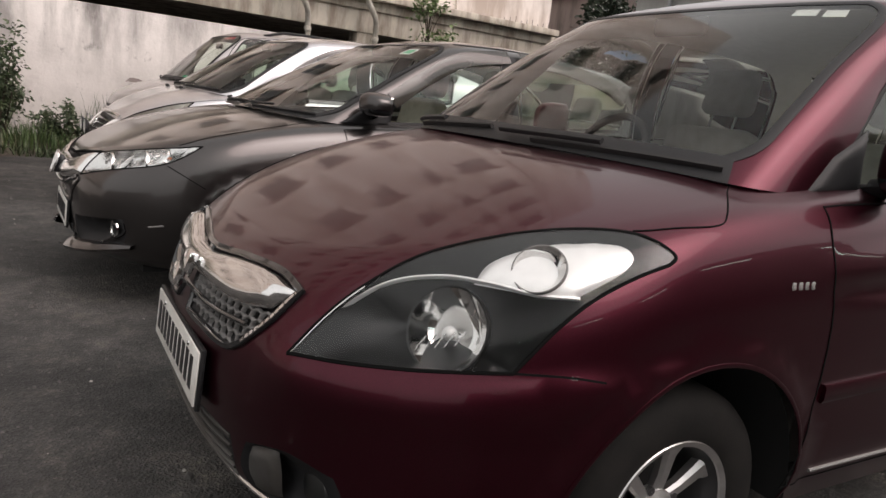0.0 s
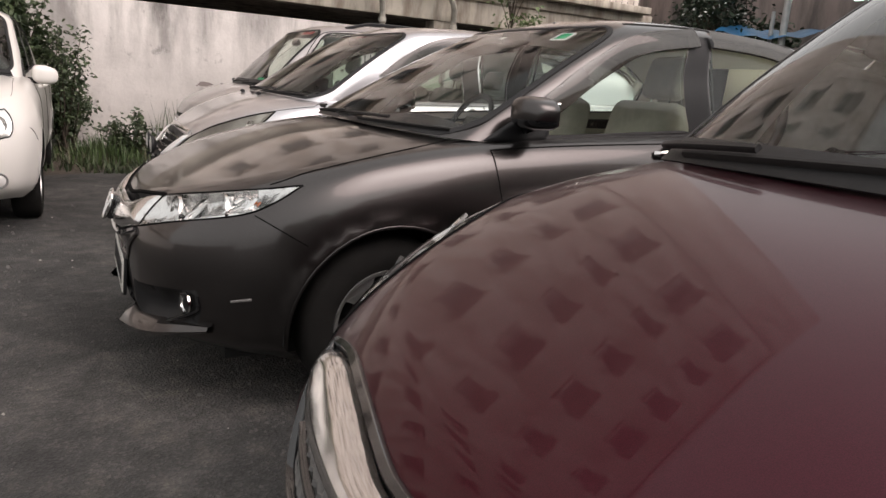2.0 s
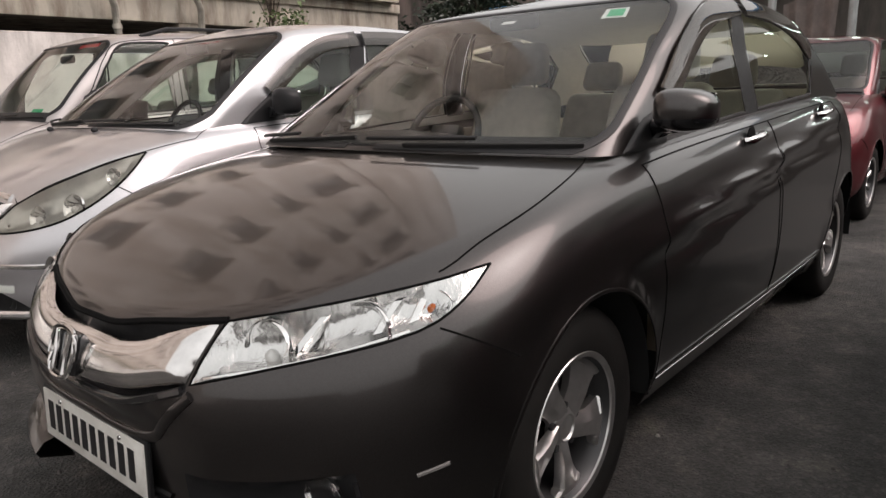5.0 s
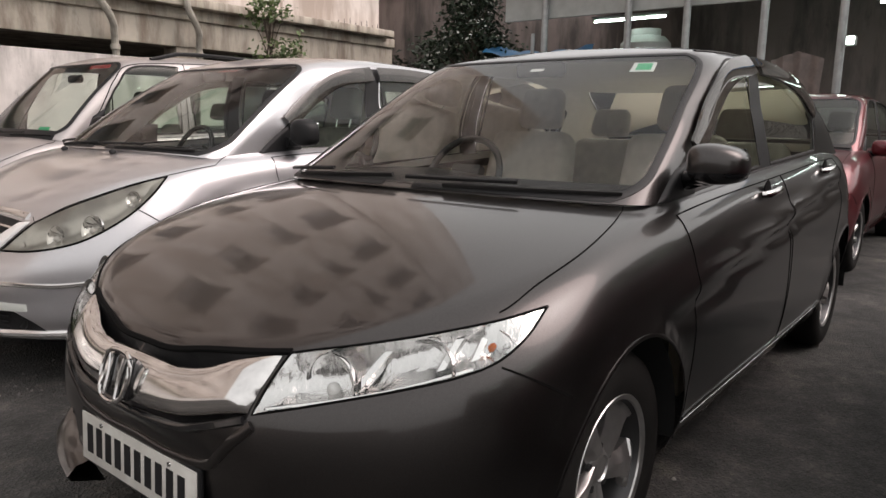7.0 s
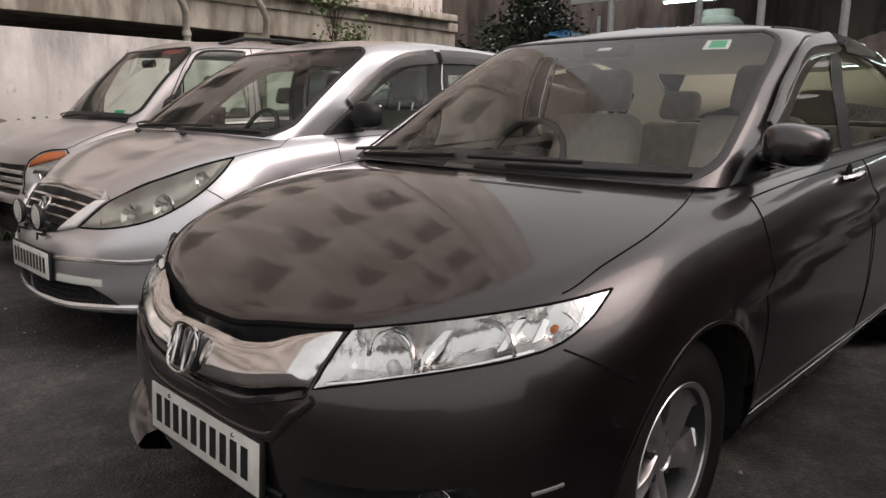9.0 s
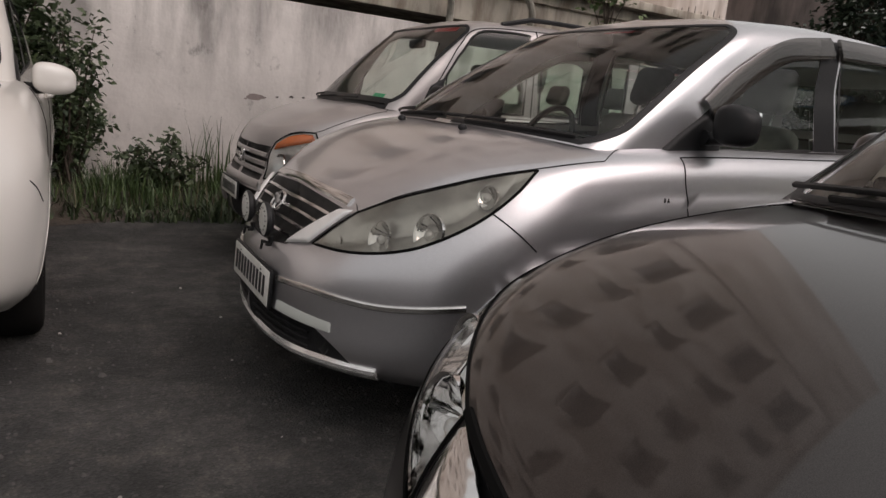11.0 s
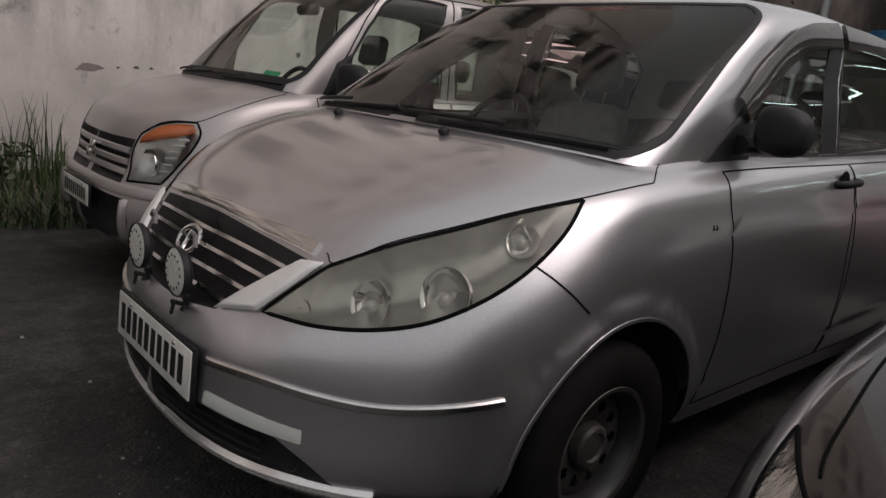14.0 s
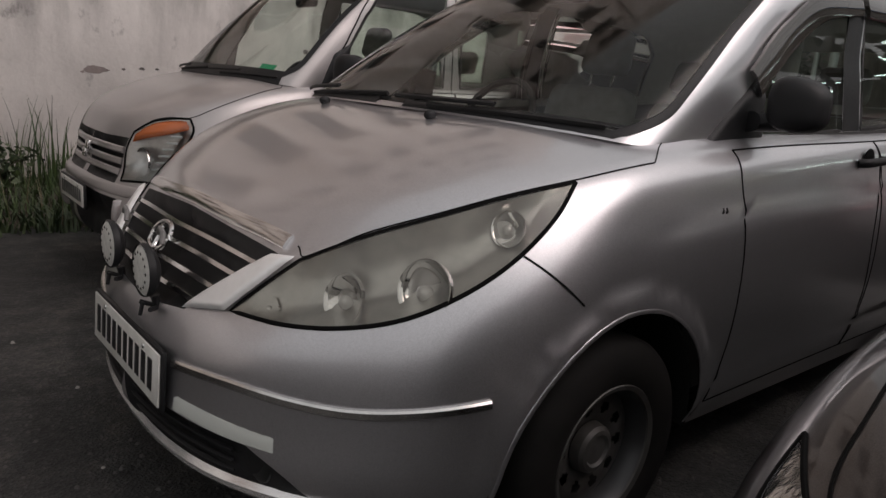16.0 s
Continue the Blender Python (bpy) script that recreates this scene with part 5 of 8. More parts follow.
tall_wagon = dict(
    name="tall_hatchback", label="silver-beige tall hatchback with roof rails, parked by the wall", paint="silver_beige", at=pose(.72, 4.22, 0), length=3.52, half=.72, group="row of parked cars",
    body=[
        (.10, 3.46, .67, .45, .30, 2.8, ((0, .20), (.5, .21), (3.5, .27))),
        (.005, 3.50, .725, .50, .35, 2.8, ((0, .27), (.5, .29), (1.3, .32), (3.5, .37))),
        (-.02, 3.52, .738, .52, .35, 2.8, ((0, .42), (.5, .45), (3.5, .52))),
        (.05, 3.51, .738, .50, .35, 2.8, ((0, .56), (.5, .62), (1.3, .66), (3.5, .72))),
    ] + [
        (.07, 3.50, .730, .50, .35, 2.7, ((0, .68), (.5, .80), (1.0, .86), (3.5, .95))),
        (.12, 3.48, .695, .52, .35, 2.6, ((.1, .80), (.4, .90), (.75, .98), (1.5, 1.02), (3.5, 1.06))),
        (.16, 3.46, .50, .54, .35, 2.6, ((.15, .83), (.4, .945), (.7, 1.02), (1.5, 1.05), (3.5, 1.08))),
        (.17, 3.45, .0, .55, .35, 2.6, ((.15, .84), (.4, .955), (.7, 1.035), (1.5, 1.05), (3.5, 1.08))),
    ],
    glass=[
        (.62, 3.50, .665, .25, .20, 3.2, ((.6, 1.02), (.9, .99), (1.8, 1.02), (3.5, 1.06))),
        (.90, 3.46, .645, .22, .18, 3.2, ((.9, 1.30), (3.5, 1.34))),
        (1.20, 3.40, .59, .20, .16, 3.2, ((1.2, 1.56), (2.0, 1.60), (3.4, 1.57))),
        (1.30, 3.34, .44, .18, .14, 3.0, ((1.3, 1.60), (2.0, 1.64), (3.4, 1.61))),
        (1.34, 3.32, .0, .16, .14, 3.0, ((1.3, 1.61), (2.0, 1.65), (3.3, 1.62))),
    ],
    front_hub=(.68, .28), rear_hub=(3.04, .28), tyre=.28, rim=.175, tyre_w=.155, arch=.325, front_wheel_v=.655, wheel_style="steel",
    cowl=.68, rear=3.3, hood_z=.84, screen_glass="windscreen_dusty",
    hood_edge=[(.095, 0, .735), (.10, .25, .74), (.137, .424, .760), (.183, .483, .806), (.240, .555, .828), (.300, .635, .838), (.42, .66, .88), (.56, .665, .93), (.711, .657, .997)],
    hood_back=[(.711, .657, .997), (.74, .60, 1.0), (.72, .5, 1.005), (.70, .35, 1.02), (.67, .2, 1.03), (.66, 0, 1.03)],
    holes=dict(headlight=[[(.134, .422, .752), (.183, .487, .800), (.240, .56, .822), (.300, .637, .833)], [(.300, .637, .833), (.300, .672, .79), (.270, .67, .72), (.219, .640, .64), (.166, .595, .549)], [(.166, .595, .549), (.12, .50, .538), (.083, .420, .532)], [(.083, .420, .532), (.10, .41, .65), (.134, .422, .752)]],
               grille=[[(.085, 0, .715), (.09, .2, .716), (.119, .405, .722)], [(.119, .405, .722), (.09, .395, .62), (.068, .384, .515)], [(.068, .384, .515), (.05, .2, .512), (.042, 0, .512)]],
               intake=[[(.04, 0, .45), (.05, .3, .45), (.08, .46, .45)], [(.08, .46, .45), (.10, .48, .37), (.10, .46, .31)], [(.10, .46, .31), (.07, .3, .30), (.06, 0, .30)]]),
    centre_holes=("grille", "intake"),
    bumper_gap=[(.20, .64, .60), (.30, .70, .59), (.40, .735, .58)], bumper_to=40, gap_from=24,
    door_u=(.86, 1.72, 2.55), belt_ring=5, sill=.32,
    windows=dict(screen=(.10, 1.93, .84, .84), side=[([(.96, .10), (1.4, .12), (1.66, .12)], [(1.67, 1.78), (1.5, 1.82), (1.32, 1.78), (1.16, 1.2)]), ([(1.78, .12), (2.2, .12), (2.5, .14)], [(2.52, 1.70), (2.4, 1.80), (2.1, 1.80), (1.78, 1.78)]), ([(2.66, .16), (2.95, .16), (3.15, .18)], [(3.15, 1.6), (3.05, 1.74), (2.9, 1.76), (2.66, 1.74)])]),
    inside=dict(seat="seat_grey", dash="dash_dark", dash_u=1.05, dash_z=1.0, front_u=1.45, rear_u=2.35, belt=1.0, mirror=(1.18, 1.42), head_z=1.2),
    bumps=(flare((.68, .28), .34, .012), flare((3.04, .28), .34)),
)

sedan_white = dict(
    name="white_sedan", label="white sedan facing the row of cars, parked before the hedge", paint="white_paint", at=pose(-1.14, 2.04, 0, 0, 0, 90), length=4.265, half=.83,
    body=[
        (.16, 4.20, .765, .55, .35, 2.5, ((0, .20), (.5, .21), (1.3, .21), (4.2, .27))),
        (.06, 4.24, .820, .60, .40, 2.5, ((0, .27), (.5, .28), (1.3, .31), (4.2, .36))),
        (.025, 4.26, .846, .62, .40, 2.5, ((0, .42), (.5, .44), (1.3, .47), (4.2, .52))),
        (.035, 4.25, .848, .62, .40, 2.5, ((0, .56), (.5, .60), (1.3, .65), (4.2, .70))),
    ] + [
        (.075, 4.22, .835, .64, .40, 2.4, ((.05, .66), (.5, .75), (1.2, .83), (4.2, .92))),
        (.13, 4.17, .785, .66, .40, 2.4, ((.1, .74), (.5, .85), (1.1, .94), (2.2, .98), (4.2, 1.02))),
        (.18, 4.13, .56, .70, .40, 2.4, ((.2, .78), (.5, .89), (1.05, .98), (2.2, 1.02), (4.2, 1.05))),
        (.20, 4.11, .0, .72, .40, 2.4, ((.2, .79), (.5, .905), (1.05, 1.0), (2.2, 1.02), (4.2, 1.05))),
    ],
    glass=[
        (.96, 3.90, .735, .32, .35, 2.8, ((.9, .99), (1.3, .95), (2.2, .98), (3.9, 1.05))),
        (1.32, 3.62, .69, .28, .33, 2.8, ((1.3, 1.23), (2.2, 1.23), (3.6, 1.24))),
        (1.70, 3.36, .59, .25, .30, 2.8, ((1.7, 1.43), (2.3, 1.46), (3.3, 1.42))),
        (1.82, 3.24, .42, .22, .25, 2.6, ((1.8, 1.465), (2.3, 1.495), (3.2, 1.45))),
        (1.88, 3.18, .0, .20, .25, 2.6, ((1.85, 1.48), (2.3, 1.51), (3.2, 1.465))),
    ],
    front_hub=(.83, .30), rear_hub=(3.38, .30), tyre=.30, rim=.19, tyre_w=.18, arch=.34, front_wheel_v=.742, wheel_style="ten",
    cowl=1.02, rear=3.7, hood_z=.78, mesh=dict(fine=.04, rough=.09),
    hood_edge=[(.085, 0, .68), (.106, .285, .690), (.172, .460, .727), (.237, .550, .762), (.342, .660, .795), (.50, .70, .86), (.66, .70, .90), (.85, .69, .93), (1.0, .69, .945)],
    hood_back=[(1.0, .69, .945), (1.08, .64, .96), (1.10, .56, .97), (1.07, .4, .985), (1.03, .2, .995), (1.02, 0, 1.0)],
    holes=dict(headlight=[[(.095, .391, .632), (.170, .475, .713), (.237, .557, .755), (.342, .672, .785)], [(.342, .672, .785), (.33, .70, .73), (.285, .71, .66), (.246, .699, .620)], [(.246, .699, .620), (.19, .63, .605), (.136, .550, .596), (.095, .391, .632)]],
               grille=[[(.07, 0, .655), (.08, .2, .655), (.10, .355, .66)], [(.10, .355, .66), (.088, .37, .62), (.075, .35, .585)], [(.075, .35, .585), (.05, .2, .57), (.045, 0, .565)]],
               intake=[[(.05, 0, .44), (.06, .25, .43), (.11, .46, .40)], [(.11, .46, .40), (.13, .50, .34), (.14, .48, .30)], [(.14, .48, .30), (.09, .25, .28), (.075, 0, .28)]]),
    centre_holes=("grille", "intake"),
    bumper_gap=[(.43, .775, .66), (.47, .80, .63), (.51, .82, .58)], bumper_to=40, gap_from=40,
    door_u=(1.25, 2.28, 3.2), belt_ring=5, sill=.31,
    windows=dict(screen=(.10, 1.93, .80, .80), side=[([(1.40, .10), (1.9, .12), (2.22, .14)], [(2.24, 1.80), (2.0, 1.82), (1.76, 1.5), (1.58, .9)]), ([(2.36, .14), (2.9, .16), (3.12, .2)], [(3.15, 1.2), (2.98, 1.68), (2.7, 1.80), (2.36, 1.80)])],
                 pillar=([(2.225, .12), (2.355, .12)], [(2.355, 1.82), (2.245, 1.82)])),
    inside=dict(seat="seat_grey", dash="dash_dark", dash_u=1.48, dash_z=.97, front_u=1.9, rear_u=2.8, belt=.98, mirror=(1.68, 1.35)),
    bumps=(flare((.83, .30), .36), flare((3.38, .30), .36)),
)

sedan_far = dict(sedan_white)
sedan_far.update(name="maroon_sedan", label="dark red sedan parked behind the row, facing it", paint="maroon_far", at=pose(5.05, .25, 0), bumps=sedan_white["bumps"])

cars = [car(c) for c in (sedan_grey, compact_maroon, hatch_silver, tall_wagon, sedan_white, sedan_far)]

# ---------------------------------------------------------------- lamps, grilles, badges and other parts of the cars
def lamp(c, hole, bowl, lens, depth, rim=.010):
    """A lamp behind its lens: a sunk bowl, a clear cover and a dark rim, on both sides."""
    B, root, o = c["B"], c["root"], c["holes_st"][hole]
    made = []
    for sd in ("left", "right"):
        g = new("headlight" if hole == "headlight" else hole)
        g.parent = c["root"]
        skin("bowl", B, c["pc"][hole], M[bowl], g, side=sd, depth=depth, outline=o)
        skin("lens", B, c["pc"][hole], M[lens], g, side=sd, off=.002)
        strip("lamp_rim", B, np.vstack([o, o[:1]]), rim, .003, M["gap"], g, side=sd)
        made.append((g, sd))
    return made


def sunk(c, hole, mt, depth, name="grille_back"):
    for sd in ("left", "right") if "fog" in hole else ("both",):
        skin(name, c["B"], c["pc"][hole], M[mt], c["root"], side=sd, depth=depth, outline=c["holes_st"][hole])


def path(c, pts, n=8, kind="B"):
    return c[kind].near(cr(pts, n))


def loop(c, segs, n=6):
    return c["B"].near(np.vstack([cr(s, n)[:-1] for s in segs]))


def hexes(B, outline, t_hi, size, s_to):
    """Outlines of a honeycomb's cells inside an outline, below a height."""
    out, o = [], np.asarray(outline)
    lo, hi = o.min(0), o.max(0)
    r, row = size, 0
    t = lo[1]
    while t < min(hi[1], t_hi):
        s = max(lo[0], 0) + (r * .87 if row % 2 else 0)
        while s < min(hi[0], s_to):
            h = np.array([(s + r * math.cos(a), t + r * math.sin(a)) for a in [math.pi / 6 + k * math.pi / 3 for k in range(7)]])
            if inside(o, h).all():
                out.append(h)
            s += r * 1.74
        t += r * 1.5
        row += 1
    return out


def at_side(p, sd):
    return (p[0], -p[1] if sd == "left" else p[1], p[2])


def face_dir(c, p, sd, out=1.0):
    n = c["B"].normal(c["B"].near([p]))[0]
    return Vector(at_side(n, sd)) * out


def inset(c, p, d, sd):
    st = c["B"].near([p])
    X = c["B"].at(st)[0] - c["B"].normal(st)[0] * d
    return at_side(X, sd)


def ahead(c, p, sd, k=.75):
    """Where a lamp at p shines: between straight ahead and the skin's own normal."""
    n = face_dir(c, p, sd)
    return (Vector((-1, 0, 0)) * k + n * (1 - k) + Vector((0, 0, .02))).normalized()


def handle(c, u, z, mt, tilt=-4, sides=("left", "right"), length=.17, cup=True):
    B = c["B"]
    st = B.side([(u, z)])
    X, N = B.at(st)[0], B.normal(st)[0]
    for sd in sides:
        g = new("door_handle")
        g.parent = c["root"]
        sg = -1 if sd == "left" else 1
        g.matrix_local = pose(X[0], sg * X[1], X[2], 0, tilt, 0) @ Matrix.Diagonal((1, sg, 1, 1))
        if cup:
            bm = bmesh.new()
            bmesh.ops.create_uvsphere(bm, u_segments=20, v_segments=10, radius=1)
            for v in bm.verts:
                v.co = Vector((v.co.x * .045, v.co.y * .006, v.co.z * .042))
            part("cup", bm, M["gap"], g)
        bm = bmesh.new()
        pts = [(-length / 2, .004, 0), (-length * .42, .022, .001), (-length * .1, .034, .003), (length * .25, .034, .003), (length * .45, .022, .001), (length / 2, .004, 0)]
        rings = add_tube(bm, [tuple(p) for p in cr(pts, 4)], .012, 10)
        for v in bm.verts:
            v.co.z *= 1.15
        part("grip", bm, M[mt], g)


def badge_bars(c, u, z, n, w, h, mt="chrome"):
    """A fender badge whose writing is drawn as plain bars."""
    B = c["B"]
    for k in range(n):
        a = u + (k - (n - 1) / 2) * w * 1.35
        o = B.side([(a - w / 2, z - h / 2), (a + w / 2, z - h / 2), (a + w / 2, z + h / 2), (a - w / 2, z + h / 2)])
        cushion("badge_bar", B, o, M[mt], c["root"], .004, .003, side="left", step=.004)


def sail(c, pts):
    o = np.array([c["G"].col(u, r) for u, r in pts])
    for sd in ("left", "right"):
        cushion("mirror_sail", c["G"], o, M["black_plastic"], c["root"], .014, .02, side=sd)


def screen_mark(c, q0, q1, r0, r1, mt, side, name="screen_sticker", off=-.004):
    G = c["G"]
    o = np.array([G.front(q0, r0), G.front(q1, r0), G.front(q1, r1), G.front(q0, r1)])
    return cushion(name, G, o, M[mt], c["root"], .0005, .01, side=side, off=off)


# ---- dark grey sedan
def dress_grey(c):
    B, root = c["B"], c["root"]
    for g, sd in lamp(c, "headlight", "reflector_fluted", "clear_lens", .065, .005):
        dish(g, inset(c, (.205, .50, .645), .022, sd), .060, .050, ahead(c, (.205, .50, .645), sd), M["reflector"])
        ball(g, "bulb", inset(c, (.205, .50, .645), .045, sd), .014, M["bulb"])
        dish(g, inset(c, (.315, .655, .69), .024, sd), .056, .050, ahead(c, (.315, .655, .69), sd), M["reflector"])
        ball(g, "bulb", inset(c, (.315, .655, .69), .045, sd), .014, M["bulb"])
        dish(g, inset(c, (.425, .745, .725), .022, sd), .036, .04, ahead(c, (.425, .745, .725), sd, .5), M["reflector_fluted"])
        ball(g, "indicator_bulb", inset(c, (.425, .745, .725), .03, sd), .016, M["amber_dull"])
        for a, b in (((.225, .555, .645), (.30, .575, .715)), ((.325, .675, .675), (.395, .68, .745)), ((.37, .725, .69), (.44, .715, .755))):
            strip("reflector_fin", B, path(c, [a, tuple((np.array(a) + np.array(b)) / 2), b], 5), .020, .016, M["reflector"], g, side=sd, off=-.034)
        strip("reflector_edge", B, path(c, [(.125, .40, .590), (.18, .515, .618), (.27, .635, .650), (.37, .727, .683)], 6), .016, .014, M["reflector"], g, side=sd, off=-.018)
    sunk(c, "grille", "black_plastic", .05)
    top = [(.105, 0, .628), (.104, .06, .628), (.112, .14, .622), (.128, .22, .632), (.155, .305, .667), (.190, .396, .689)]
    low = [(.188, .392, .683), (.106, .372, .583)]
    bot = [(.106, .372, .583), (.086, .312, .570), (.062, .205, .545), (.047, .03, .533), (.046, 0, .533)]
    o = loop(c, [top, low, bot])
    o[0, 0] = 0
    o = np.vstack([o, [[0, B.near([(.046, 0, .533)])[0][1]]]])
    cushion("grille_bar", B, o, M["chrome"], root, .020, .050, "broad chrome grille bar")
    strip("bumper_crease", B, path(c, [(.106, .389, .562), (.079, .338, .512), (.061, .278, .456), (.044, .157, .437), (.038, 0, .440)], 8), .022, .007, M[c["paint"]], root)
    strip("grille_lip", B, path(c, [(.044, 0, .512), (.055, .2, .523), (.075, .30, .548), (.098, .37, .57)], 8), .018, .010, M["gloss_black"], root)
    strip("hood_lip", B, path(c, [(.110, 0, .654), (.112, .1, .656), (.134, .207, .672), (.165, .325, .685), (.196, .405, .692)], 8), .014, .006, M["gap"], root)
    # the maker's sign, as a plain shape
    g = new("badge")
    g.parent = root
    g.matrix_local = pose(.030, 0, .592, 0, 18, 0)
    bm = bmesh.new()
    fr = [(-.048, .045), (.048, .045), (.040, -.045), (-.040, -.045)]
    add_tube(bm, [(0, y, z) for y, z in list(cr(fr, 5, True)) + [cr(fr, 5, True)[0]]], .0055, 8, False)
    part("badge_ring", bm, M["chrome"], g)
    for y in (-.024, .024):
        bm = bmesh.new()
        add_tube(bm, [(0, y * 1.25, .045), (0, y * .95, 0), (0, y * 1.05, -.045)], .006, 8)
        part("badge_bar", bm, M["chrome"], g)
    box("badge_ground", .004, .03, -.046, .046, -.048, .048, M["gloss_black"], g, bevel=.01)
    plate(root, (.064, 0, .372), 3, 10)
    box("plate_holder", .072, .11, -.22, .22, .32, .41, M["black_plastic"], root, bevel=.01)
    # bumper: sculpted lip, lamp recess, centre intake
    sunk(c, "fog", "black_plastic", .045, "fog_recess")
    for sd in ("left", "right"):
        dish(root, inset(c, (.215, .625, .375), .012, sd), .042, .03, ahead(c, (.215, .625, .375), sd), M["reflector"], "fog_reflector")
        bm = bmesh.new()
        add_lathe(bm, [(.044, -.004), (.040, .006), (.028, .012), (.001, .014)], 24, "z")
        f = part("fog_lens", bm, M["clear_lens"], root)
        d = ahead(c, (.215, .625, .375), sd)
        f.matrix_local = Matrix.Translation(inset(c, (.215, .625, .375), .008, sd)) @ d.to_track_quat("Z", "Y").to_matrix().to_4x4()
        strip("fog_bezel", B, path(c, [(.17, .57, .30), (.22, .63, .335), (.255, .68, .37), (.25, .68, .41)], 5), .012, .008, M["gloss_black"], root, side=sd)
        strip("bumper_reflector", B, path(c, [(.344, .751, .409), (.401, .785, .422)], 4), .008, .003, M["trim_grey"], root, side=sd)
        # a blade that juts forward under the recess
        bm = bmesh.new()
        line = cr([(.082, .300, .232), (.100, .40, .243), (.150, .535, .262), (.225, .635, .285), (.285, .705, .302)], 8)
        prev = None
        for k, (u, v, z) in enumerate(line):
            q = k / (len(line) - 1)
            j = .024 * (1 - q) + .028
            h = 1 - .55 * q ** 3
            ring = [bm.verts.new(at_side(p, sd)) for p in ((u + .03, v - .02, z + .052 * (1 - .4 * q) * h), (u - j * .35 * h, v + .012 * h, z + .030 * h), (u - j * .75 * h, v + (.02 + .010 * q) * h, z + .004), (u - j * .6 * h, v + .016 * h, z - .010 * h), (u + .04, v - .02, z - .022 * h))]
            if prev:
                for a in range(4):
                    bm.faces.new((prev[a], prev[a + 1], ring[a + 1], ring[a]))
            prev = ring
        part("bumper_blade", bm, M[c["paint"]], root, angle=40)
        strip("sill_line", B, B.side(cr([(1.24, .325), (1.9, .318), (2.6, .312), (3.1, .315)], 10)), .014, .005, M[c["paint"]], root, side=sd)
        strip("sill_glint", B, B.side(cr([(1.26, .305), (1.9, .30), (2.6, .295), (3.08, .30)], 10)), .005, .004, M["chrome"], root, side=sd)
    strips("intake_slats", B, [path(c, [(.05, 0, z), (.06, .17, z), (.075, .3, z)], 5) for z in (.27, .295, .32)], .012, .006, M["black_plastic"], root)
    handle(c, 2.05, .922, "chrome", -5)
    handle(c, 3.02, .965, "chrome", -5)
    sail(c, [(1.21, .0), (1.30, .0), (1.50, .03), (1.54, .55), (1.36, .36)])
    side_mirror(root, (1.375, .840, 1.045), (.088, .078, .058), M[c["paint"]], "left", (.03, -.085, -.065), foot_mat="gloss_black")
    # the other one is folded in
    side_mirror(root, (1.58, .785, 1.035), (.105, .045, .070), M[c["paint"]], "right", (-.06, -.05, -.06), foot_mat="gloss_black")
    for sd in ("left", "right"):
        strip("belt_seal", c["G"], np.array([c["G"].col(u, .07) for u in np.linspace(1.45, 3.2, 30)]), .022, .006, M["rubber"], root, side=sd)
    screen_mark(c, .52, .62, 1.60, 1.78, "sticker_white", "left")
    screen_mark(c, .54, .605, 1.625, 1.755, "sticker_green", "left", off=-.0028)
    screen_mark(c, .02, .09, 1.66, 1.72, "sticker_white", "left")
    wipers(c, 0)
    strip("cowl_panel", B, path(c, [(1.015, 0, .965), (1.03, .2, .963), (1.09, .42, .955), (1.15, .58, .945), (1.19, .66, .935)], 8), .040, .006, M["black_plastic"], root)
    for sd in ("left", "right"):
        strip("roof_rail", c["G"], np.array([c["G"].col(u, 2.12) for u in np.linspace(1.95, 3.1, 30)]), .016, .004, M["rubber"], root, side=sd)


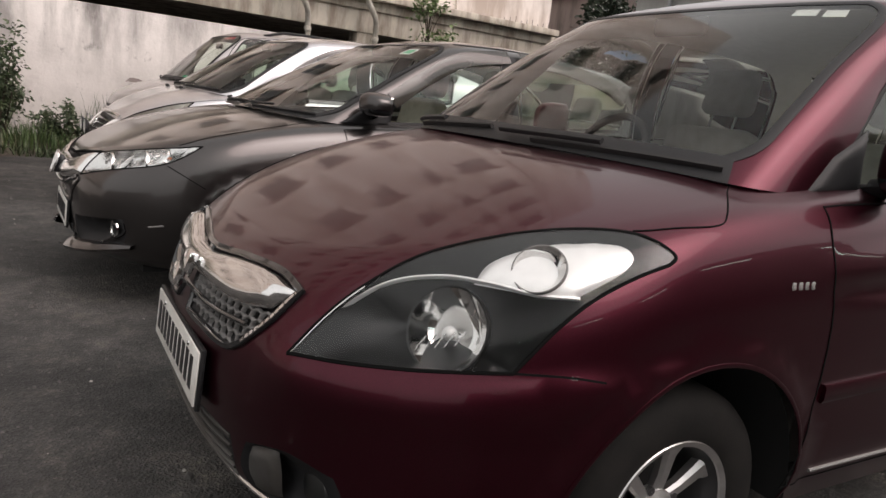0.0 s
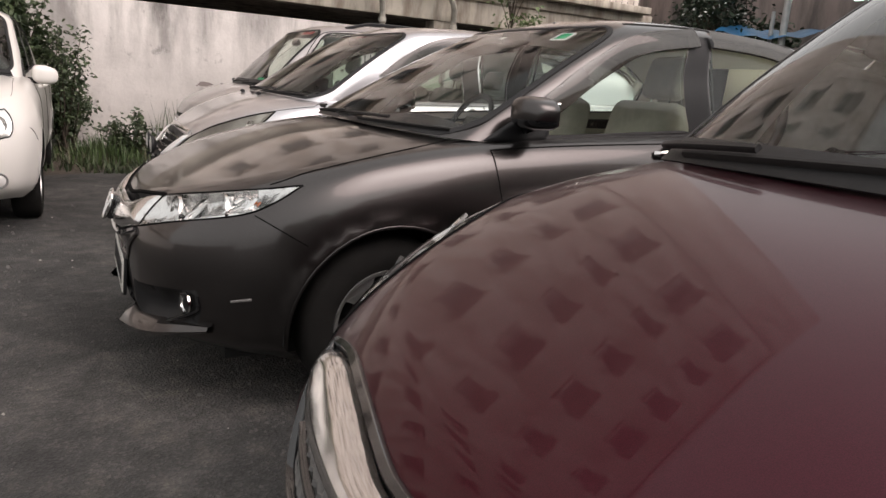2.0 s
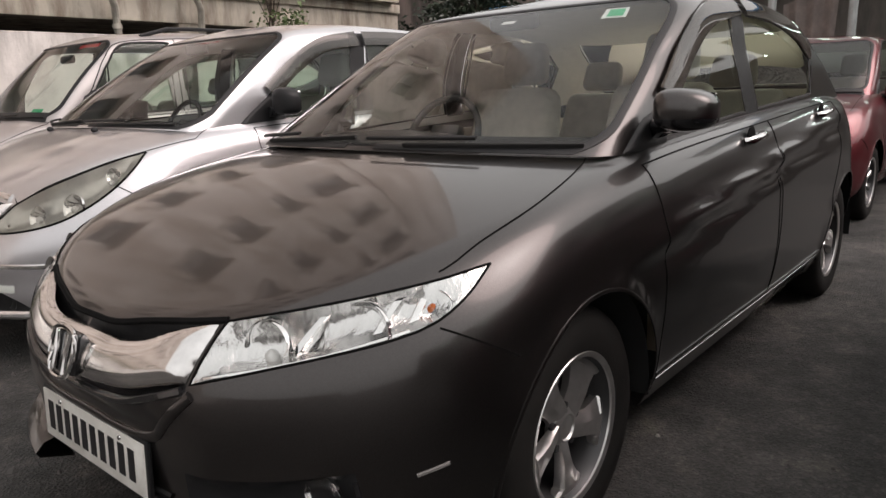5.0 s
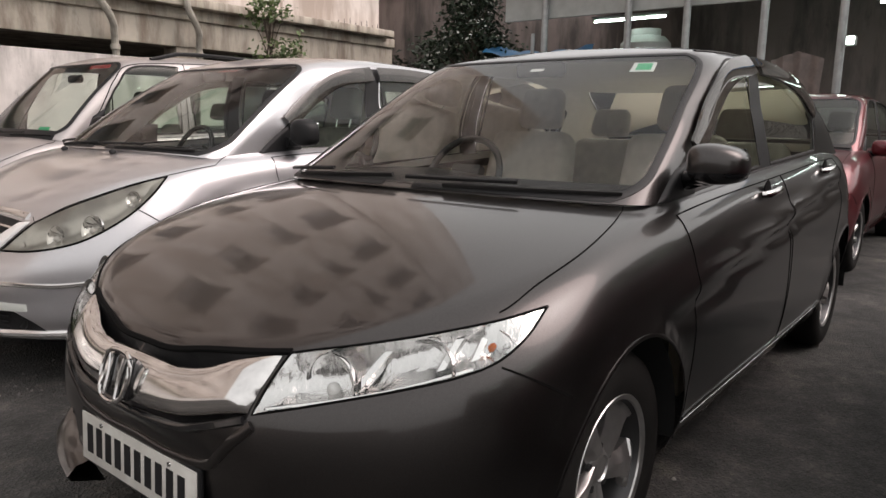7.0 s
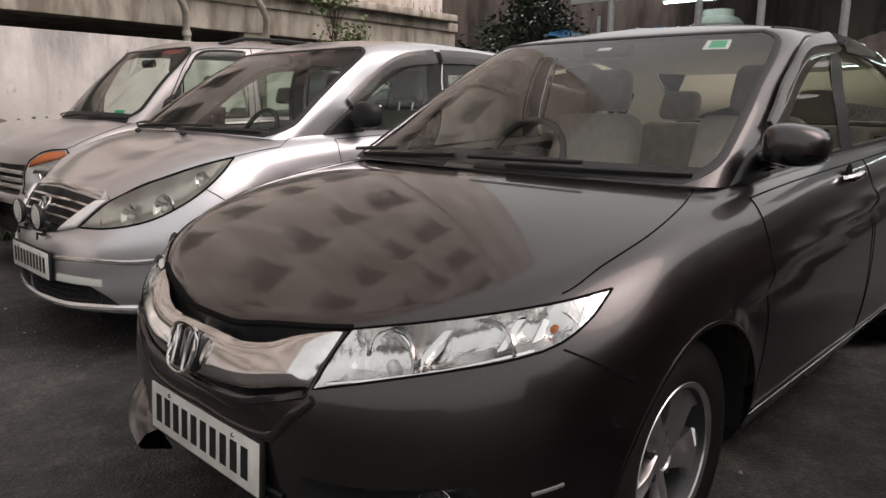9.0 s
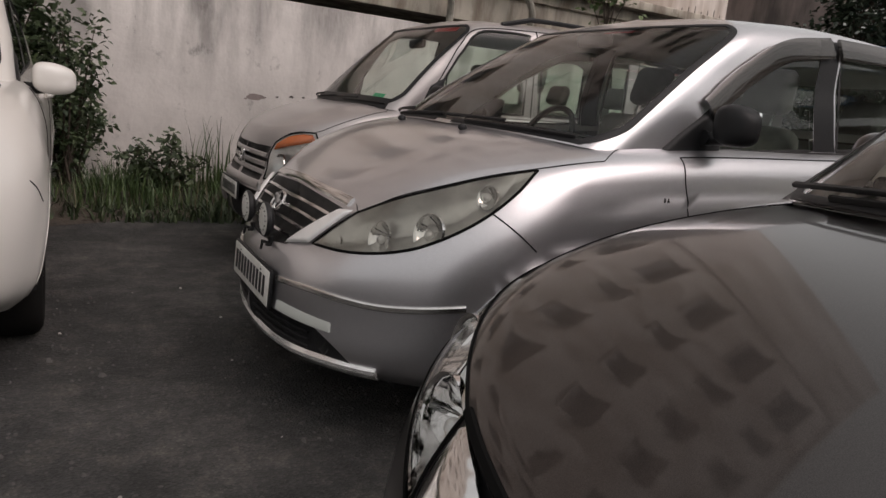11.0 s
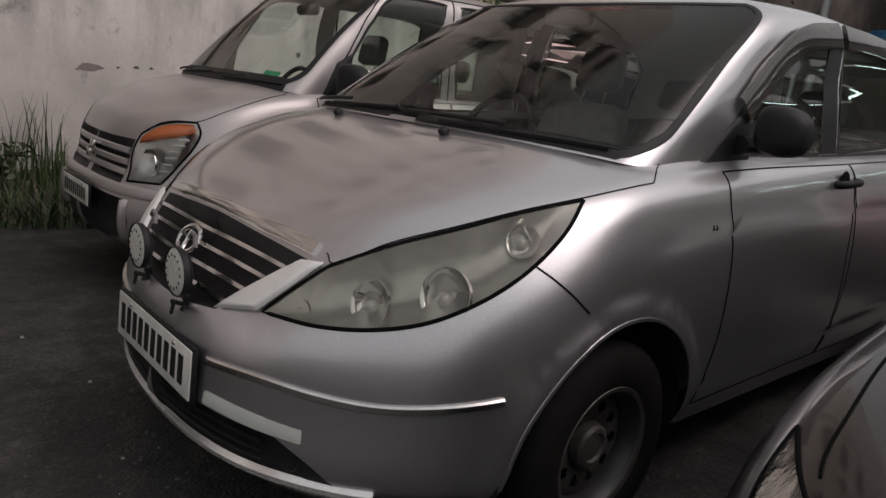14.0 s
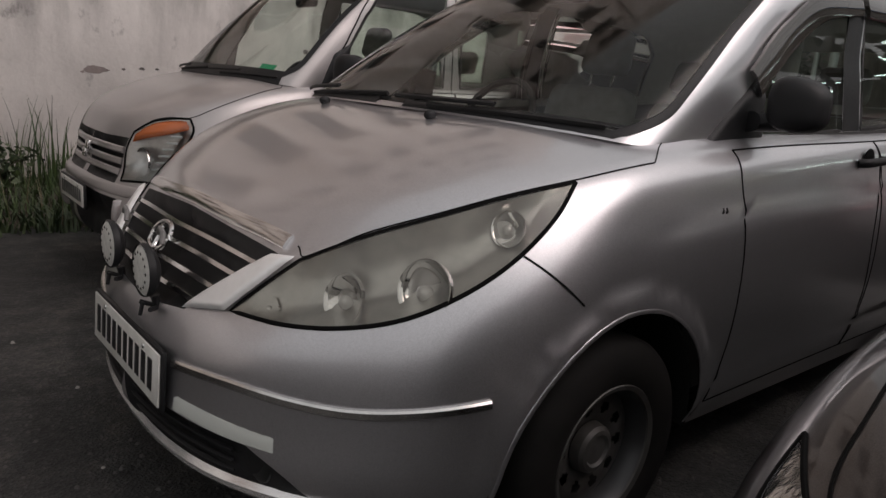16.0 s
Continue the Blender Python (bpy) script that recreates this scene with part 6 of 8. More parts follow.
# ---- maroon compact sedan
def dress_maroon(c):
    B, root = c["B"], c["root"]
    for g, sd in lamp(c, "headlight", "lamp_black", "clear_lens", .085, .007):
        p = (.325, .705, .708)
        dish(g, inset(c, p, .014, sd), .074, .060, ahead(c, p, sd, .30), M["reflector"], n=9, collar=M["lamp_black"])
        ball(g, "bulb", inset(c, p, .050, sd), .014, M["bulb"])
        strips("reflector_flutes", B, [path(c, [(.285 + .014 * k, .675 + .010 * k, .662 + .004 * k), (.300 + .014 * k, .680 + .010 * k, .690 + .004 * k)], 3) for k in range(5)], .003, .003, M["reflector"], g, side=sd, off=-.024)
        o = loop(c, [[(.388, .675, .786), (.43, .655, .820), (.52, .674, .856), (.61, .724, .877), (.68, .771, .880), (.712, .799, .866)], [(.712, .799, .866), (.66, .812, .838), (.60, .808, .812), (.520, .793, .780)], [(.520, .793, .780), (.455, .742, .780), (.388, .675, .786)]])
        cushion("indicator_bezel", B, o, M["bezel_bright"], g, .010, .02, side=sd, off=-.020)
        q = (.487, .732, .818)
        dish(g, inset(c, q, .001, sd), .048, .030, ahead(c, q, sd, .25), M["reflector"], "indicator_reflector", collar=M["trim_grey"])
        ball(g, "indicator_bulb", inset(c, q, .018, sd), .008, M["amber_dull"])
        strip("bezel_line", B, path(c, [(.145, .50, .615), (.215, .532, .70), (.285, .562, .752), (.352, .625, .782), (.41, .695, .786), (.47, .760, .780), (.535, .800, .782)], 8), .006, .006, M["bezel_bright"], g, side=sd, off=-.013)
        strip("lens_glint", B, path(c, [(.134, .495, .603), (.174, .520, .664), (.246, .543, .735)], 8), .006, .004, M["chrome"], g, side=sd, off=-.002)
    sunk(c, "grille", "black_plastic", .05)
    o = c["holes_st"]["grille"]
    rim_strip("grille_frame", B, o[: len(o) - 1], .016, .010, M["gloss_black"], root)
    bar = loop(c, [[(.096, 0, .684), (.099, .061, .685), (.123, .20, .701), (.148, .33, .707), (.160, .428, .694)], [(.160, .428, .694), (.126, .395, .652)], [(.126, .395, .652), (.088, .29, .635), (.066, .15, .634), (.058, 0, .634)]])
    bar[0, 0] = 0
    bar = np.vstack([bar, [[0, B.near([(.058, 0, .634)])[0][1]]]])
    cushion("grille_bar", B, bar, M["chrome"], root, .026, .03, "wide chrome grille bar")
    for sd in ("left", "right"):
        strip("grille_chrome", B, path(c, [(.082, .362, .580), (.117, .420, .645), (.158, .438, .694)], 8), .010, .010, M["chrome"], root, side=sd)
    for sd in ("left", "right"):
        strips("grille_mesh", B, hexes(B, c["holes_st"]["grille"], B.near([(.07, .2, .630)])[0][1], .019, 2), .006, .010, M["trim_grey"], root, side=sd, off=-.012)
    strips("grille_slat", B, [path(c, [(.05, 0, .597), (.06, .2, .600), (.088, .35, .61)], 8)], .012, .010, M["gloss_black"], root, off=-.004)
    g = new("badge")
    g.parent = root
    g.matrix_local = pose(.028, 0, .640, 0, 20, 0)
    for y, z in ((-.022, .022), (.022, -.022)):
        bm = bmesh.new()
        add_box(bm, -.012, .012, y - .030, y + .030, z - .026, z + .026, .008)
        part("badge_block", bm, M["chrome"], g)
    plate(root, (.018, 0, .458), 4, 10)
    box("plate_holder", .026, .06, -.2, .2, .42, .50, M["black_plastic"], root, bevel=.01)
    sunk(c, "intake", "black_plastic", .04, "intake_back")
    for z in (.28, .305, .33, .355, .377):
        strip("intake_slat", B, path(c, [(.05, 0, z), (.06, .2, z), (.09, .345, z)], 8), .010, .008, M["steel_dark"], root, off=-.006)
    strip("chin_line", B, path(c, [(.075, 0, .258), (.09, .2, .258), (.125, .40, .264), (.17, .53, .272)], 8), .012, .008, M["chrome"], root)
    sunk(c, "fog", "black_plastic", .05, "fog_recess")
    for sd in ("left", "right"):
        cushion("fog_bezel", B, loop(c, [[(.09, .415, .383), (.122, .49, .402)], [(.122, .49, .402), (.130, .495, .35), (.130, .485, .285)], [(.130, .485, .285), (.112, .41, .278)], [(.112, .41, .278), (.093, .40, .33), (.09, .415, .383)]]), M["steel_dark"], root, .012, .015, side=sd, off=-.012)
        bm = bmesh.new()
        add_lathe(bm, [(.045, -.01), (.042, .004), (.03, .010), (.001, .012)], 24, "z")
        f = part("fog_lens", bm, M["lamp_black"], root)
        f.matrix_local = Matrix.Translation(inset(c, (.16, .57, .35), .02, sd)) @ ahead(c, (.18, .6, .35), sd).to_track_quat("Z", "Y").to_matrix().to_4x4()
        o = B.side(cr([(1.24, .545), (1.6, .553), (2.1, .56), (2.7, .57), (3.0, .575)], 10))
        strip("door_moulding", B, o, .045, .010, M[c["paint"]], root, side=sd)
        strip("sill_line", B, B.side(cr([(1.30, .335), (1.9, .33), (2.6, .325), (3.0, .33)], 10)), .008, .006, M["trim_grey"], root, side=sd)
    badge_bars(c, 1.10, .796, 4, .016, .020, "trim_grey")
    badge_bars(c, 1.36, .548, 5, .010, .018, "trim_grey")
    handle(c, 2.0, .93, "maroon", -3)
    handle(c, 2.9, .96, "maroon", -3)
    sail(c, [(1.20, .0), (1.42, .02), (1.44, .62), (1.30, .34)])
    for sd in ("left", "right"):
        if sd == "left":
            side_mirror(root, (1.44, .87, 1.06), (.080, .095, .085), M["maroon"], sd, (.0, -.12, -.06))
        else:
            # this one is folded in
            side_mirror(root, (1.70, .79, 1.06), (.115, .045, .085), M["maroon"], sd, (-.06, -.05, -.06))
    wipers(c, fat=1.1)
    strip("cowl_panel", B, path(c, [(.93, 0, 1.01), (.95, .2, 1.005), (1.0, .42, .998), (1.04, .58, .988), (1.06, .65, .984)], 8), .06, .006, M["black_plastic"], root)
    screen_mark(c, .52, .60, 1.72, 1.84, "sticker_pale", "left")
    screen_mark(c, .62, .69, 1.70, 1.82, "sticker_pale", "left")


# ---- silver hatchback
def dress_silver(c):
    B, root = c["B"], c["root"]
    for g, sd in lamp(c, "headlight", "bezel_dull", "hazy_lens", .07, .009):
        for p, r in (((.36, .705, .70), .058), ((.255, .585, .66), .050), ((.165, .455, .615), .026), ((.525, .755, .825), .036)):
            dish(g, inset(c, p, .022, sd), r, r * .8, ahead(c, p, sd, .6), M["reflector"])
            ball(g, "bulb", inset(c, p, r * .75, sd), r * .30, M["bulb"])
    sunk(c, "grille", "black_plastic", .05)
    # grille bars, bent in plan
    for k, z in enumerate((.572, .608, .645, .680)):
        v1 = .262 + (z - .555) * 1.02
        p = path(c, [(.08 + (z - .54) * .65, 0, z), (.09 + (z - .54) * .65, v1 * .5, z - .002), (.10 + (z - .54) * .66, v1, z - .006)], 8)
        strip("grille_bar", B, p, .016, .012, M["chrome"], root, off=-.006)
    strip("hood_chrome", B, path(c, [(.210, 0, .746), (.213, .21, .739), (.226, .33, .735), (.237, .412, .728)], 10), .034, .008, M["chrome"], root, "chrome strip along the hood's edge")
    for sd in ("left", "right"):
        o = loop(c, [[(.214, .402, .698), (.238, .458, .702)], [(.238, .458, .702), (.18, .42, .64), (.128, .378, .584)], [(.128, .378, .584), (.088, .250, .558)], [(.088, .250, .558), (.15, .33, .632), (.214, .402, .698)]])
        cushion("grille_wing", B, o, M["bezel_bright"], root, .010, .012, "bright chrome grille wing", side=sd, off=.011, step=.007)
        # auxiliary horn: pale perforated face in a black can
        h = new("auxiliary_horn")
        h.parent = root
        y = -.135 if sd == "left" else .125
        h.matrix_local = pose(.040, y, .618, 0, 0, 1)
        bm = bmesh.new()
        add_lathe(bm, [(.058, -.010), (.060, -.004), (.058, .006), (.044, .018), (.026, .026)], 36, "x")
        part("can", bm, M["black_plastic"], h)
        bm = bmesh.new()
        add_lathe(bm, [(.001, -.013), (.030, -.013), (.048, -.011), (.056, -.006)], 36, "x")
        part("horn_face", bm, M["horn_pale"], h)
        for k in range(14):
            a = 2 * math.pi * k / 14
            bm = bmesh.new()
            add_lathe(bm, [(.004, -.0125), (.001, -.0140)], 8, "x", (0, .040 * math.cos(a), .040 * math.sin(a)))
            part("hole", bm, M["gap"], h)
        bm = bmesh.new()
        add_tube(bm, [(.02, 0, -.06), (.025, 0, -.085), (.055, .0, -.095)], .010, 8)
        add_tube(bm, [(.0, -.03, -.083), (.03, .0, -.088), (.0, .035, -.083)], .006, 6)
        add_tube(bm, [(.0, .02, -.08), (-.005, .022, -.11)], .005, 6)
        part("bracket", bm, M["black_plastic"], h)
        bm = bmesh.new()
        add_tube(bm, [(.03, -.02, .06), (.035, -.01, .083), (.04, .02, .086), (.045, .045, .07)], .006, 8)
        part("cable", bm, M["trim_grey"], h)
        strip("bumper_trim", B, path(c, [(.056, .262, .443), (.102, .437, .456), (.163, .567, .456), (.235, .667, .457), (.320, .744, .467), (.456, .826, .487)], 8), .020, .008, M["chrome_satin"], root, "chrome bumper moulding", side=sd)
        # fog lamp in the intake's corner
        bm = bmesh.new()
        add_lathe(bm, [(.044, -.01), (.042, .005), (.032, .010), (.001, .006)], 24, "z")
        f = part("fog_lens", bm, M["lamp_black"], root)
        f.matrix_local = Matrix.Translation(inset(c, (.145, .50, .302), .022, sd)) @ ahead(c, (.145, .50, .302), sd).to_track_quat("Z", "Y").to_matrix().to_4x4()
    # the maker's sign, as a plain ring with a bar
    g = new("badge")
    g.parent = root
    g.matrix_local = pose(.118, 0, .662, 0, 32, 0)
    bm = bmesh.new()
    ov = [(.052 * math.cos(k * math.pi / 12), .036 * math.sin(k * math.pi / 12)) for k in range(25)]
    add_tube(bm, [(0, y, z) for y, z in ov], .006, 8, False)
    part("badge_ring", bm, M["chrome"], g)
    bm = bmesh.new()
    add_tube(bm, [(0, 0, -.034), (-.003, 0, .022)], .006, 8)
    part("badge_bar", bm, M["chrome"], g)
    plate(root, (.032, 0, .400), 2, 10)
    o = loop(c, [[(.056, .269, .376), (.10, .42, .376), (.152, .544, .374)], [(.152, .544, .374), (.154, .544, .342)], [(.154, .544, .342), (.10, .42, .340), (.058, .268, .340)], [(.058, .268, .340), (.056, .269, .376)]], 5)
    cushion("bumper_sticker", B, o, M["sticker_pale"], root, .0015, .004, "faded pale reflective tape", side="left", off=0)
    sunk(c, "intake", "black_plastic", .04, "intake_back")
    for z in (.268, .29, .312):
        strip("intake_slat", B, path(c, [(.06, 0, z), (.07, .22, z), (.125, .44, z)], 8), .006, .006, M["black_plastic"], root, off=-.014)
    strip("chin_trim", B, path(c, [(.078, 0, .238), (.09, .22, .240), (.138, .455, .246), (.20, .575, .250), (.27, .66, .252)], 8), .040, .018, M["chrome_bright"], root, "bright chrome chin strip")
    for v in (-.262, .262):
        bm = bmesh.new()
        bmesh.ops.create_uvsphere(bm, u_segments=14, v_segments=8, radius=.013)
        for q in bm.verts:
            q.co.x *= 1.4
        n = part("washer_nozzle", bm, M["black_plastic"], root)
        n.matrix_local = pose(.70, v, .990)
    handle(c, 2.04, .945, "black_plastic", -3)
    handle(c, 2.92, .985, "black_plastic", -3)
    badge_bars(c, 1.165, .832, 2, .012, .016, "black_plastic")
    sail(c, [(1.17, .0), (1.50, .02), (1.50, .58), (1.41, .62), (1.28, .30)])
    for sd in ("left", "right"):
        side_mirror(root, (1.43, .848, 1.092), (.070, .068, .070), M["black_plastic"], sd, (-.05, -.10, -.05), under=False)
    wipers(c, 0)
    strip("cowl_panel", B, path(c, [(.85, 0, 1.008), (.87, .2, 1.004), (.93, .42, .998), (1.01, .60, .99), (1.06, .68, .985)], 8), .040, .006, M["black_plastic"], root)
    for k in range(9):
        screen_mark(c, .10 + .024 * k, .117 + .024 * k, 1.80, 1.86, "sticker_red", "left", "screen_letter_bar")
    for sd in ("left", "right"):
        strip("belt_seal", c["G"], np.array([c["G"].col(u, .07) for u in np.linspace(1.30, 2.95, 30)]), .022, .006, M["rubber"], root, side=sd)


# ---- tall hatchback by the wall
def dress_tall(c):
    B, G, root = c["B"], c["G"], c["root"]
    for g, sd in lamp(c, "headlight", "reflector_satin", "clear_lens", .05, .010):
        p = (.13, .50, .63)
        dish(g, inset(c, p, .016, sd), .062, .05, ahead(c, p, sd, .7), M["reflector_fluted"])
        o = loop(c, [[(.136, .425, .742), (.183, .487, .793), (.240, .555, .814), (.293, .63, .824)], [(.293, .63, .824), (.290, .655, .79)], [(.290, .655, .79), (.23, .585, .755), (.17, .49, .725), (.132, .425, .705)], [(.132, .425, .705), (.136, .425, .742)]], 5)
        cushion("indicator", B, o, M["amber"], g, .008, .012, "orange indicator", side=sd, off=-.006)
        strips("lamp_comb", B, [path(c, [(.255 - .012 * k, .655 - .01 * k, .76 - .03 * k), (.225 - .012 * k, .61 - .01 * k, .755 - .03 * k)], 3) for k in range(6)], .010, .006, M["sticker_white"], g, side=sd, off=-.008)
    sunk(c, "grille", "black_plastic", .04)
    for z in (.565, .615, .665):
        strip("grille_bar", B, path(c, [(.06 + (z - .5) * .15, 0, z), (.07 + (z - .5) * .15, .2, z), (.08 + (z - .5) * .2, .385, z)], 8), .030, .012, M["silver_beige"], root, off=-.006)
    g = new("badge")
    g.parent = root
    g.matrix_local = pose(.04, 0, .63, 0, 8, 0)
    for y, z in ((-.018, .02), (.018, -.02)):
        bm = bmesh.new()
        add_box(bm, -.01, .012, y - .026, y + .026, z - .022, z + .022, .007)
        part("badge_block", bm, M["chrome"], g)
    sunk(c, "intake", "black_plastic", .05, "intake_back")
    plate(root, (-.03, 0, .43), 0, 10, (.42, .10))
    strip("bumper_ridge", B, path(c, [(.035, 0, .49), (.045, .3, .49), (.10, .5, .49), (.25, .68, .485), (.36, .725, .48)], 8), .050, .014, M["silver_beige"], root)
    for sd in ("left", "right"):
        cushion("bumper_stay", B, loop(c, [[(.085, .44, .45), (.095, .475, .45)], [(.095, .475, .45), (.10, .47, .30)], [(.10, .47, .30), (.09, .43, .30)], [(.09, .43, .30), (.085, .44, .45)]], 3), M["silver_beige"], root, .03, .02, side=sd)
        rail = np.array([G.col(u, 2.35) for u in np.linspace(1.5, 3.15, 24)])
        X = G.at(rail)
        bm = bmesh.new()
        pts = [(x, (-1 if sd == "left" else 1) * v, z + .045 * min(1, min(k, 23 - k) / 3)) for k, (x, v, z) in enumerate(X)]
        add_tube(bm, pts, .016, 8)
        part("roof_rail", bm, M["black_plastic"], root, "black roof rail")
        side_mirror(root, (.98, .83, 1.08), (.07, .09, .085), M["black_plastic"], sd, (.0, -.14, -.05), under=False)
    handle(c, 1.55, .95, "silver_beige", -2)
    handle(c, 2.4, .97, "silver_beige", -2)
    sail(c, [(.90, .0), (1.05, .02), (1.08, .75), (.98, .55)])
    wipers(c)
    strip("cowl_panel", B, path(c, [(.67, 0, 1.03), (.68, .2, 1.028), (.70, .4, 1.018), (.74, .58, 1.0)], 8), .06, .006, M["black_plastic"], root)
    screen_mark(c, .40, .72, 1.76, 1.90, "sticker_red", "left")
    screen_mark(c, .55, .68, .18, .28, "sticker_green", "left")
    for sd in ("left", "right"):
        for line in ([(.90, .0), (1.05, .75), (1.17, 1.45), (1.27, 1.80), (1.40, 1.90), (1.72, 1.92)], [(1.72, .02), (1.72, 1.92)], [(1.72, 1.92), (2.3, 1.92), (2.55, 1.84), (2.60, 1.2), (2.60, .02)]):
            gap("door_seam", G, np.array([G.col(u, r) for u, r in cr(line, 6)]), root, .007, sd)


# ---- white sedan and the far red one
def dress_plain(c):
    B, root = c["B"], c["root"]
    for g, sd in lamp(c, "headlight", "reflector_satin", "clear_lens", .06, .008):
        for p, r, b in (((.26, .63, .69), .055, "bulb"), ((.155, .50, .645), .035, "amber_dull")):
            dish(g, inset(c, p, .018, sd), r, r * .8, ahead(c, p, sd, .65), M["reflector_fluted"])
            ball(g, "bulb", inset(c, p, r * .7, sd), r * .3, M[b])
    sunk(c, "grille", "black_plastic", .04)
    for z in (.585, .61, .635):
        strip("grille_bar", B, path(c, [(.06, 0, z), (.07, .18, z), (.095, .345, z)], 6), .010, .008, M["chrome"], root, off=-.004)
    for sd in ("left", "right"):
        strip("grille_chrome", B, path(c, [(.075, 0, .665), (.085, .2, .667), (.112, .38, .682), (.17, .465, .722)], 8), .014, .008, M["chrome"], root, side=sd)
    sunk(c, "intake", "black_plastic", .05, "intake_back")
    plate(root, (.0, 0, .50), -3, 10)
    for sd in ("left", "right"):
        p = (.178, .632, .350)
        d = ahead(c, p, sd, .6)
        for nm, prof, mt in (("fog_ring", [(.050, .004), (.046, .010), (.036, .006)], "trim_grey"), ("fog_lens", [(.036, .006), (.025, .010), (.001, .012)], "bulb")):
            bm = bmesh.new()
            add_lathe(bm, prof, 24, "z")
            f = part(nm, bm, M[mt], root)
            f.matrix_local = Matrix.Translation(inset(c, p, -.002, sd)) @ d.to_track_quat("Z", "Y").to_matrix().to_4x4()
        side_mirror(root, (1.36, .875, .995), (.07, .088, .07), M[c["paint"]], sd, (.02, -.11, -.05), under=False)
    handle(c, 2.1, .90, c["paint"], -3)
    handle(c, 3.0, .93, c["paint"], -3)
    sail(c, [(1.28, .0), (1.46, .02), (1.48, .55), (1.36, .3)])
    wipers(c)
    strip("cowl_panel", B, path(c, [(1.03, 0, 1.0), (1.04, .2, .995), (1.08, .4, .985), (1.11, .56, .97)], 8), .05, .006, M["black_plastic"], root)


dress_grey(cars[0])
dress_maroon(cars[1])
dress_silver(cars[2])
dress_tall(cars[3])
dress_plain(cars[4])
dress_plain(cars[5])

# ---------------------------------------------------------------- the place
def stained(name, base, stain, scale, streak, bump, bump_scale, low=None):
    """Weathered plaster: blotches, streaks that run down, fine relief; low: damp dirt of its own shape near the foot."""
    m = bpy.data.materials.new(name)
    m.use_nodes = True
    nt = m.node_tree
    b = nt.nodes["Principled BSDF"]
    b.inputs["Roughness"].default_value = 0.9
    co = nt.nodes.new("ShaderNodeTexCoord")
    def noise_at(sc, stretch, detail=8, rough=.62):
        mp = nt.nodes.new("ShaderNodeMapping")
        mp.inputs["Scale"].default_value = stretch
        nt.links.new(co.outputs["Object"], mp.inputs["Vector"])
        n = nt.nodes.new("ShaderNodeTexNoise")
        n.inputs["Scale"].default_value, n.inputs["Detail"].default_value, n.inputs["Roughness"].default_value = sc, detail, rough
        nt.links.new(mp.outputs[0], n.inputs["Vector"])
        return n.outputs["Fac"]
    def ramp(src, a, z):
        r = nt.nodes.new("ShaderNodeMapRange")
        r.inputs["From Min"].default_value, r.inputs["From Max"].default_value = a, z
        nt.links.new(src, r.inputs["Value"])
        return r.outputs[0]
    def mixc(fac, a, bcol):
        x = nt.nodes.new("ShaderNodeMix")
        x.data_type = "RGBA"
        nt.links.new(fac, x.inputs["Factor"])
        if hasattr(a, "links"):
            nt.links.new(a, x.inputs["A"])
        else:
            x.inputs["A"].default_value = (*a, 1)
        x.inputs["B"].default_value = (*bcol, 1)
        return x.outputs["Result"]
    def times(a, bsrc):
        x = nt.nodes.new("ShaderNodeMath")
        x.operation = "MULTIPLY"
        nt.links.new(a, x.inputs[0])
        nt.links.new(bsrc, x.inputs[1])
        return x.outputs[0]
    c = mixc(ramp(noise_at(scale, (1, 1, 1)), .42, .72), base, tuple(q * .72 for q in base))
    sep = nt.nodes.new("ShaderNodeSeparateXYZ")
    nt.links.new(co.outputs["Object"], sep.inputs[0])
    # dark streaks begin at the top edge and run out downwards at uneven lengths
    runs = ramp(noise_at(streak, (1, 1, .22), 8), .42, .62)
    if low is not None:
        top = nt.nodes.new("ShaderNodeMapRange")
        top.inputs["From Min"].default_value, top.inputs["From Max"].default_value = low[0], low[1]
        wob = nt.nodes.new("ShaderNodeMath")
        wob.operation = "MULTIPLY_ADD"
        nt.links.new(noise_at(1.7, (1, 1, .2)), wob.inputs[0])
        wob.inputs[1].default_value = 1.5
        nt.links.new(sep.outputs["Z"], wob.inputs[2])
        nt.links.new(wob.outputs[0], top.inputs["Value"])
        runs = times(runs, top.outputs[0])
    c = mixc(runs, c, stain)
    c = mixc(ramp(noise_at(scale * 5, (1, 1, .6), 10, .7), .60, .78), c, tuple(q * .8 for q in stain))
    nt.links.new(c, b.inputs["Base Color"])
    bp = nt.nodes.new("ShaderNodeBump")
    bp.inputs["Strength"].default_value, bp.inputs["Distance"].default_value = 1.0, bump
    nt.links.new(noise_at(bump_scale, (1, 1, 1)), bp.inputs["Height"])
    nt.links.new(bp.outputs[0], b.inputs["Normal"])
    M[name] = m
    return m


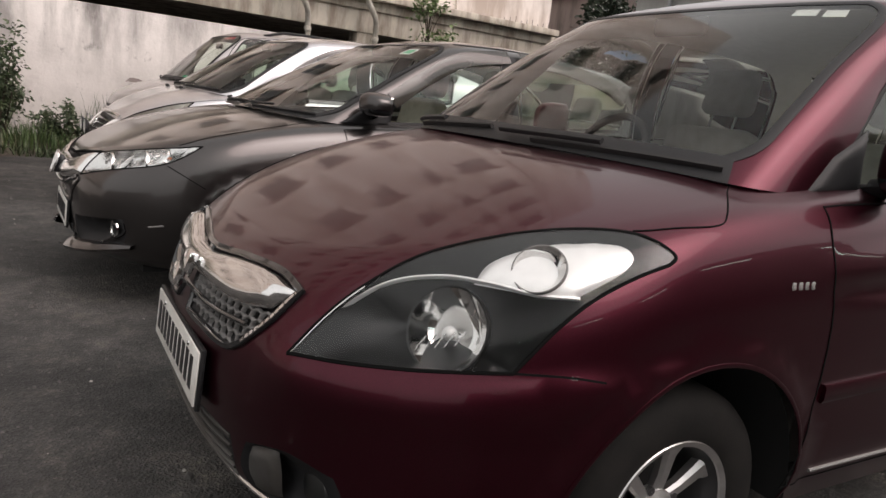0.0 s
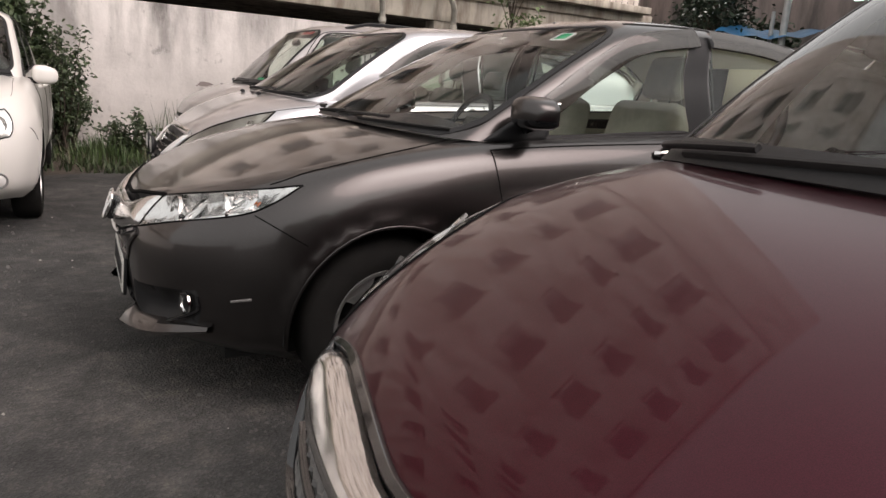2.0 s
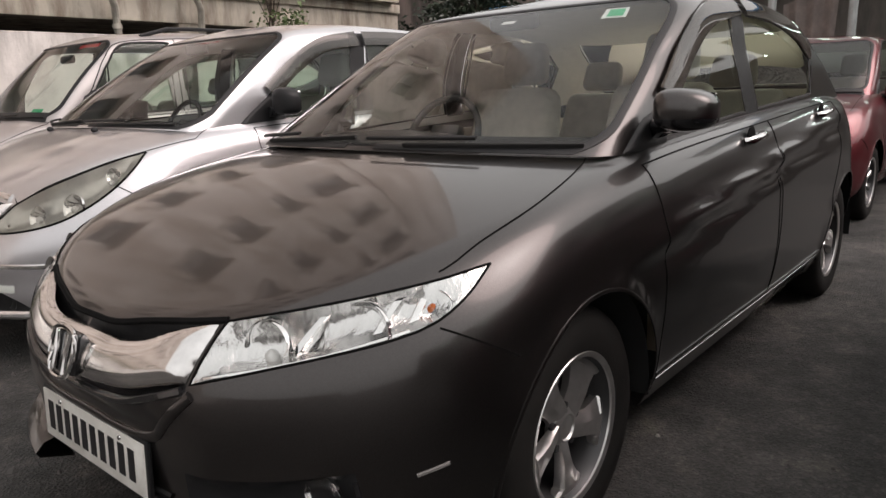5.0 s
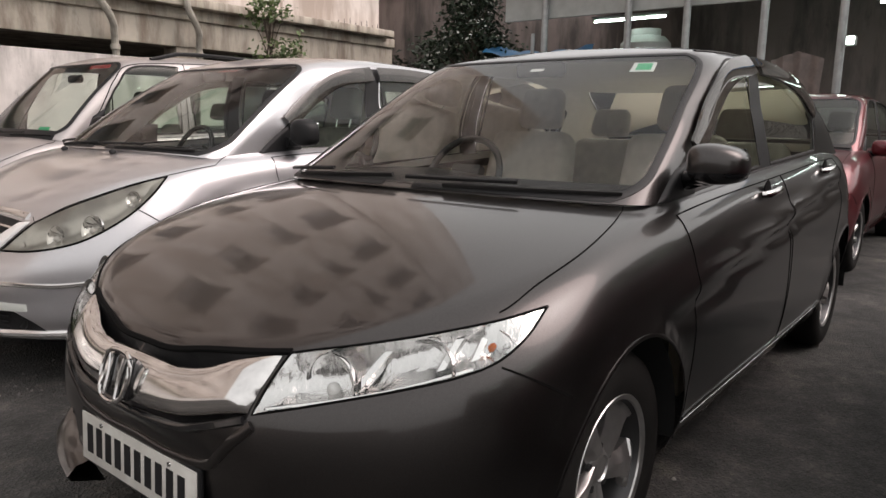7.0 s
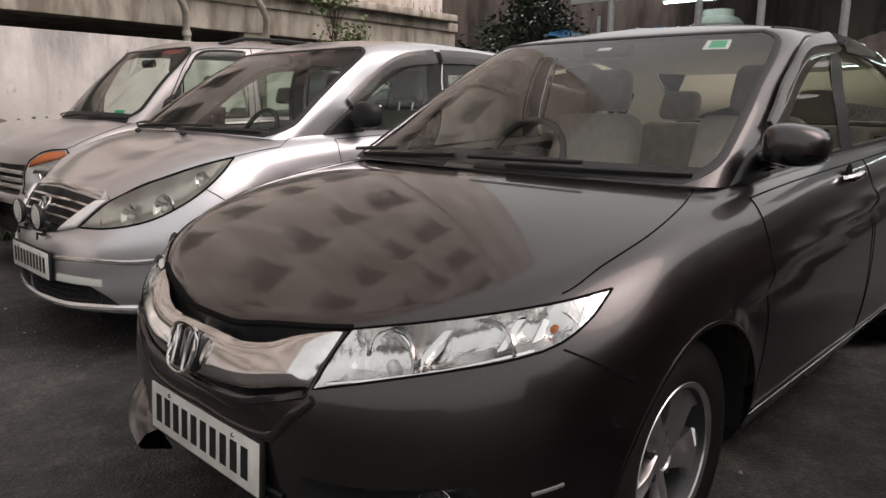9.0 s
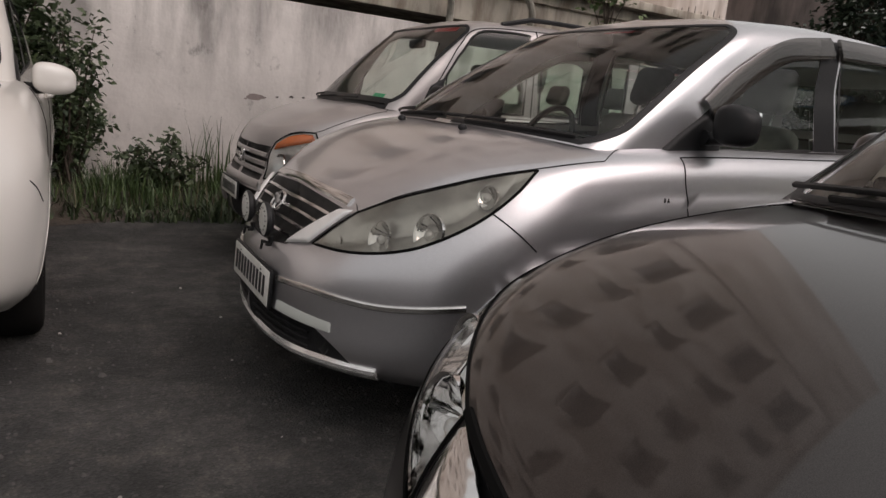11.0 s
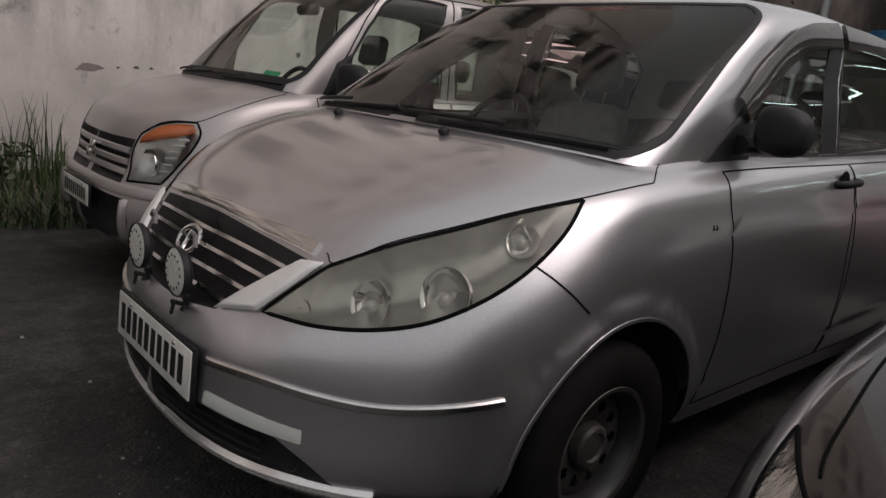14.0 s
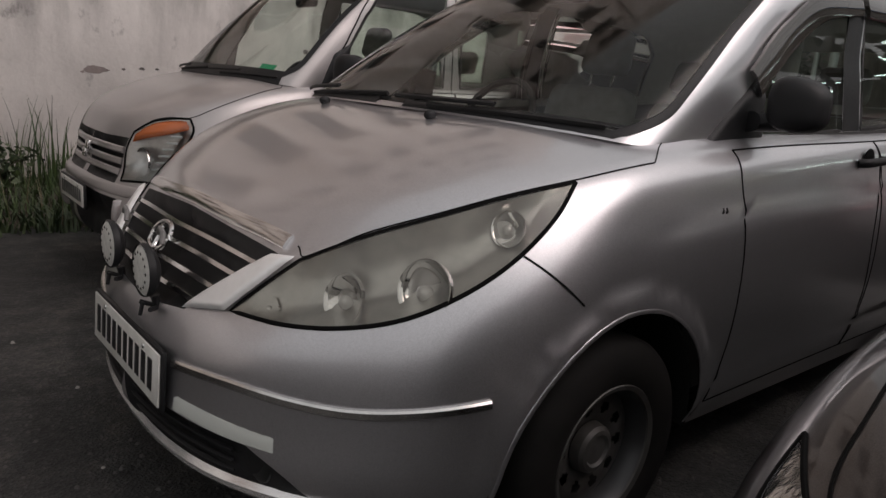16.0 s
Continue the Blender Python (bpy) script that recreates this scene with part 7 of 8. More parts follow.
def asphalt():
    """Worn asphalt with loose grit, dusty pale patches and dark oily ones."""
    m = mat("asphalt", (0.110, 0.104, 0.098), 0.88)
    nt = m.node_tree
    b = nt.nodes["Principled BSDF"]
    co = nt.nodes.new("ShaderNodeTexCoord")
    def nz(sc, detail=6, rough=.6):
        n = nt.nodes.new("ShaderNodeTexNoise")
        n.inputs["Scale"].default_value, n.inputs["Detail"].default_value, n.inputs["Roughness"].default_value = sc, detail, rough
        nt.links.new(co.outputs["Object"], n.inputs["Vector"])
        return n.outputs["Fac"]
    def ramp(src, stops):
        r = nt.nodes.new("ShaderNodeValToRGB")
        els = r.color_ramp.elements
        els[0].position, els[0].color = stops[0][0], (*stops[0][1], 1)
        els[1].position, els[1].color = stops[-1][0], (*stops[-1][1], 1)
        for p, c in stops[1:-1]:
            els.new(p).color = (*c, 1)
        nt.links.new(src, r.inputs["Fac"])
        return r.outputs["Color"]
    big = ramp(nz(.9, 7, .65), ((.32, (.023, .0228, .0225)), (.50, (.050, .049, .0475)), (.70, (.112, .107, .102))))
    grit = nt.nodes.new("ShaderNodeTexVoronoi")
    grit.inputs["Scale"].default_value = 110
    nt.links.new(co.outputs["Object"], grit.inputs["Vector"])
    spots = ramp(grit.outputs["Color"], ((.0, (.45, .45, .45)), (.6, (.9, .9, .9)), (1.0, (2.0, 1.95, 1.85))))
    x = nt.nodes.new("ShaderNodeMix")
    x.data_type, x.blend_type = "RGBA", "MULTIPLY"
    x.inputs["Factor"].default_value = .55
    nt.links.new(big, x.inputs["A"])
    nt.links.new(spots, x.inputs["B"])
    y = nt.nodes.new("ShaderNodeMix")
    y.data_type, y.blend_type = "RGBA", "MULTIPLY"
    y.inputs["Factor"].default_value = 1.0
    nt.links.new(x.outputs["Result"], y.inputs["A"])
    nt.links.new(ramp(nz(5.5, 9, .72), ((.36, (.62, .63, .62)), (.52, (1, 1, 1)), (.66, (1.7, 1.64, 1.5)))), y.inputs["B"])
    nt.links.new(y.outputs["Result"], b.inputs["Base Color"])
    add = nt.nodes.new("ShaderNodeMath")
    add.operation = "MULTIPLY_ADD"
    nt.links.new(nz(38, 6, .7), add.inputs[0])
    add.inputs[1].default_value = 1.6
    nt.links.new(grit.outputs["Distance"], add.inputs[2])
    bp = nt.nodes.new("ShaderNodeBump")
    bp.inputs["Strength"].default_value, bp.inputs["Distance"].default_value = 1.0, .007
    nt.links.new(add.outputs[0], bp.inputs["Height"])
    nt.links.new(bp.outputs[0], b.inputs["Normal"])
    return m


asphalt()
stained("wall_plaster", (0.66, 0.62, 0.59), (0.15, 0.14, 0.132), 1.1, 2.7, .006, 22, (1.65, 2.75))
stained("facade", (0.76, 0.69, 0.64), (0.44, 0.37, 0.32), .5, 2.0, .003, 12)
stained("beam_plaster", (0.58, 0.53, 0.45), (0.24, 0.20, 0.16), .8, 3.0, .004, 14)
stained("far_wall", (0.30, 0.25, 0.235), (0.10, 0.09, 0.085), .5, 2.0, .003, 10)
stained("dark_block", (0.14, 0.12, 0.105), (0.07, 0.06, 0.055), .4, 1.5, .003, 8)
mat("void_dark", (0.012, 0.011, 0.010), 0.9)
mat("pipe_plastic", (0.50, 0.47, 0.41), 0.5, second=(0.30, 0.28, 0.24), scale=6)
mat("window_dark", (0.016, 0.016, 0.018), 0.15)
mat("window_frame", (0.20, 0.18, 0.16), 0.5)
mat("galvanised", (0.44, 0.45, 0.45), 0.45, 0.5, noise_amt=0.25, scale=8)
mat("shed_sheet", (0.42, 0.43, 0.42), 0.5, 0.3, noise_amt=0.2, scale=3)
mat("shed_beam", (0.50, 0.52, 0.50), 0.55, noise_amt=0.2, scale=4)
mat("tarp_blue", (0.02, 0.13, 0.30), 0.45, second=(0.03, 0.20, 0.42), scale=5, bump=.02, bump_scale=6)
mat("tank_white", (0.62, 0.64, 0.62), 0.4, noise_amt=0.15, scale=4)
mat("tube_glow", (0.9, 1.0, 0.95), 0.5, emit=(0.80, 1.0, 0.90), power=14)
mat("bark", (0.085, 0.065, 0.05), 0.9, noise_amt=0.4, scale=12, bump=.01, bump_scale=30)


stained("shed_back", (0.20, 0.195, 0.185), (0.07, 0.07, 0.065), .6, 1.5, .003, 8)


def leaf_mat(name, a, b_):
    m = mat(name, a, 0.55)
    nt = m.node_tree
    g = nt.nodes.new("ShaderNodeNewGeometry")
    r = nt.nodes.new("ShaderNodeValToRGB")
    r.color_ramp.elements[0].color, r.color_ramp.elements[1].color = (*a, 1), (*b_, 1)
    nt.links.new(g.outputs["Random Per Island"], r.inputs["Fac"])
    nt.links.new(r.outputs["Color"], nt.nodes["Principled BSDF"].inputs["Base Color"])


leaf_mat("leaf_bush", (0.022, 0.040, 0.016), (0.070, 0.095, 0.040))
leaf_mat("leaf_weed", (0.022, 0.048, 0.012), (0.075, 0.115, 0.034))
leaf_mat("leaf_dry", (0.10, 0.085, 0.05), (0.17, 0.145, 0.085))
leaf_mat("leaf_dark", (0.010, 0.020, 0.010), (0.030, 0.048, 0.024))
leaf_mat("leaf_pale", (0.07, 0.11, 0.04), (0.16, 0.21, 0.08))
leaf_mat("petal", (0.55, 0.55, 0.52), (0.75, 0.75, 0.72))
mat("soil", (0.085, 0.066, 0.05), 0.95, second=(0.05, 0.042, 0.034), scale=5, bump=.03, bump_scale=18)
rng = random.Random(7)


def ground():
    bm = bmesh.new()
    bmesh.ops.create_grid(bm, x_segments=2, y_segments=2, size=300)
    return tagged(part("ground", bm, M["asphalt"], smooth=False), "worn dark asphalt and grit of the parking yard", "ground", kind="structure")


def slab(name, x0, x1, y0, y1, z0, z1, mt, label, category, bevel=.0):
    return tagged(box(name, x0, x1, y0, y1, z0, z1, M[mt], bevel=bevel), label, category, kind="structure")


ground()
slab("wall_boundary", -30, 9.2, 6.6, 6.80, -.1, 1.87, "wall_plaster", "stained white plaster boundary wall with dark streaks", "wall", .012)


# ---- chips where the plaster has come off the wall
def wall_chip(x, z, w, h, k):
    r = random.Random(k)
    bm = bmesh.new()
    n = 14
    ring = [bm.verts.new((x + w * (.6 + .5 * r.random()) * math.cos(2 * math.pi * i / n), 6.597, z + h * (.5 + .6 * r.random()) * math.sin(2 * math.pi * i / n))) for i in range(n)]
    bm.faces.new(ring)
    return tagged(part("plaster_chip", bm, M["far_wall"], smooth=False), "bare patch where plaster has flaked off", "wall damage", "chips in the wall", "structure")


for k, (x, z, w, h) in enumerate(((1.40, .955, .10, .035), (1.60, .97, .02, .012), (1.74, .985, .025, .016), (1.86, .99, .018, .012), (1.30, .93, .02, .01), (3.2, 1.25, .03, .03))):
    wall_chip(x, z, w, h, k)


# ---- apartment building over open parking behind the wall
def building():
    root = empty("apartment_building", "cream apartment block on columns with open parking below", "building", pose(0, 9.6, 0))
    x0, x1 = -26.0, 11.6
    # facade: storeys of wall strips and window bays, set back from the ledge
    storeys, sill_h, win_h, base, step = 5, .75, .85, 3.12, 2.75
    bays = [7.2 - 1.62 * k for k in range(20)]
    zt = base + storeys * step
    box("wall", x0, x1 - .45, .35, .55, base - .2, base + sill_h, M["facade"], root)
    for s in range(storeys):
        z = base + s * step
        zw0, zw1 = z + sill_h, z + sill_h + win_h
        box("wall", x0, x1 - .45, .35, .55, zw1, z + step + (sill_h if s < storeys - 1 else .6), M["facade"], root)
        prev = x1 - .45
        for k, bx in enumerate(bays):
            wide = 1.20 if k == 0 else (.80, .45, .62)[k % 3]
            a, b = bx - wide / 2, bx + wide / 2
            box("wall", b, prev, .35, .55, zw0, zw1, M["facade"], root)
            prev = a
            w = new("window")
            w.parent = root
            box("pane", a, b, .50, .52, zw0, zw1, M["window_dark"], w)
            box("frame", a, a + .06, .44, .50, zw0, zw1, M["window_frame"], w)
            box("frame", b - .06, b, .44, .50, zw0, zw1, M["window_frame"], w)
            box("frame", (a + b) / 2 - .03, (a + b) / 2 + .03, .44, .50, zw0, zw1, M["window_frame"], w)
            box("sunshade", a - .12, b + .12, -.05, .35, zw1 + .03, zw1 + .11, M["facade"], w)
            box("sill", a - .06, b + .06, .28, .35, zw0 - .07, zw0 - .004, M["facade"], w)
        box("wall", x0, prev, .35, .55, zw0, zw1, M["facade"], root)
    box("end_panel", 8.48, x1 - .45, .27, .35, base, zt + .6, M["facade"], root)
    box("end_wall", x1 - .65, x1 - .45, .55, 9, base - .2, zt + .6, M["facade"], root)
    box("roof", x0, x1 - .45, .3, 9, zt + .6, zt + .8, M["facade"], root)
    # ledge and edge beam over the parking
    box("ledge", x0, x1 - .60, -.35, .8, 2.98, 3.12, M["beam_plaster"], root, bevel=.02)
    box("edge_beam", x0, x1 - .35, -.05, .25, 2.36, 2.98, M["beam_plaster"], root, bevel=.015)
    box("drip_edge", x0, x1 - .35, -.12, -.05, 2.80, 2.98, M["beam_plaster"], root, bevel=.01)
    box("soffit", x0, x1 - .35, .25, 9, 2.62, 2.75, M["beam_plaster"], root)
    # the open parking's shade is put into the dark colour of these two walls
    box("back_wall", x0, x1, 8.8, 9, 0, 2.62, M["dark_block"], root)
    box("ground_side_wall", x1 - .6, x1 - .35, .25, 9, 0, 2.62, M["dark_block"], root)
    for x in (-15, -10, -4.7, .32, 6.2, 10.6):
        box("column", x - .20, x + .20, -.02, .38, 0, 2.60, M["beam_plaster"], root, bevel=.015)
    # rainwater pipes with their bends
    for x in (4.85, 6.30, .1):
        bm = bmesh.new()
        add_tube(bm, [tuple(p) for p in cr([(x - .32, -.18, 3.9), (x - .32, -.40, 3.3), (x - .30, -.42, 2.95), (x - .05, -.30, 2.62), (x + .05, -.14, 2.35), (x + .06, -.12, 0)], 8)], .055, 10)
        part("rain_pipe", bm, M["pipe_plastic"], root, "pale plastic rainwater pipe")
        bm = bmesh.new()
        add_lathe(bm, [(.055, -.04), (.072, -.035), (.072, .035), (.055, .04)], 12, "z", (x + .055, -.13, 2.25))
        part("pipe_collar", bm, M["pipe_plastic"], root)
    for k in range(9):
        bm = bmesh.new()
        add_tube(bm, [(9.4 + .16 * k, -.30, 3.12), (9.4 + .16 * k, -.30, 3.12 + .05 + .07 * ((k * 7) % 3) / 2)], .008, 5)
        part("bar_stub", bm, M["window_frame"], root)
    return root


building()


# ---- lower block and wall beyond, dark against the sky
slab("backdrop_block", 13.4, 22, -2, 17, 0, 4.42, "far_wall", "pinkish brown low building beyond the yard", "building", .03)
slab("backdrop_coping", 13.28, 22.1, -2.1, 17.1, 4.42, 4.56, "dark_block", "dark coping of the low building", "building")
slab("backdrop_rear", 24, 25, -30, 14, 0, 5.2, "dark_block", "dark building at the back of the yard", "building")
# out of view; added so the cars' flanks mirror something dark low down
slab("backdrop_south", -3.5, 26, -8.8, -8.6, 0, 2.7, "dark_block", "dark wall on the other side of the yard", "wall")
# also out of view; gives the bumpers a low dark strip to mirror
slab("backdrop_west", -27, -26, -17, 6.6, 0, 2.2, "dark_block", "dark wall along the lane", "wall")


# ---- open shed with a sheet roof on posts
def shed():
    root = empty("open_shed", "open steel shed with pale fascia, thin posts and tube lights", "shed", pose(0, 0, 0))
    for x, y in ((9.05, 4.34), (9.04, 4.54), (9.05, 2.98), (9.05, 2.14), (9.05, 1.15), (9.05, .26), (9.1, -1.2)):
        bm = bmesh.new()
        add_tube(bm, [(x, y, 0), (x, y, 3.2 if y != 4.54 else 2.55)], .05 if y != 4.54 else .03, 10)
        part("post", bm, M["galvanised"], root)
    a, b = Vector((9.10, 5.10, 2.77)), Vector((9.30, -3.4, 2.77))
    bm = bmesh.new()
    d = (b - a)
    n = Vector((d.y, -d.x, 0)).normalized() * -1
    out = Vector((1, .02, 0)).normalized()
    q = [a, b, b + Vector((0, 0, .55)), a + Vector((0, 0, .55))]
    vs = [bm.verts.new(p) for p in q] + [bm.verts.new(p + out * .06) for p in q]
    for f in ((0, 1, 2, 3), (7, 6, 5, 4), (0, 4, 5, 1), (3, 2, 6, 7), (1, 5, 6, 2), (0, 3, 7, 4)):
        bm.faces.new([vs[i] for i in f])
    part("fascia", bm, M["shed_beam"], root)
    bm = bmesh.new()
    up = Vector((0, 0, .55))
    rows = 44
    prev = None
    for k in range(rows + 1):
        p = a + d * k / rows + up + Vector((0, 0, .02 * (k % 2)))
        ring = [bm.verts.new(p - out * .35), bm.verts.new(p + out * 7 + Vector((0, 0, .55)))]
        if prev:
            bm.faces.new((prev[0], prev[1], ring[1], ring[0]))
        prev = ring
    part("roof_sheet", bm, M["shed_sheet"], root, smooth=False)
    bm = bmesh.new()
    rr = random.Random(9)
    add_tube(bm, [(9.04 + rr.uniform(-.01, .01), 5.15 - .2 * k, 3.38 + rr.uniform(-.02, .02)) for k in range(42)], .06, 8)
    part("blue_edging", bm, M["tarp_blue"], root, "rolled blue tarpaulin along the roof's edge")
    lampg = new("flood_light")
    lampg.parent = root
    box("lamp_housing", 8.88, 8.98, .08, .19, 2.11, 2.23, M["shed_beam"], lampg, bevel=.02)
    box("lamp_face", 8.865, 8.877, .095, .175, 2.125, 2.215, M["tube_glow"], lampg, "lit white lamp face")
    bm = bmesh.new()
    p0 = a + out * 6.5
    p1 = b + out * 6.5
    vs = [bm.verts.new((p.x, p.y, z)) for p, z in ((p0, 0), (p1, 0), (p1, 3.6), (p0, 3.6))]
    bm.faces.new(vs)
    part("rear_wall", bm, M["shed_back"], root, smooth=False)
    for k, (f, o, z) in enumerate(((.20, .9, 2.80), (.52, .5, 2.86), (.66, 1.2, 2.80), (.85, 1.6, 2.75))):
        p = a + d * f + out * o
        t = d.normalized()
        g = new("tube_light")
        g.parent = root
        bm = bmesh.new()
        add_tube(bm, [tuple(Vector((p.x, p.y, z)) - t * .58), tuple(Vector((p.x, p.y, z)) + t * .58)], .016, 10)
        part("tube", bm, M["tube_glow"], g, "lit white fluorescent tube")
        bm = bmesh.new()
        add_tube(bm, [tuple(Vector((p.x, p.y, z + .05)) - t * .62), tuple(Vector((p.x, p.y, z + .05)) + t * .62)], .028, 6)
        part("batten", bm, M["shed_beam"], g)
    return root


shed()


def wall_tubes():
    """Lit tubes along the top of the dark wall across the yard."""
    for x in (-1.6, 1.2, 4.0, 6.8, 9.6, 12.4):
        g = empty("tube_light", "lit fluorescent tube on the dark yard wall", "light", pose(x, -8.6, 2.35), "tubes on the yard wall")
        bm = bmesh.new()
        add_tube(bm, [(-.58, .07, 0), (.58, .07, 0)], .016, 10)
        part("tube", bm, M["tube_glow"], g, "lit white fluorescent tube")
        box("batten", -.62, .62, .0, .05, -.03, .03, M["shed_beam"], g, bevel=.006)


wall_tubes()


def tank():
    root = empty("water_tank", "white plastic water tank", "tank", pose(10.4, 3.28, .05))
    bm = bmesh.new()
    add_lathe(bm, [(.34, 1.95), (.39, 1.98), (.39, 2.14), (.37, 2.17), (.39, 2.20), (.39, 2.40), (.30, 2.50), (.23, 2.52), (.23, 2.62), (.02, 2.63)], 28, "z")
    part("tank_body", bm, M["tank_white"], root)
    bm = bmesh.new()
    for x, y in ((-.25, -.25), (.25, -.25), (.25, .25), (-.25, .25)):
        add_tube(bm, [(x, y, 0), (x, y, 1.95)], .03, 6)
    add_box(bm, -.35, .35, -.35, .35, 1.90, 1.95)
    part("tank_stand", bm, M["galvanised"], root)


tank()


def tarp():
    bm = bmesh.new()
    r = random.Random(3)
    nx, ny = 24, 8
    V = []
    for i in range(nx + 1):
        row = []
        for j in range(ny + 1):
            s, t = i / nx, j / ny
            p = Vector((8.55 + .62 * s + .6 * t, 5.15 - 1.55 * s + .25 * t, 2.42 - .10 * math.sin(math.pi * s) - .16 * (1 - t) + .02 * math.sin(s * 23 + t * 5) + r.uniform(-.008, .008)))
            row.append(bm.verts.new(p))
        V.append(row)
    for i in range(nx):
        for j in range(ny):
            bm.faces.new((V[i][j], V[i + 1][j], V[i + 1][j + 1], V[i][j + 1]))
    return tagged(part("tarpaulin", bm, M["tarp_blue"]), "faded blue tarpaulin slung below the shed roof", "tarpaulin")


tarp()


def hung_cloth():
    bm = bmesh.new()
    V = []
    for i in range(25):
        t = i / 24
        V.append([bm.verts.new((9.35 + .05 * math.sin(t * 19) * (1 - .5 * j), 1.10 - .62 * t + .10 * (1 - j) * (t - .5), 2.12 - .10 * abs(2 * t - 1) * j - .95 * (1 - j))) for j in (0, .5, 1)])
    for i in range(24):
        for j in (0, 1):
            bm.faces.new((V[i][j], V[i + 1][j], V[i + 1][j + 1], V[i][j + 1]))
    ob = part("hanging_cloth", bm, M["cloth_faded"])
    return tagged(ob, "faded brown cloth hanging under the shed roof", "cloth")


mat("cloth_faded", (0.27, 0.22, 0.20), 0.85, second=(0.17, 0.14, 0.13), scale=6)
hung_cloth()


# ---- plants
def leaves(bm, at, n, spread, size, r, droop=.3):
    """Small bent leaves scattered round a point."""
    for _ in range(n):
        p = Vector(at) + Vector((r.gauss(0, spread[0]), r.gauss(0, spread[1]), r.gauss(0, spread[2])))
        d = Vector((r.gauss(0, 1), r.gauss(0, 1), r.gauss(.1, .6))).normalized()
        sd = d.cross(Vector((r.gauss(0, 1), r.gauss(0, 1), 1))).normalized()
        l, w = size * r.uniform(.6, 1.3), size * r.uniform(.22, .40)
        a, b = p, p + d * l - Vector((0, 0, droop * l))
        m = p + d * l * .5
        vs = [bm.verts.new(q) for q in (a, m + sd * w, b, m - sd * w)]
        bm.faces.new(vs)


def shrub(name, label, category, at, height, radius, stems, per, size, mt, seed, flowers=0):
    """A bush: thin branching stems with leaves along them."""
    r = random.Random(seed)
    root = empty(name, label, category, pose(*at))
    wood, leaf, flw = bmesh.new(), bmesh.new(), bmesh.new()
    for _ in range(stems):
        a = r.uniform(0, 2 * math.pi)
        lean = radius * r.uniform(.2, 1.1)
        top = Vector((lean * math.cos(a), lean * math.sin(a) * .8, height * r.uniform(.45, 1.05)))
        mid = top * .5 + Vector((r.gauss(0, .06), r.gauss(0, .06), .08 * height))
        pts = [tuple(p) for p in cr([(r.gauss(0, .05), r.gauss(0, .05), 0), tuple(mid), tuple(top)], 5)]
        add_tube(wood, pts, [.014 * (1 - k / (len(pts) + 1)) * (height / 1.5) ** .5 for k in range(len(pts))], 5)
        for k in range(per):
            f = r.uniform(.25, 1.05)
            q = Vector(pts[min(len(pts) - 1, int(f * (len(pts) - 1)))])
            leaves(leaf, q, 7, (radius * .11, radius * .11, height * .045), size, r)
            if flowers and r.random() < flowers:
                leaves(flw, q + Vector((0, 0, .05)), 6, (.06, .06, .05), size * .8, r, 0)
    part("branchwork", wood, M["bark"], root)
    lf = part("crown", leaf, M[mt], root, smooth=False)
    if flowers:
        part("blossom", flw, M["petal"], root, "small white blossoms", smooth=False)
    return root


def weeds(name, label, x0, x1, y0, y1, count, h, mt, seed, lean=.35, width=.007):
    """Blades of tall grass over a strip of ground."""
    r = random.Random(seed)
    verts, faces = [], []
    for _ in range(count):
        x, y = r.uniform(x0, x1), r.uniform(y0, y1)
        hh = h * r.uniform(.35, 1.15) * (.6 + .4 * math.sin(x * 3.1 + seed) ** 2)
        a = r.uniform(0, 2 * math.pi)
        dx, dy = lean * hh * math.cos(a) * r.uniform(.3, 1.3), lean * hh * math.sin(a) * r.uniform(.3, 1.3)
        w = width * r.uniform(.6, 1.5)
        px, py = -math.sin(a) * w, math.cos(a) * w
        b = len(verts)
        for f in (0, .5, .8, 1.0):
            ww = (1 - f) * .9 + .1
            cx, cy, cz = x + dx * f * f, y + dy * f * f, hh * (f - .18 * f * f)
            verts += [(cx - px * ww, cy - py * ww, cz), (cx + px * ww, cy + py * ww, cz)]
        faces += [(b + 2 * k, b + 2 * k + 1, b + 2 * k + 3, b + 2 * k + 2) for k in range(3)]
    ob = mesh_ob(name, verts, faces, M[mt], smooth=False)
    return tagged(ob, label, "grass", kind="stuff")


# earth strip along the wall's foot
def soil_strip():
    bm = bmesh.new()
    r = random.Random(4)
    nx, ny = 90, 7
    V = []
    for i in range(nx + 1):
        x = -14 + 22 * i / nx
        row = []
        for j in range(ny + 1):
            t = j / ny
            edge = 5.15 + .18 * math.sin(x * 1.3) + .1 * math.sin(x * 3.7)
            y = edge + (6.6 - edge) * t
            row.append(bm.verts.new((x, y, .004 + (.10 * min(1, t * 2.2) + r.uniform(-.015, .02)) * (1 if j else 0))))
        V.append(row)
    for i in range(nx):
        for j in range(ny):
            bm.faces.new((V[i][j], V[i + 1][j], V[i + 1][j + 1], V[i][j + 1]))
    return tagged(part("soil_strip", bm, M["soil"]), "bare earth bank along the wall's foot", "earth", kind="structure")


soil_strip()
weeds("grass_tall", "uncut green grass along the wall", -6, 2.2, 5.45, 6.55, 9000, .42, "leaf_weed", 1)
weeds("grass_low", "low tangled weeds at the yard's edge", -8, 3.0, 5.15, 6.0, 8000, .20, "leaf_bush", 2, .8, .010)
weeds("grass_dry", "dry straw among the weeds", -5, 2.6, 5.3, 6.5, 700, .45, "leaf_dry", 3, .5, .004)
weeds("reeds", "clump of tall stiff blades by the wall", .75, 1.15, 6.2, 6.45, 60, .85, "leaf_weed", 5, .18, .010)
shrub("bush", "dense dark-leaved bush against the wall", "bush", (-.75, 6.05, .05), 2.0, .55, 36, 46, .075, "leaf_bush", 11)
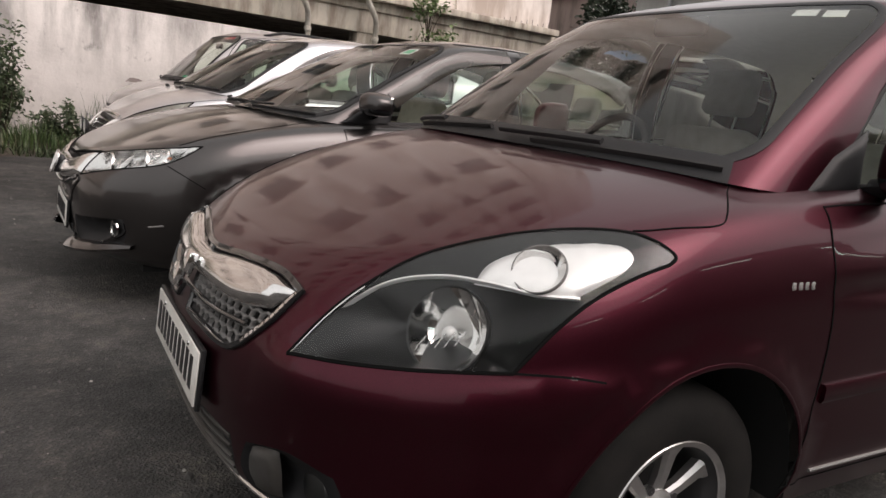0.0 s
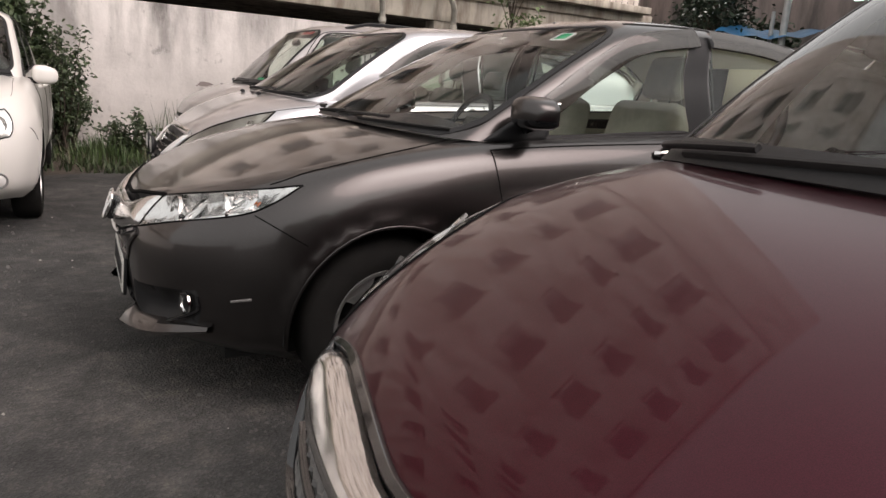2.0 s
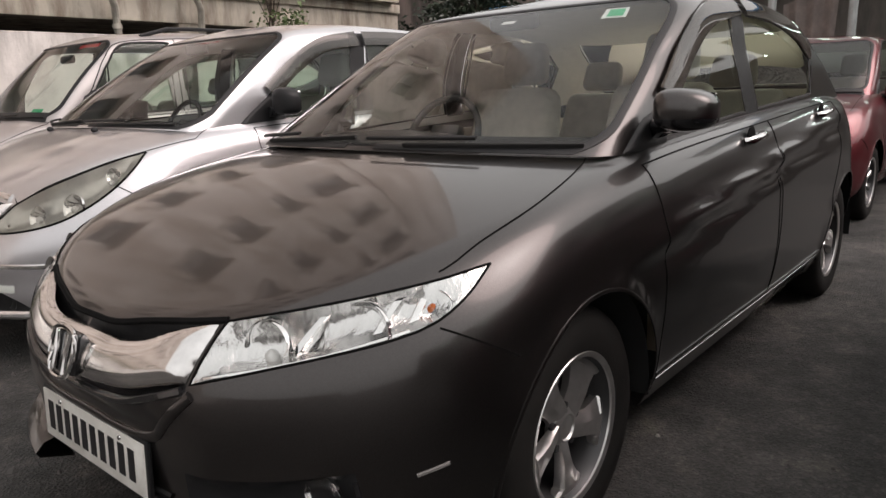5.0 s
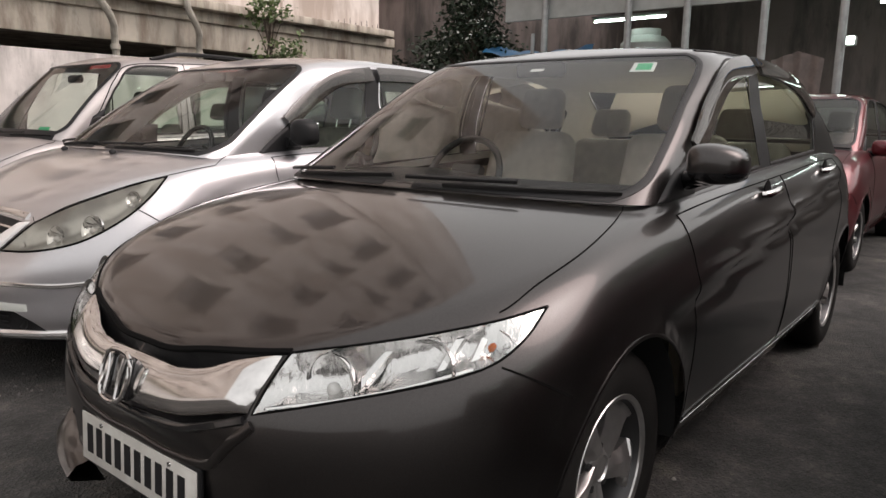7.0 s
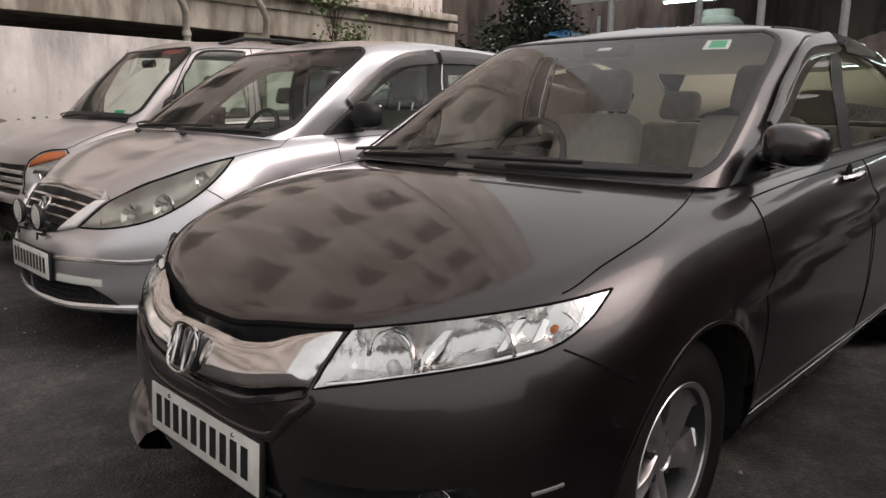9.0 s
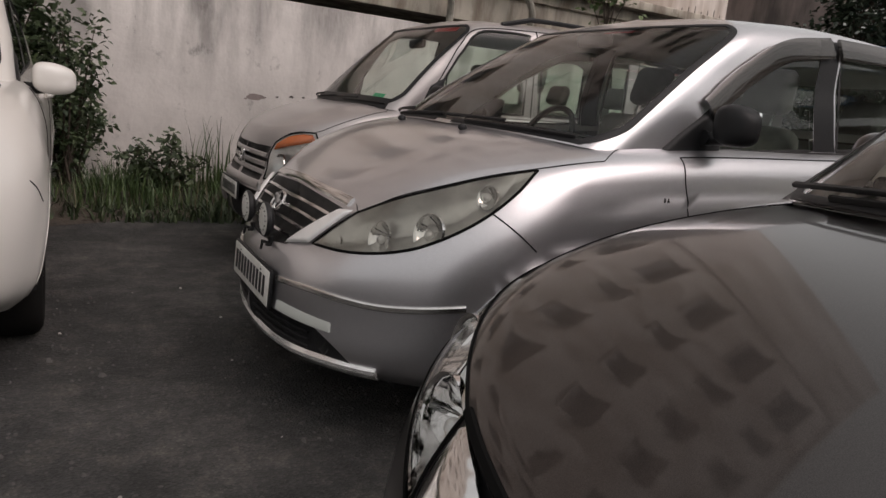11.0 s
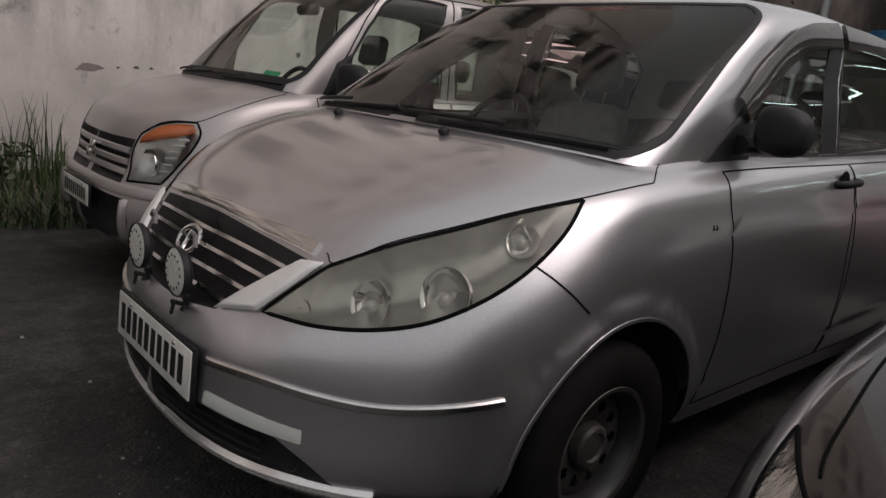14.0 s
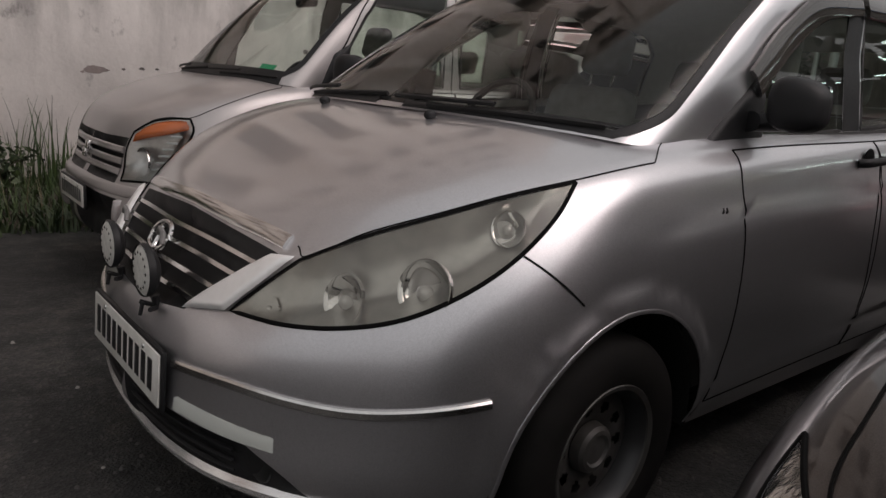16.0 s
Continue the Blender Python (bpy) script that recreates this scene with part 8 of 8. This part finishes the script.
shrub("bush", "leafy branching shrub against the wall", "bush", (-.15, 6.2, .05), 1.30, .50, 18, 20, .060, "leaf_bush", 12)
shrub("bush", "tall overgrown bush behind the white car", "bush", (-1.9, 6.1, .05), 2.2, .8, 34, 36, .085, "leaf_bush", 13)
shrub("bush", "tall overgrown bush behind the white car", "bush", (-3.4, 6.1, .05), 2.0, .8, 26, 30, .085, "leaf_bush", 14)
shrub("bush", "low spreading weed at the wall's foot", "bush", (.45, 5.95, .05), .55, .35, 12, 12, .06, "leaf_bush", 15)
shrub("bush", "low spreading weed at the wall's foot", "bush", (1.5, 6.1, .05), .40, .35, 12, 12, .06, "leaf_weed", 16)


def tree(name, label, at, height, radius, clumps, per, size, mt, seed, trunk=.12, flowers=0, bare=.35, limbs=False):
    r = random.Random(seed)
    root = empty(name, label, "tree", pose(*at))
    wood, leaf, flw = bmesh.new(), bmesh.new(), bmesh.new()
    add_tube(wood, [tuple(p) for p in cr([(0, 0, 0), (.06, .03, height * .3), (-.04, .05, height * .6), (.03, 0, height * .9)], 6)], [trunk * (1 - .8 * k / 18) for k in range(19)], 8)
    for k in range(clumps):
        a, f = r.uniform(0, 2 * math.pi), r.uniform(bare, 1)
        rad = radius * r.uniform(.25, 1.0) * math.sin(math.pi * min(.95, .25 + .7 * (f - bare) / (1 - bare))) 
        p = Vector((rad * math.cos(a), rad * math.sin(a), height * f))
        s = Vector((0, 0, height * max(.2, f - .22)))
        limb = bmesh.new() if limbs else wood
        add_tube(limb, [tuple(s), tuple((s + p) / 2 + Vector((0, 0, .06))), tuple(p)], [trunk * .3, trunk * .18, trunk * .06], 5)
        if limbs:
            part("limb", limb, M["bark"], root)
        leaves(leaf, p, per, (radius * .17, radius * .17, radius * .13), size, r, .25)
        if flowers and r.random() < flowers:
            leaves(flw, p + Vector((0, 0, .04)), 9, (radius * .12, radius * .12, radius * .1), size * .7, r, 0)
    part("trunk", wood, M["bark"], root)
    part("crown", leaf, M[mt], root, smooth=False)
    if flowers:
        part("blossom", flw, M["petal"], root, "small white blossoms", smooth=False)
    return root


tree("flowering_tree", "dark-leaved tree dotted with small white blossoms", (9.15, 5.75, 0), 3.35, .85, 90, 60, .10, "leaf_dark", 21, flowers=.9, bare=.25, limbs=True)
tree("roof_sapling", "feathery pale green sapling before the ledge", (6.85, 8.2, 0), 3.15, .55, 26, 26, .10, "leaf_pale", 22, .035, bare=.62, limbs=True)
for k, (x, y, h) in enumerate(((12.2, 7.2, 2.7), (12.4, 9.2, 3.0), (12.0, 11.0, 3.1))):
    tree("hedge_tree", "low dark bushy tree before the brown wall", (x, y, 0), h, 1.3, 60, 50, .14, "leaf_dark", 40 + k, .08, bare=.15)
for k, (x, y, h, r_) in enumerate(((19.5, 18.6, 5.9, 1.2), (22.5, 18.2, 8.2, 2.4), (25.0, 16.5, 8.8, 2.8), (27.0, 12.0, 8.0, 3.0))):
    tree("yard_tree", "tall dark tree behind the low building", (x, y, 0), h, r_, 90, 60, .22, "leaf_dark", 23 + k, .2)


# ---- loose grit and litter on the asphalt
def pebbles(name, label, n, x0, x1, y0, y1, size, mt, seed):
    r = random.Random(seed)
    verts, faces = [], []
    for _ in range(n):
        x, y = r.uniform(x0, x1), r.uniform(y0, y1)
        s = size * r.uniform(.4, 1.6) * (1 if r.random() > .04 else 2.2)
        b = len(verts)
        h = s * r.uniform(.5, .9)
        k = 5
        o = r.uniform(0, 6)
        verts += [(x + s * r.uniform(.7, 1.2) * math.cos(o + i * 6.283 / k), y + s * r.uniform(.7, 1.2) * math.sin(o + i * 6.283 / k), 0) for i in range(k)]
        verts += [(x + s * .5 * math.cos(o + .4 + i * 6.283 / 3), y + s * .5 * math.sin(o + .4 + i * 6.283 / 3), h) for i in range(3)]
        faces += [(b + 5, b + 6, b + 7), (b, b + 1, b + 5), (b + 1, b + 6, b + 5), (b + 1, b + 2, b + 6), (b + 2, b + 3, b + 6), (b + 3, b + 7, b + 6), (b + 3, b + 4, b + 7), (b + 4, b + 5, b + 7), (b + 4, b, b + 5)]
    return tagged(mesh_ob(name, verts, faces, M[mt], smooth=False), label, "gravel", kind="stuff")


mat("grit_dark", (0.10, 0.095, 0.09), 0.9, noise_amt=0.3, scale=30)
mat("grit_pale", (0.42, 0.40, 0.37), 0.8, noise_amt=0.2, scale=30)
pebbles("grit", "loose dark grit on the asphalt", 9000, -3.5, 2.5, -3.6, 3.5, .0055, "grit_dark", 31)
pebbles("pale_stones", "scattered pale stone chips", 150, -3.5, 1.5, -3.4, 3.5, .006, "grit_pale", 32)
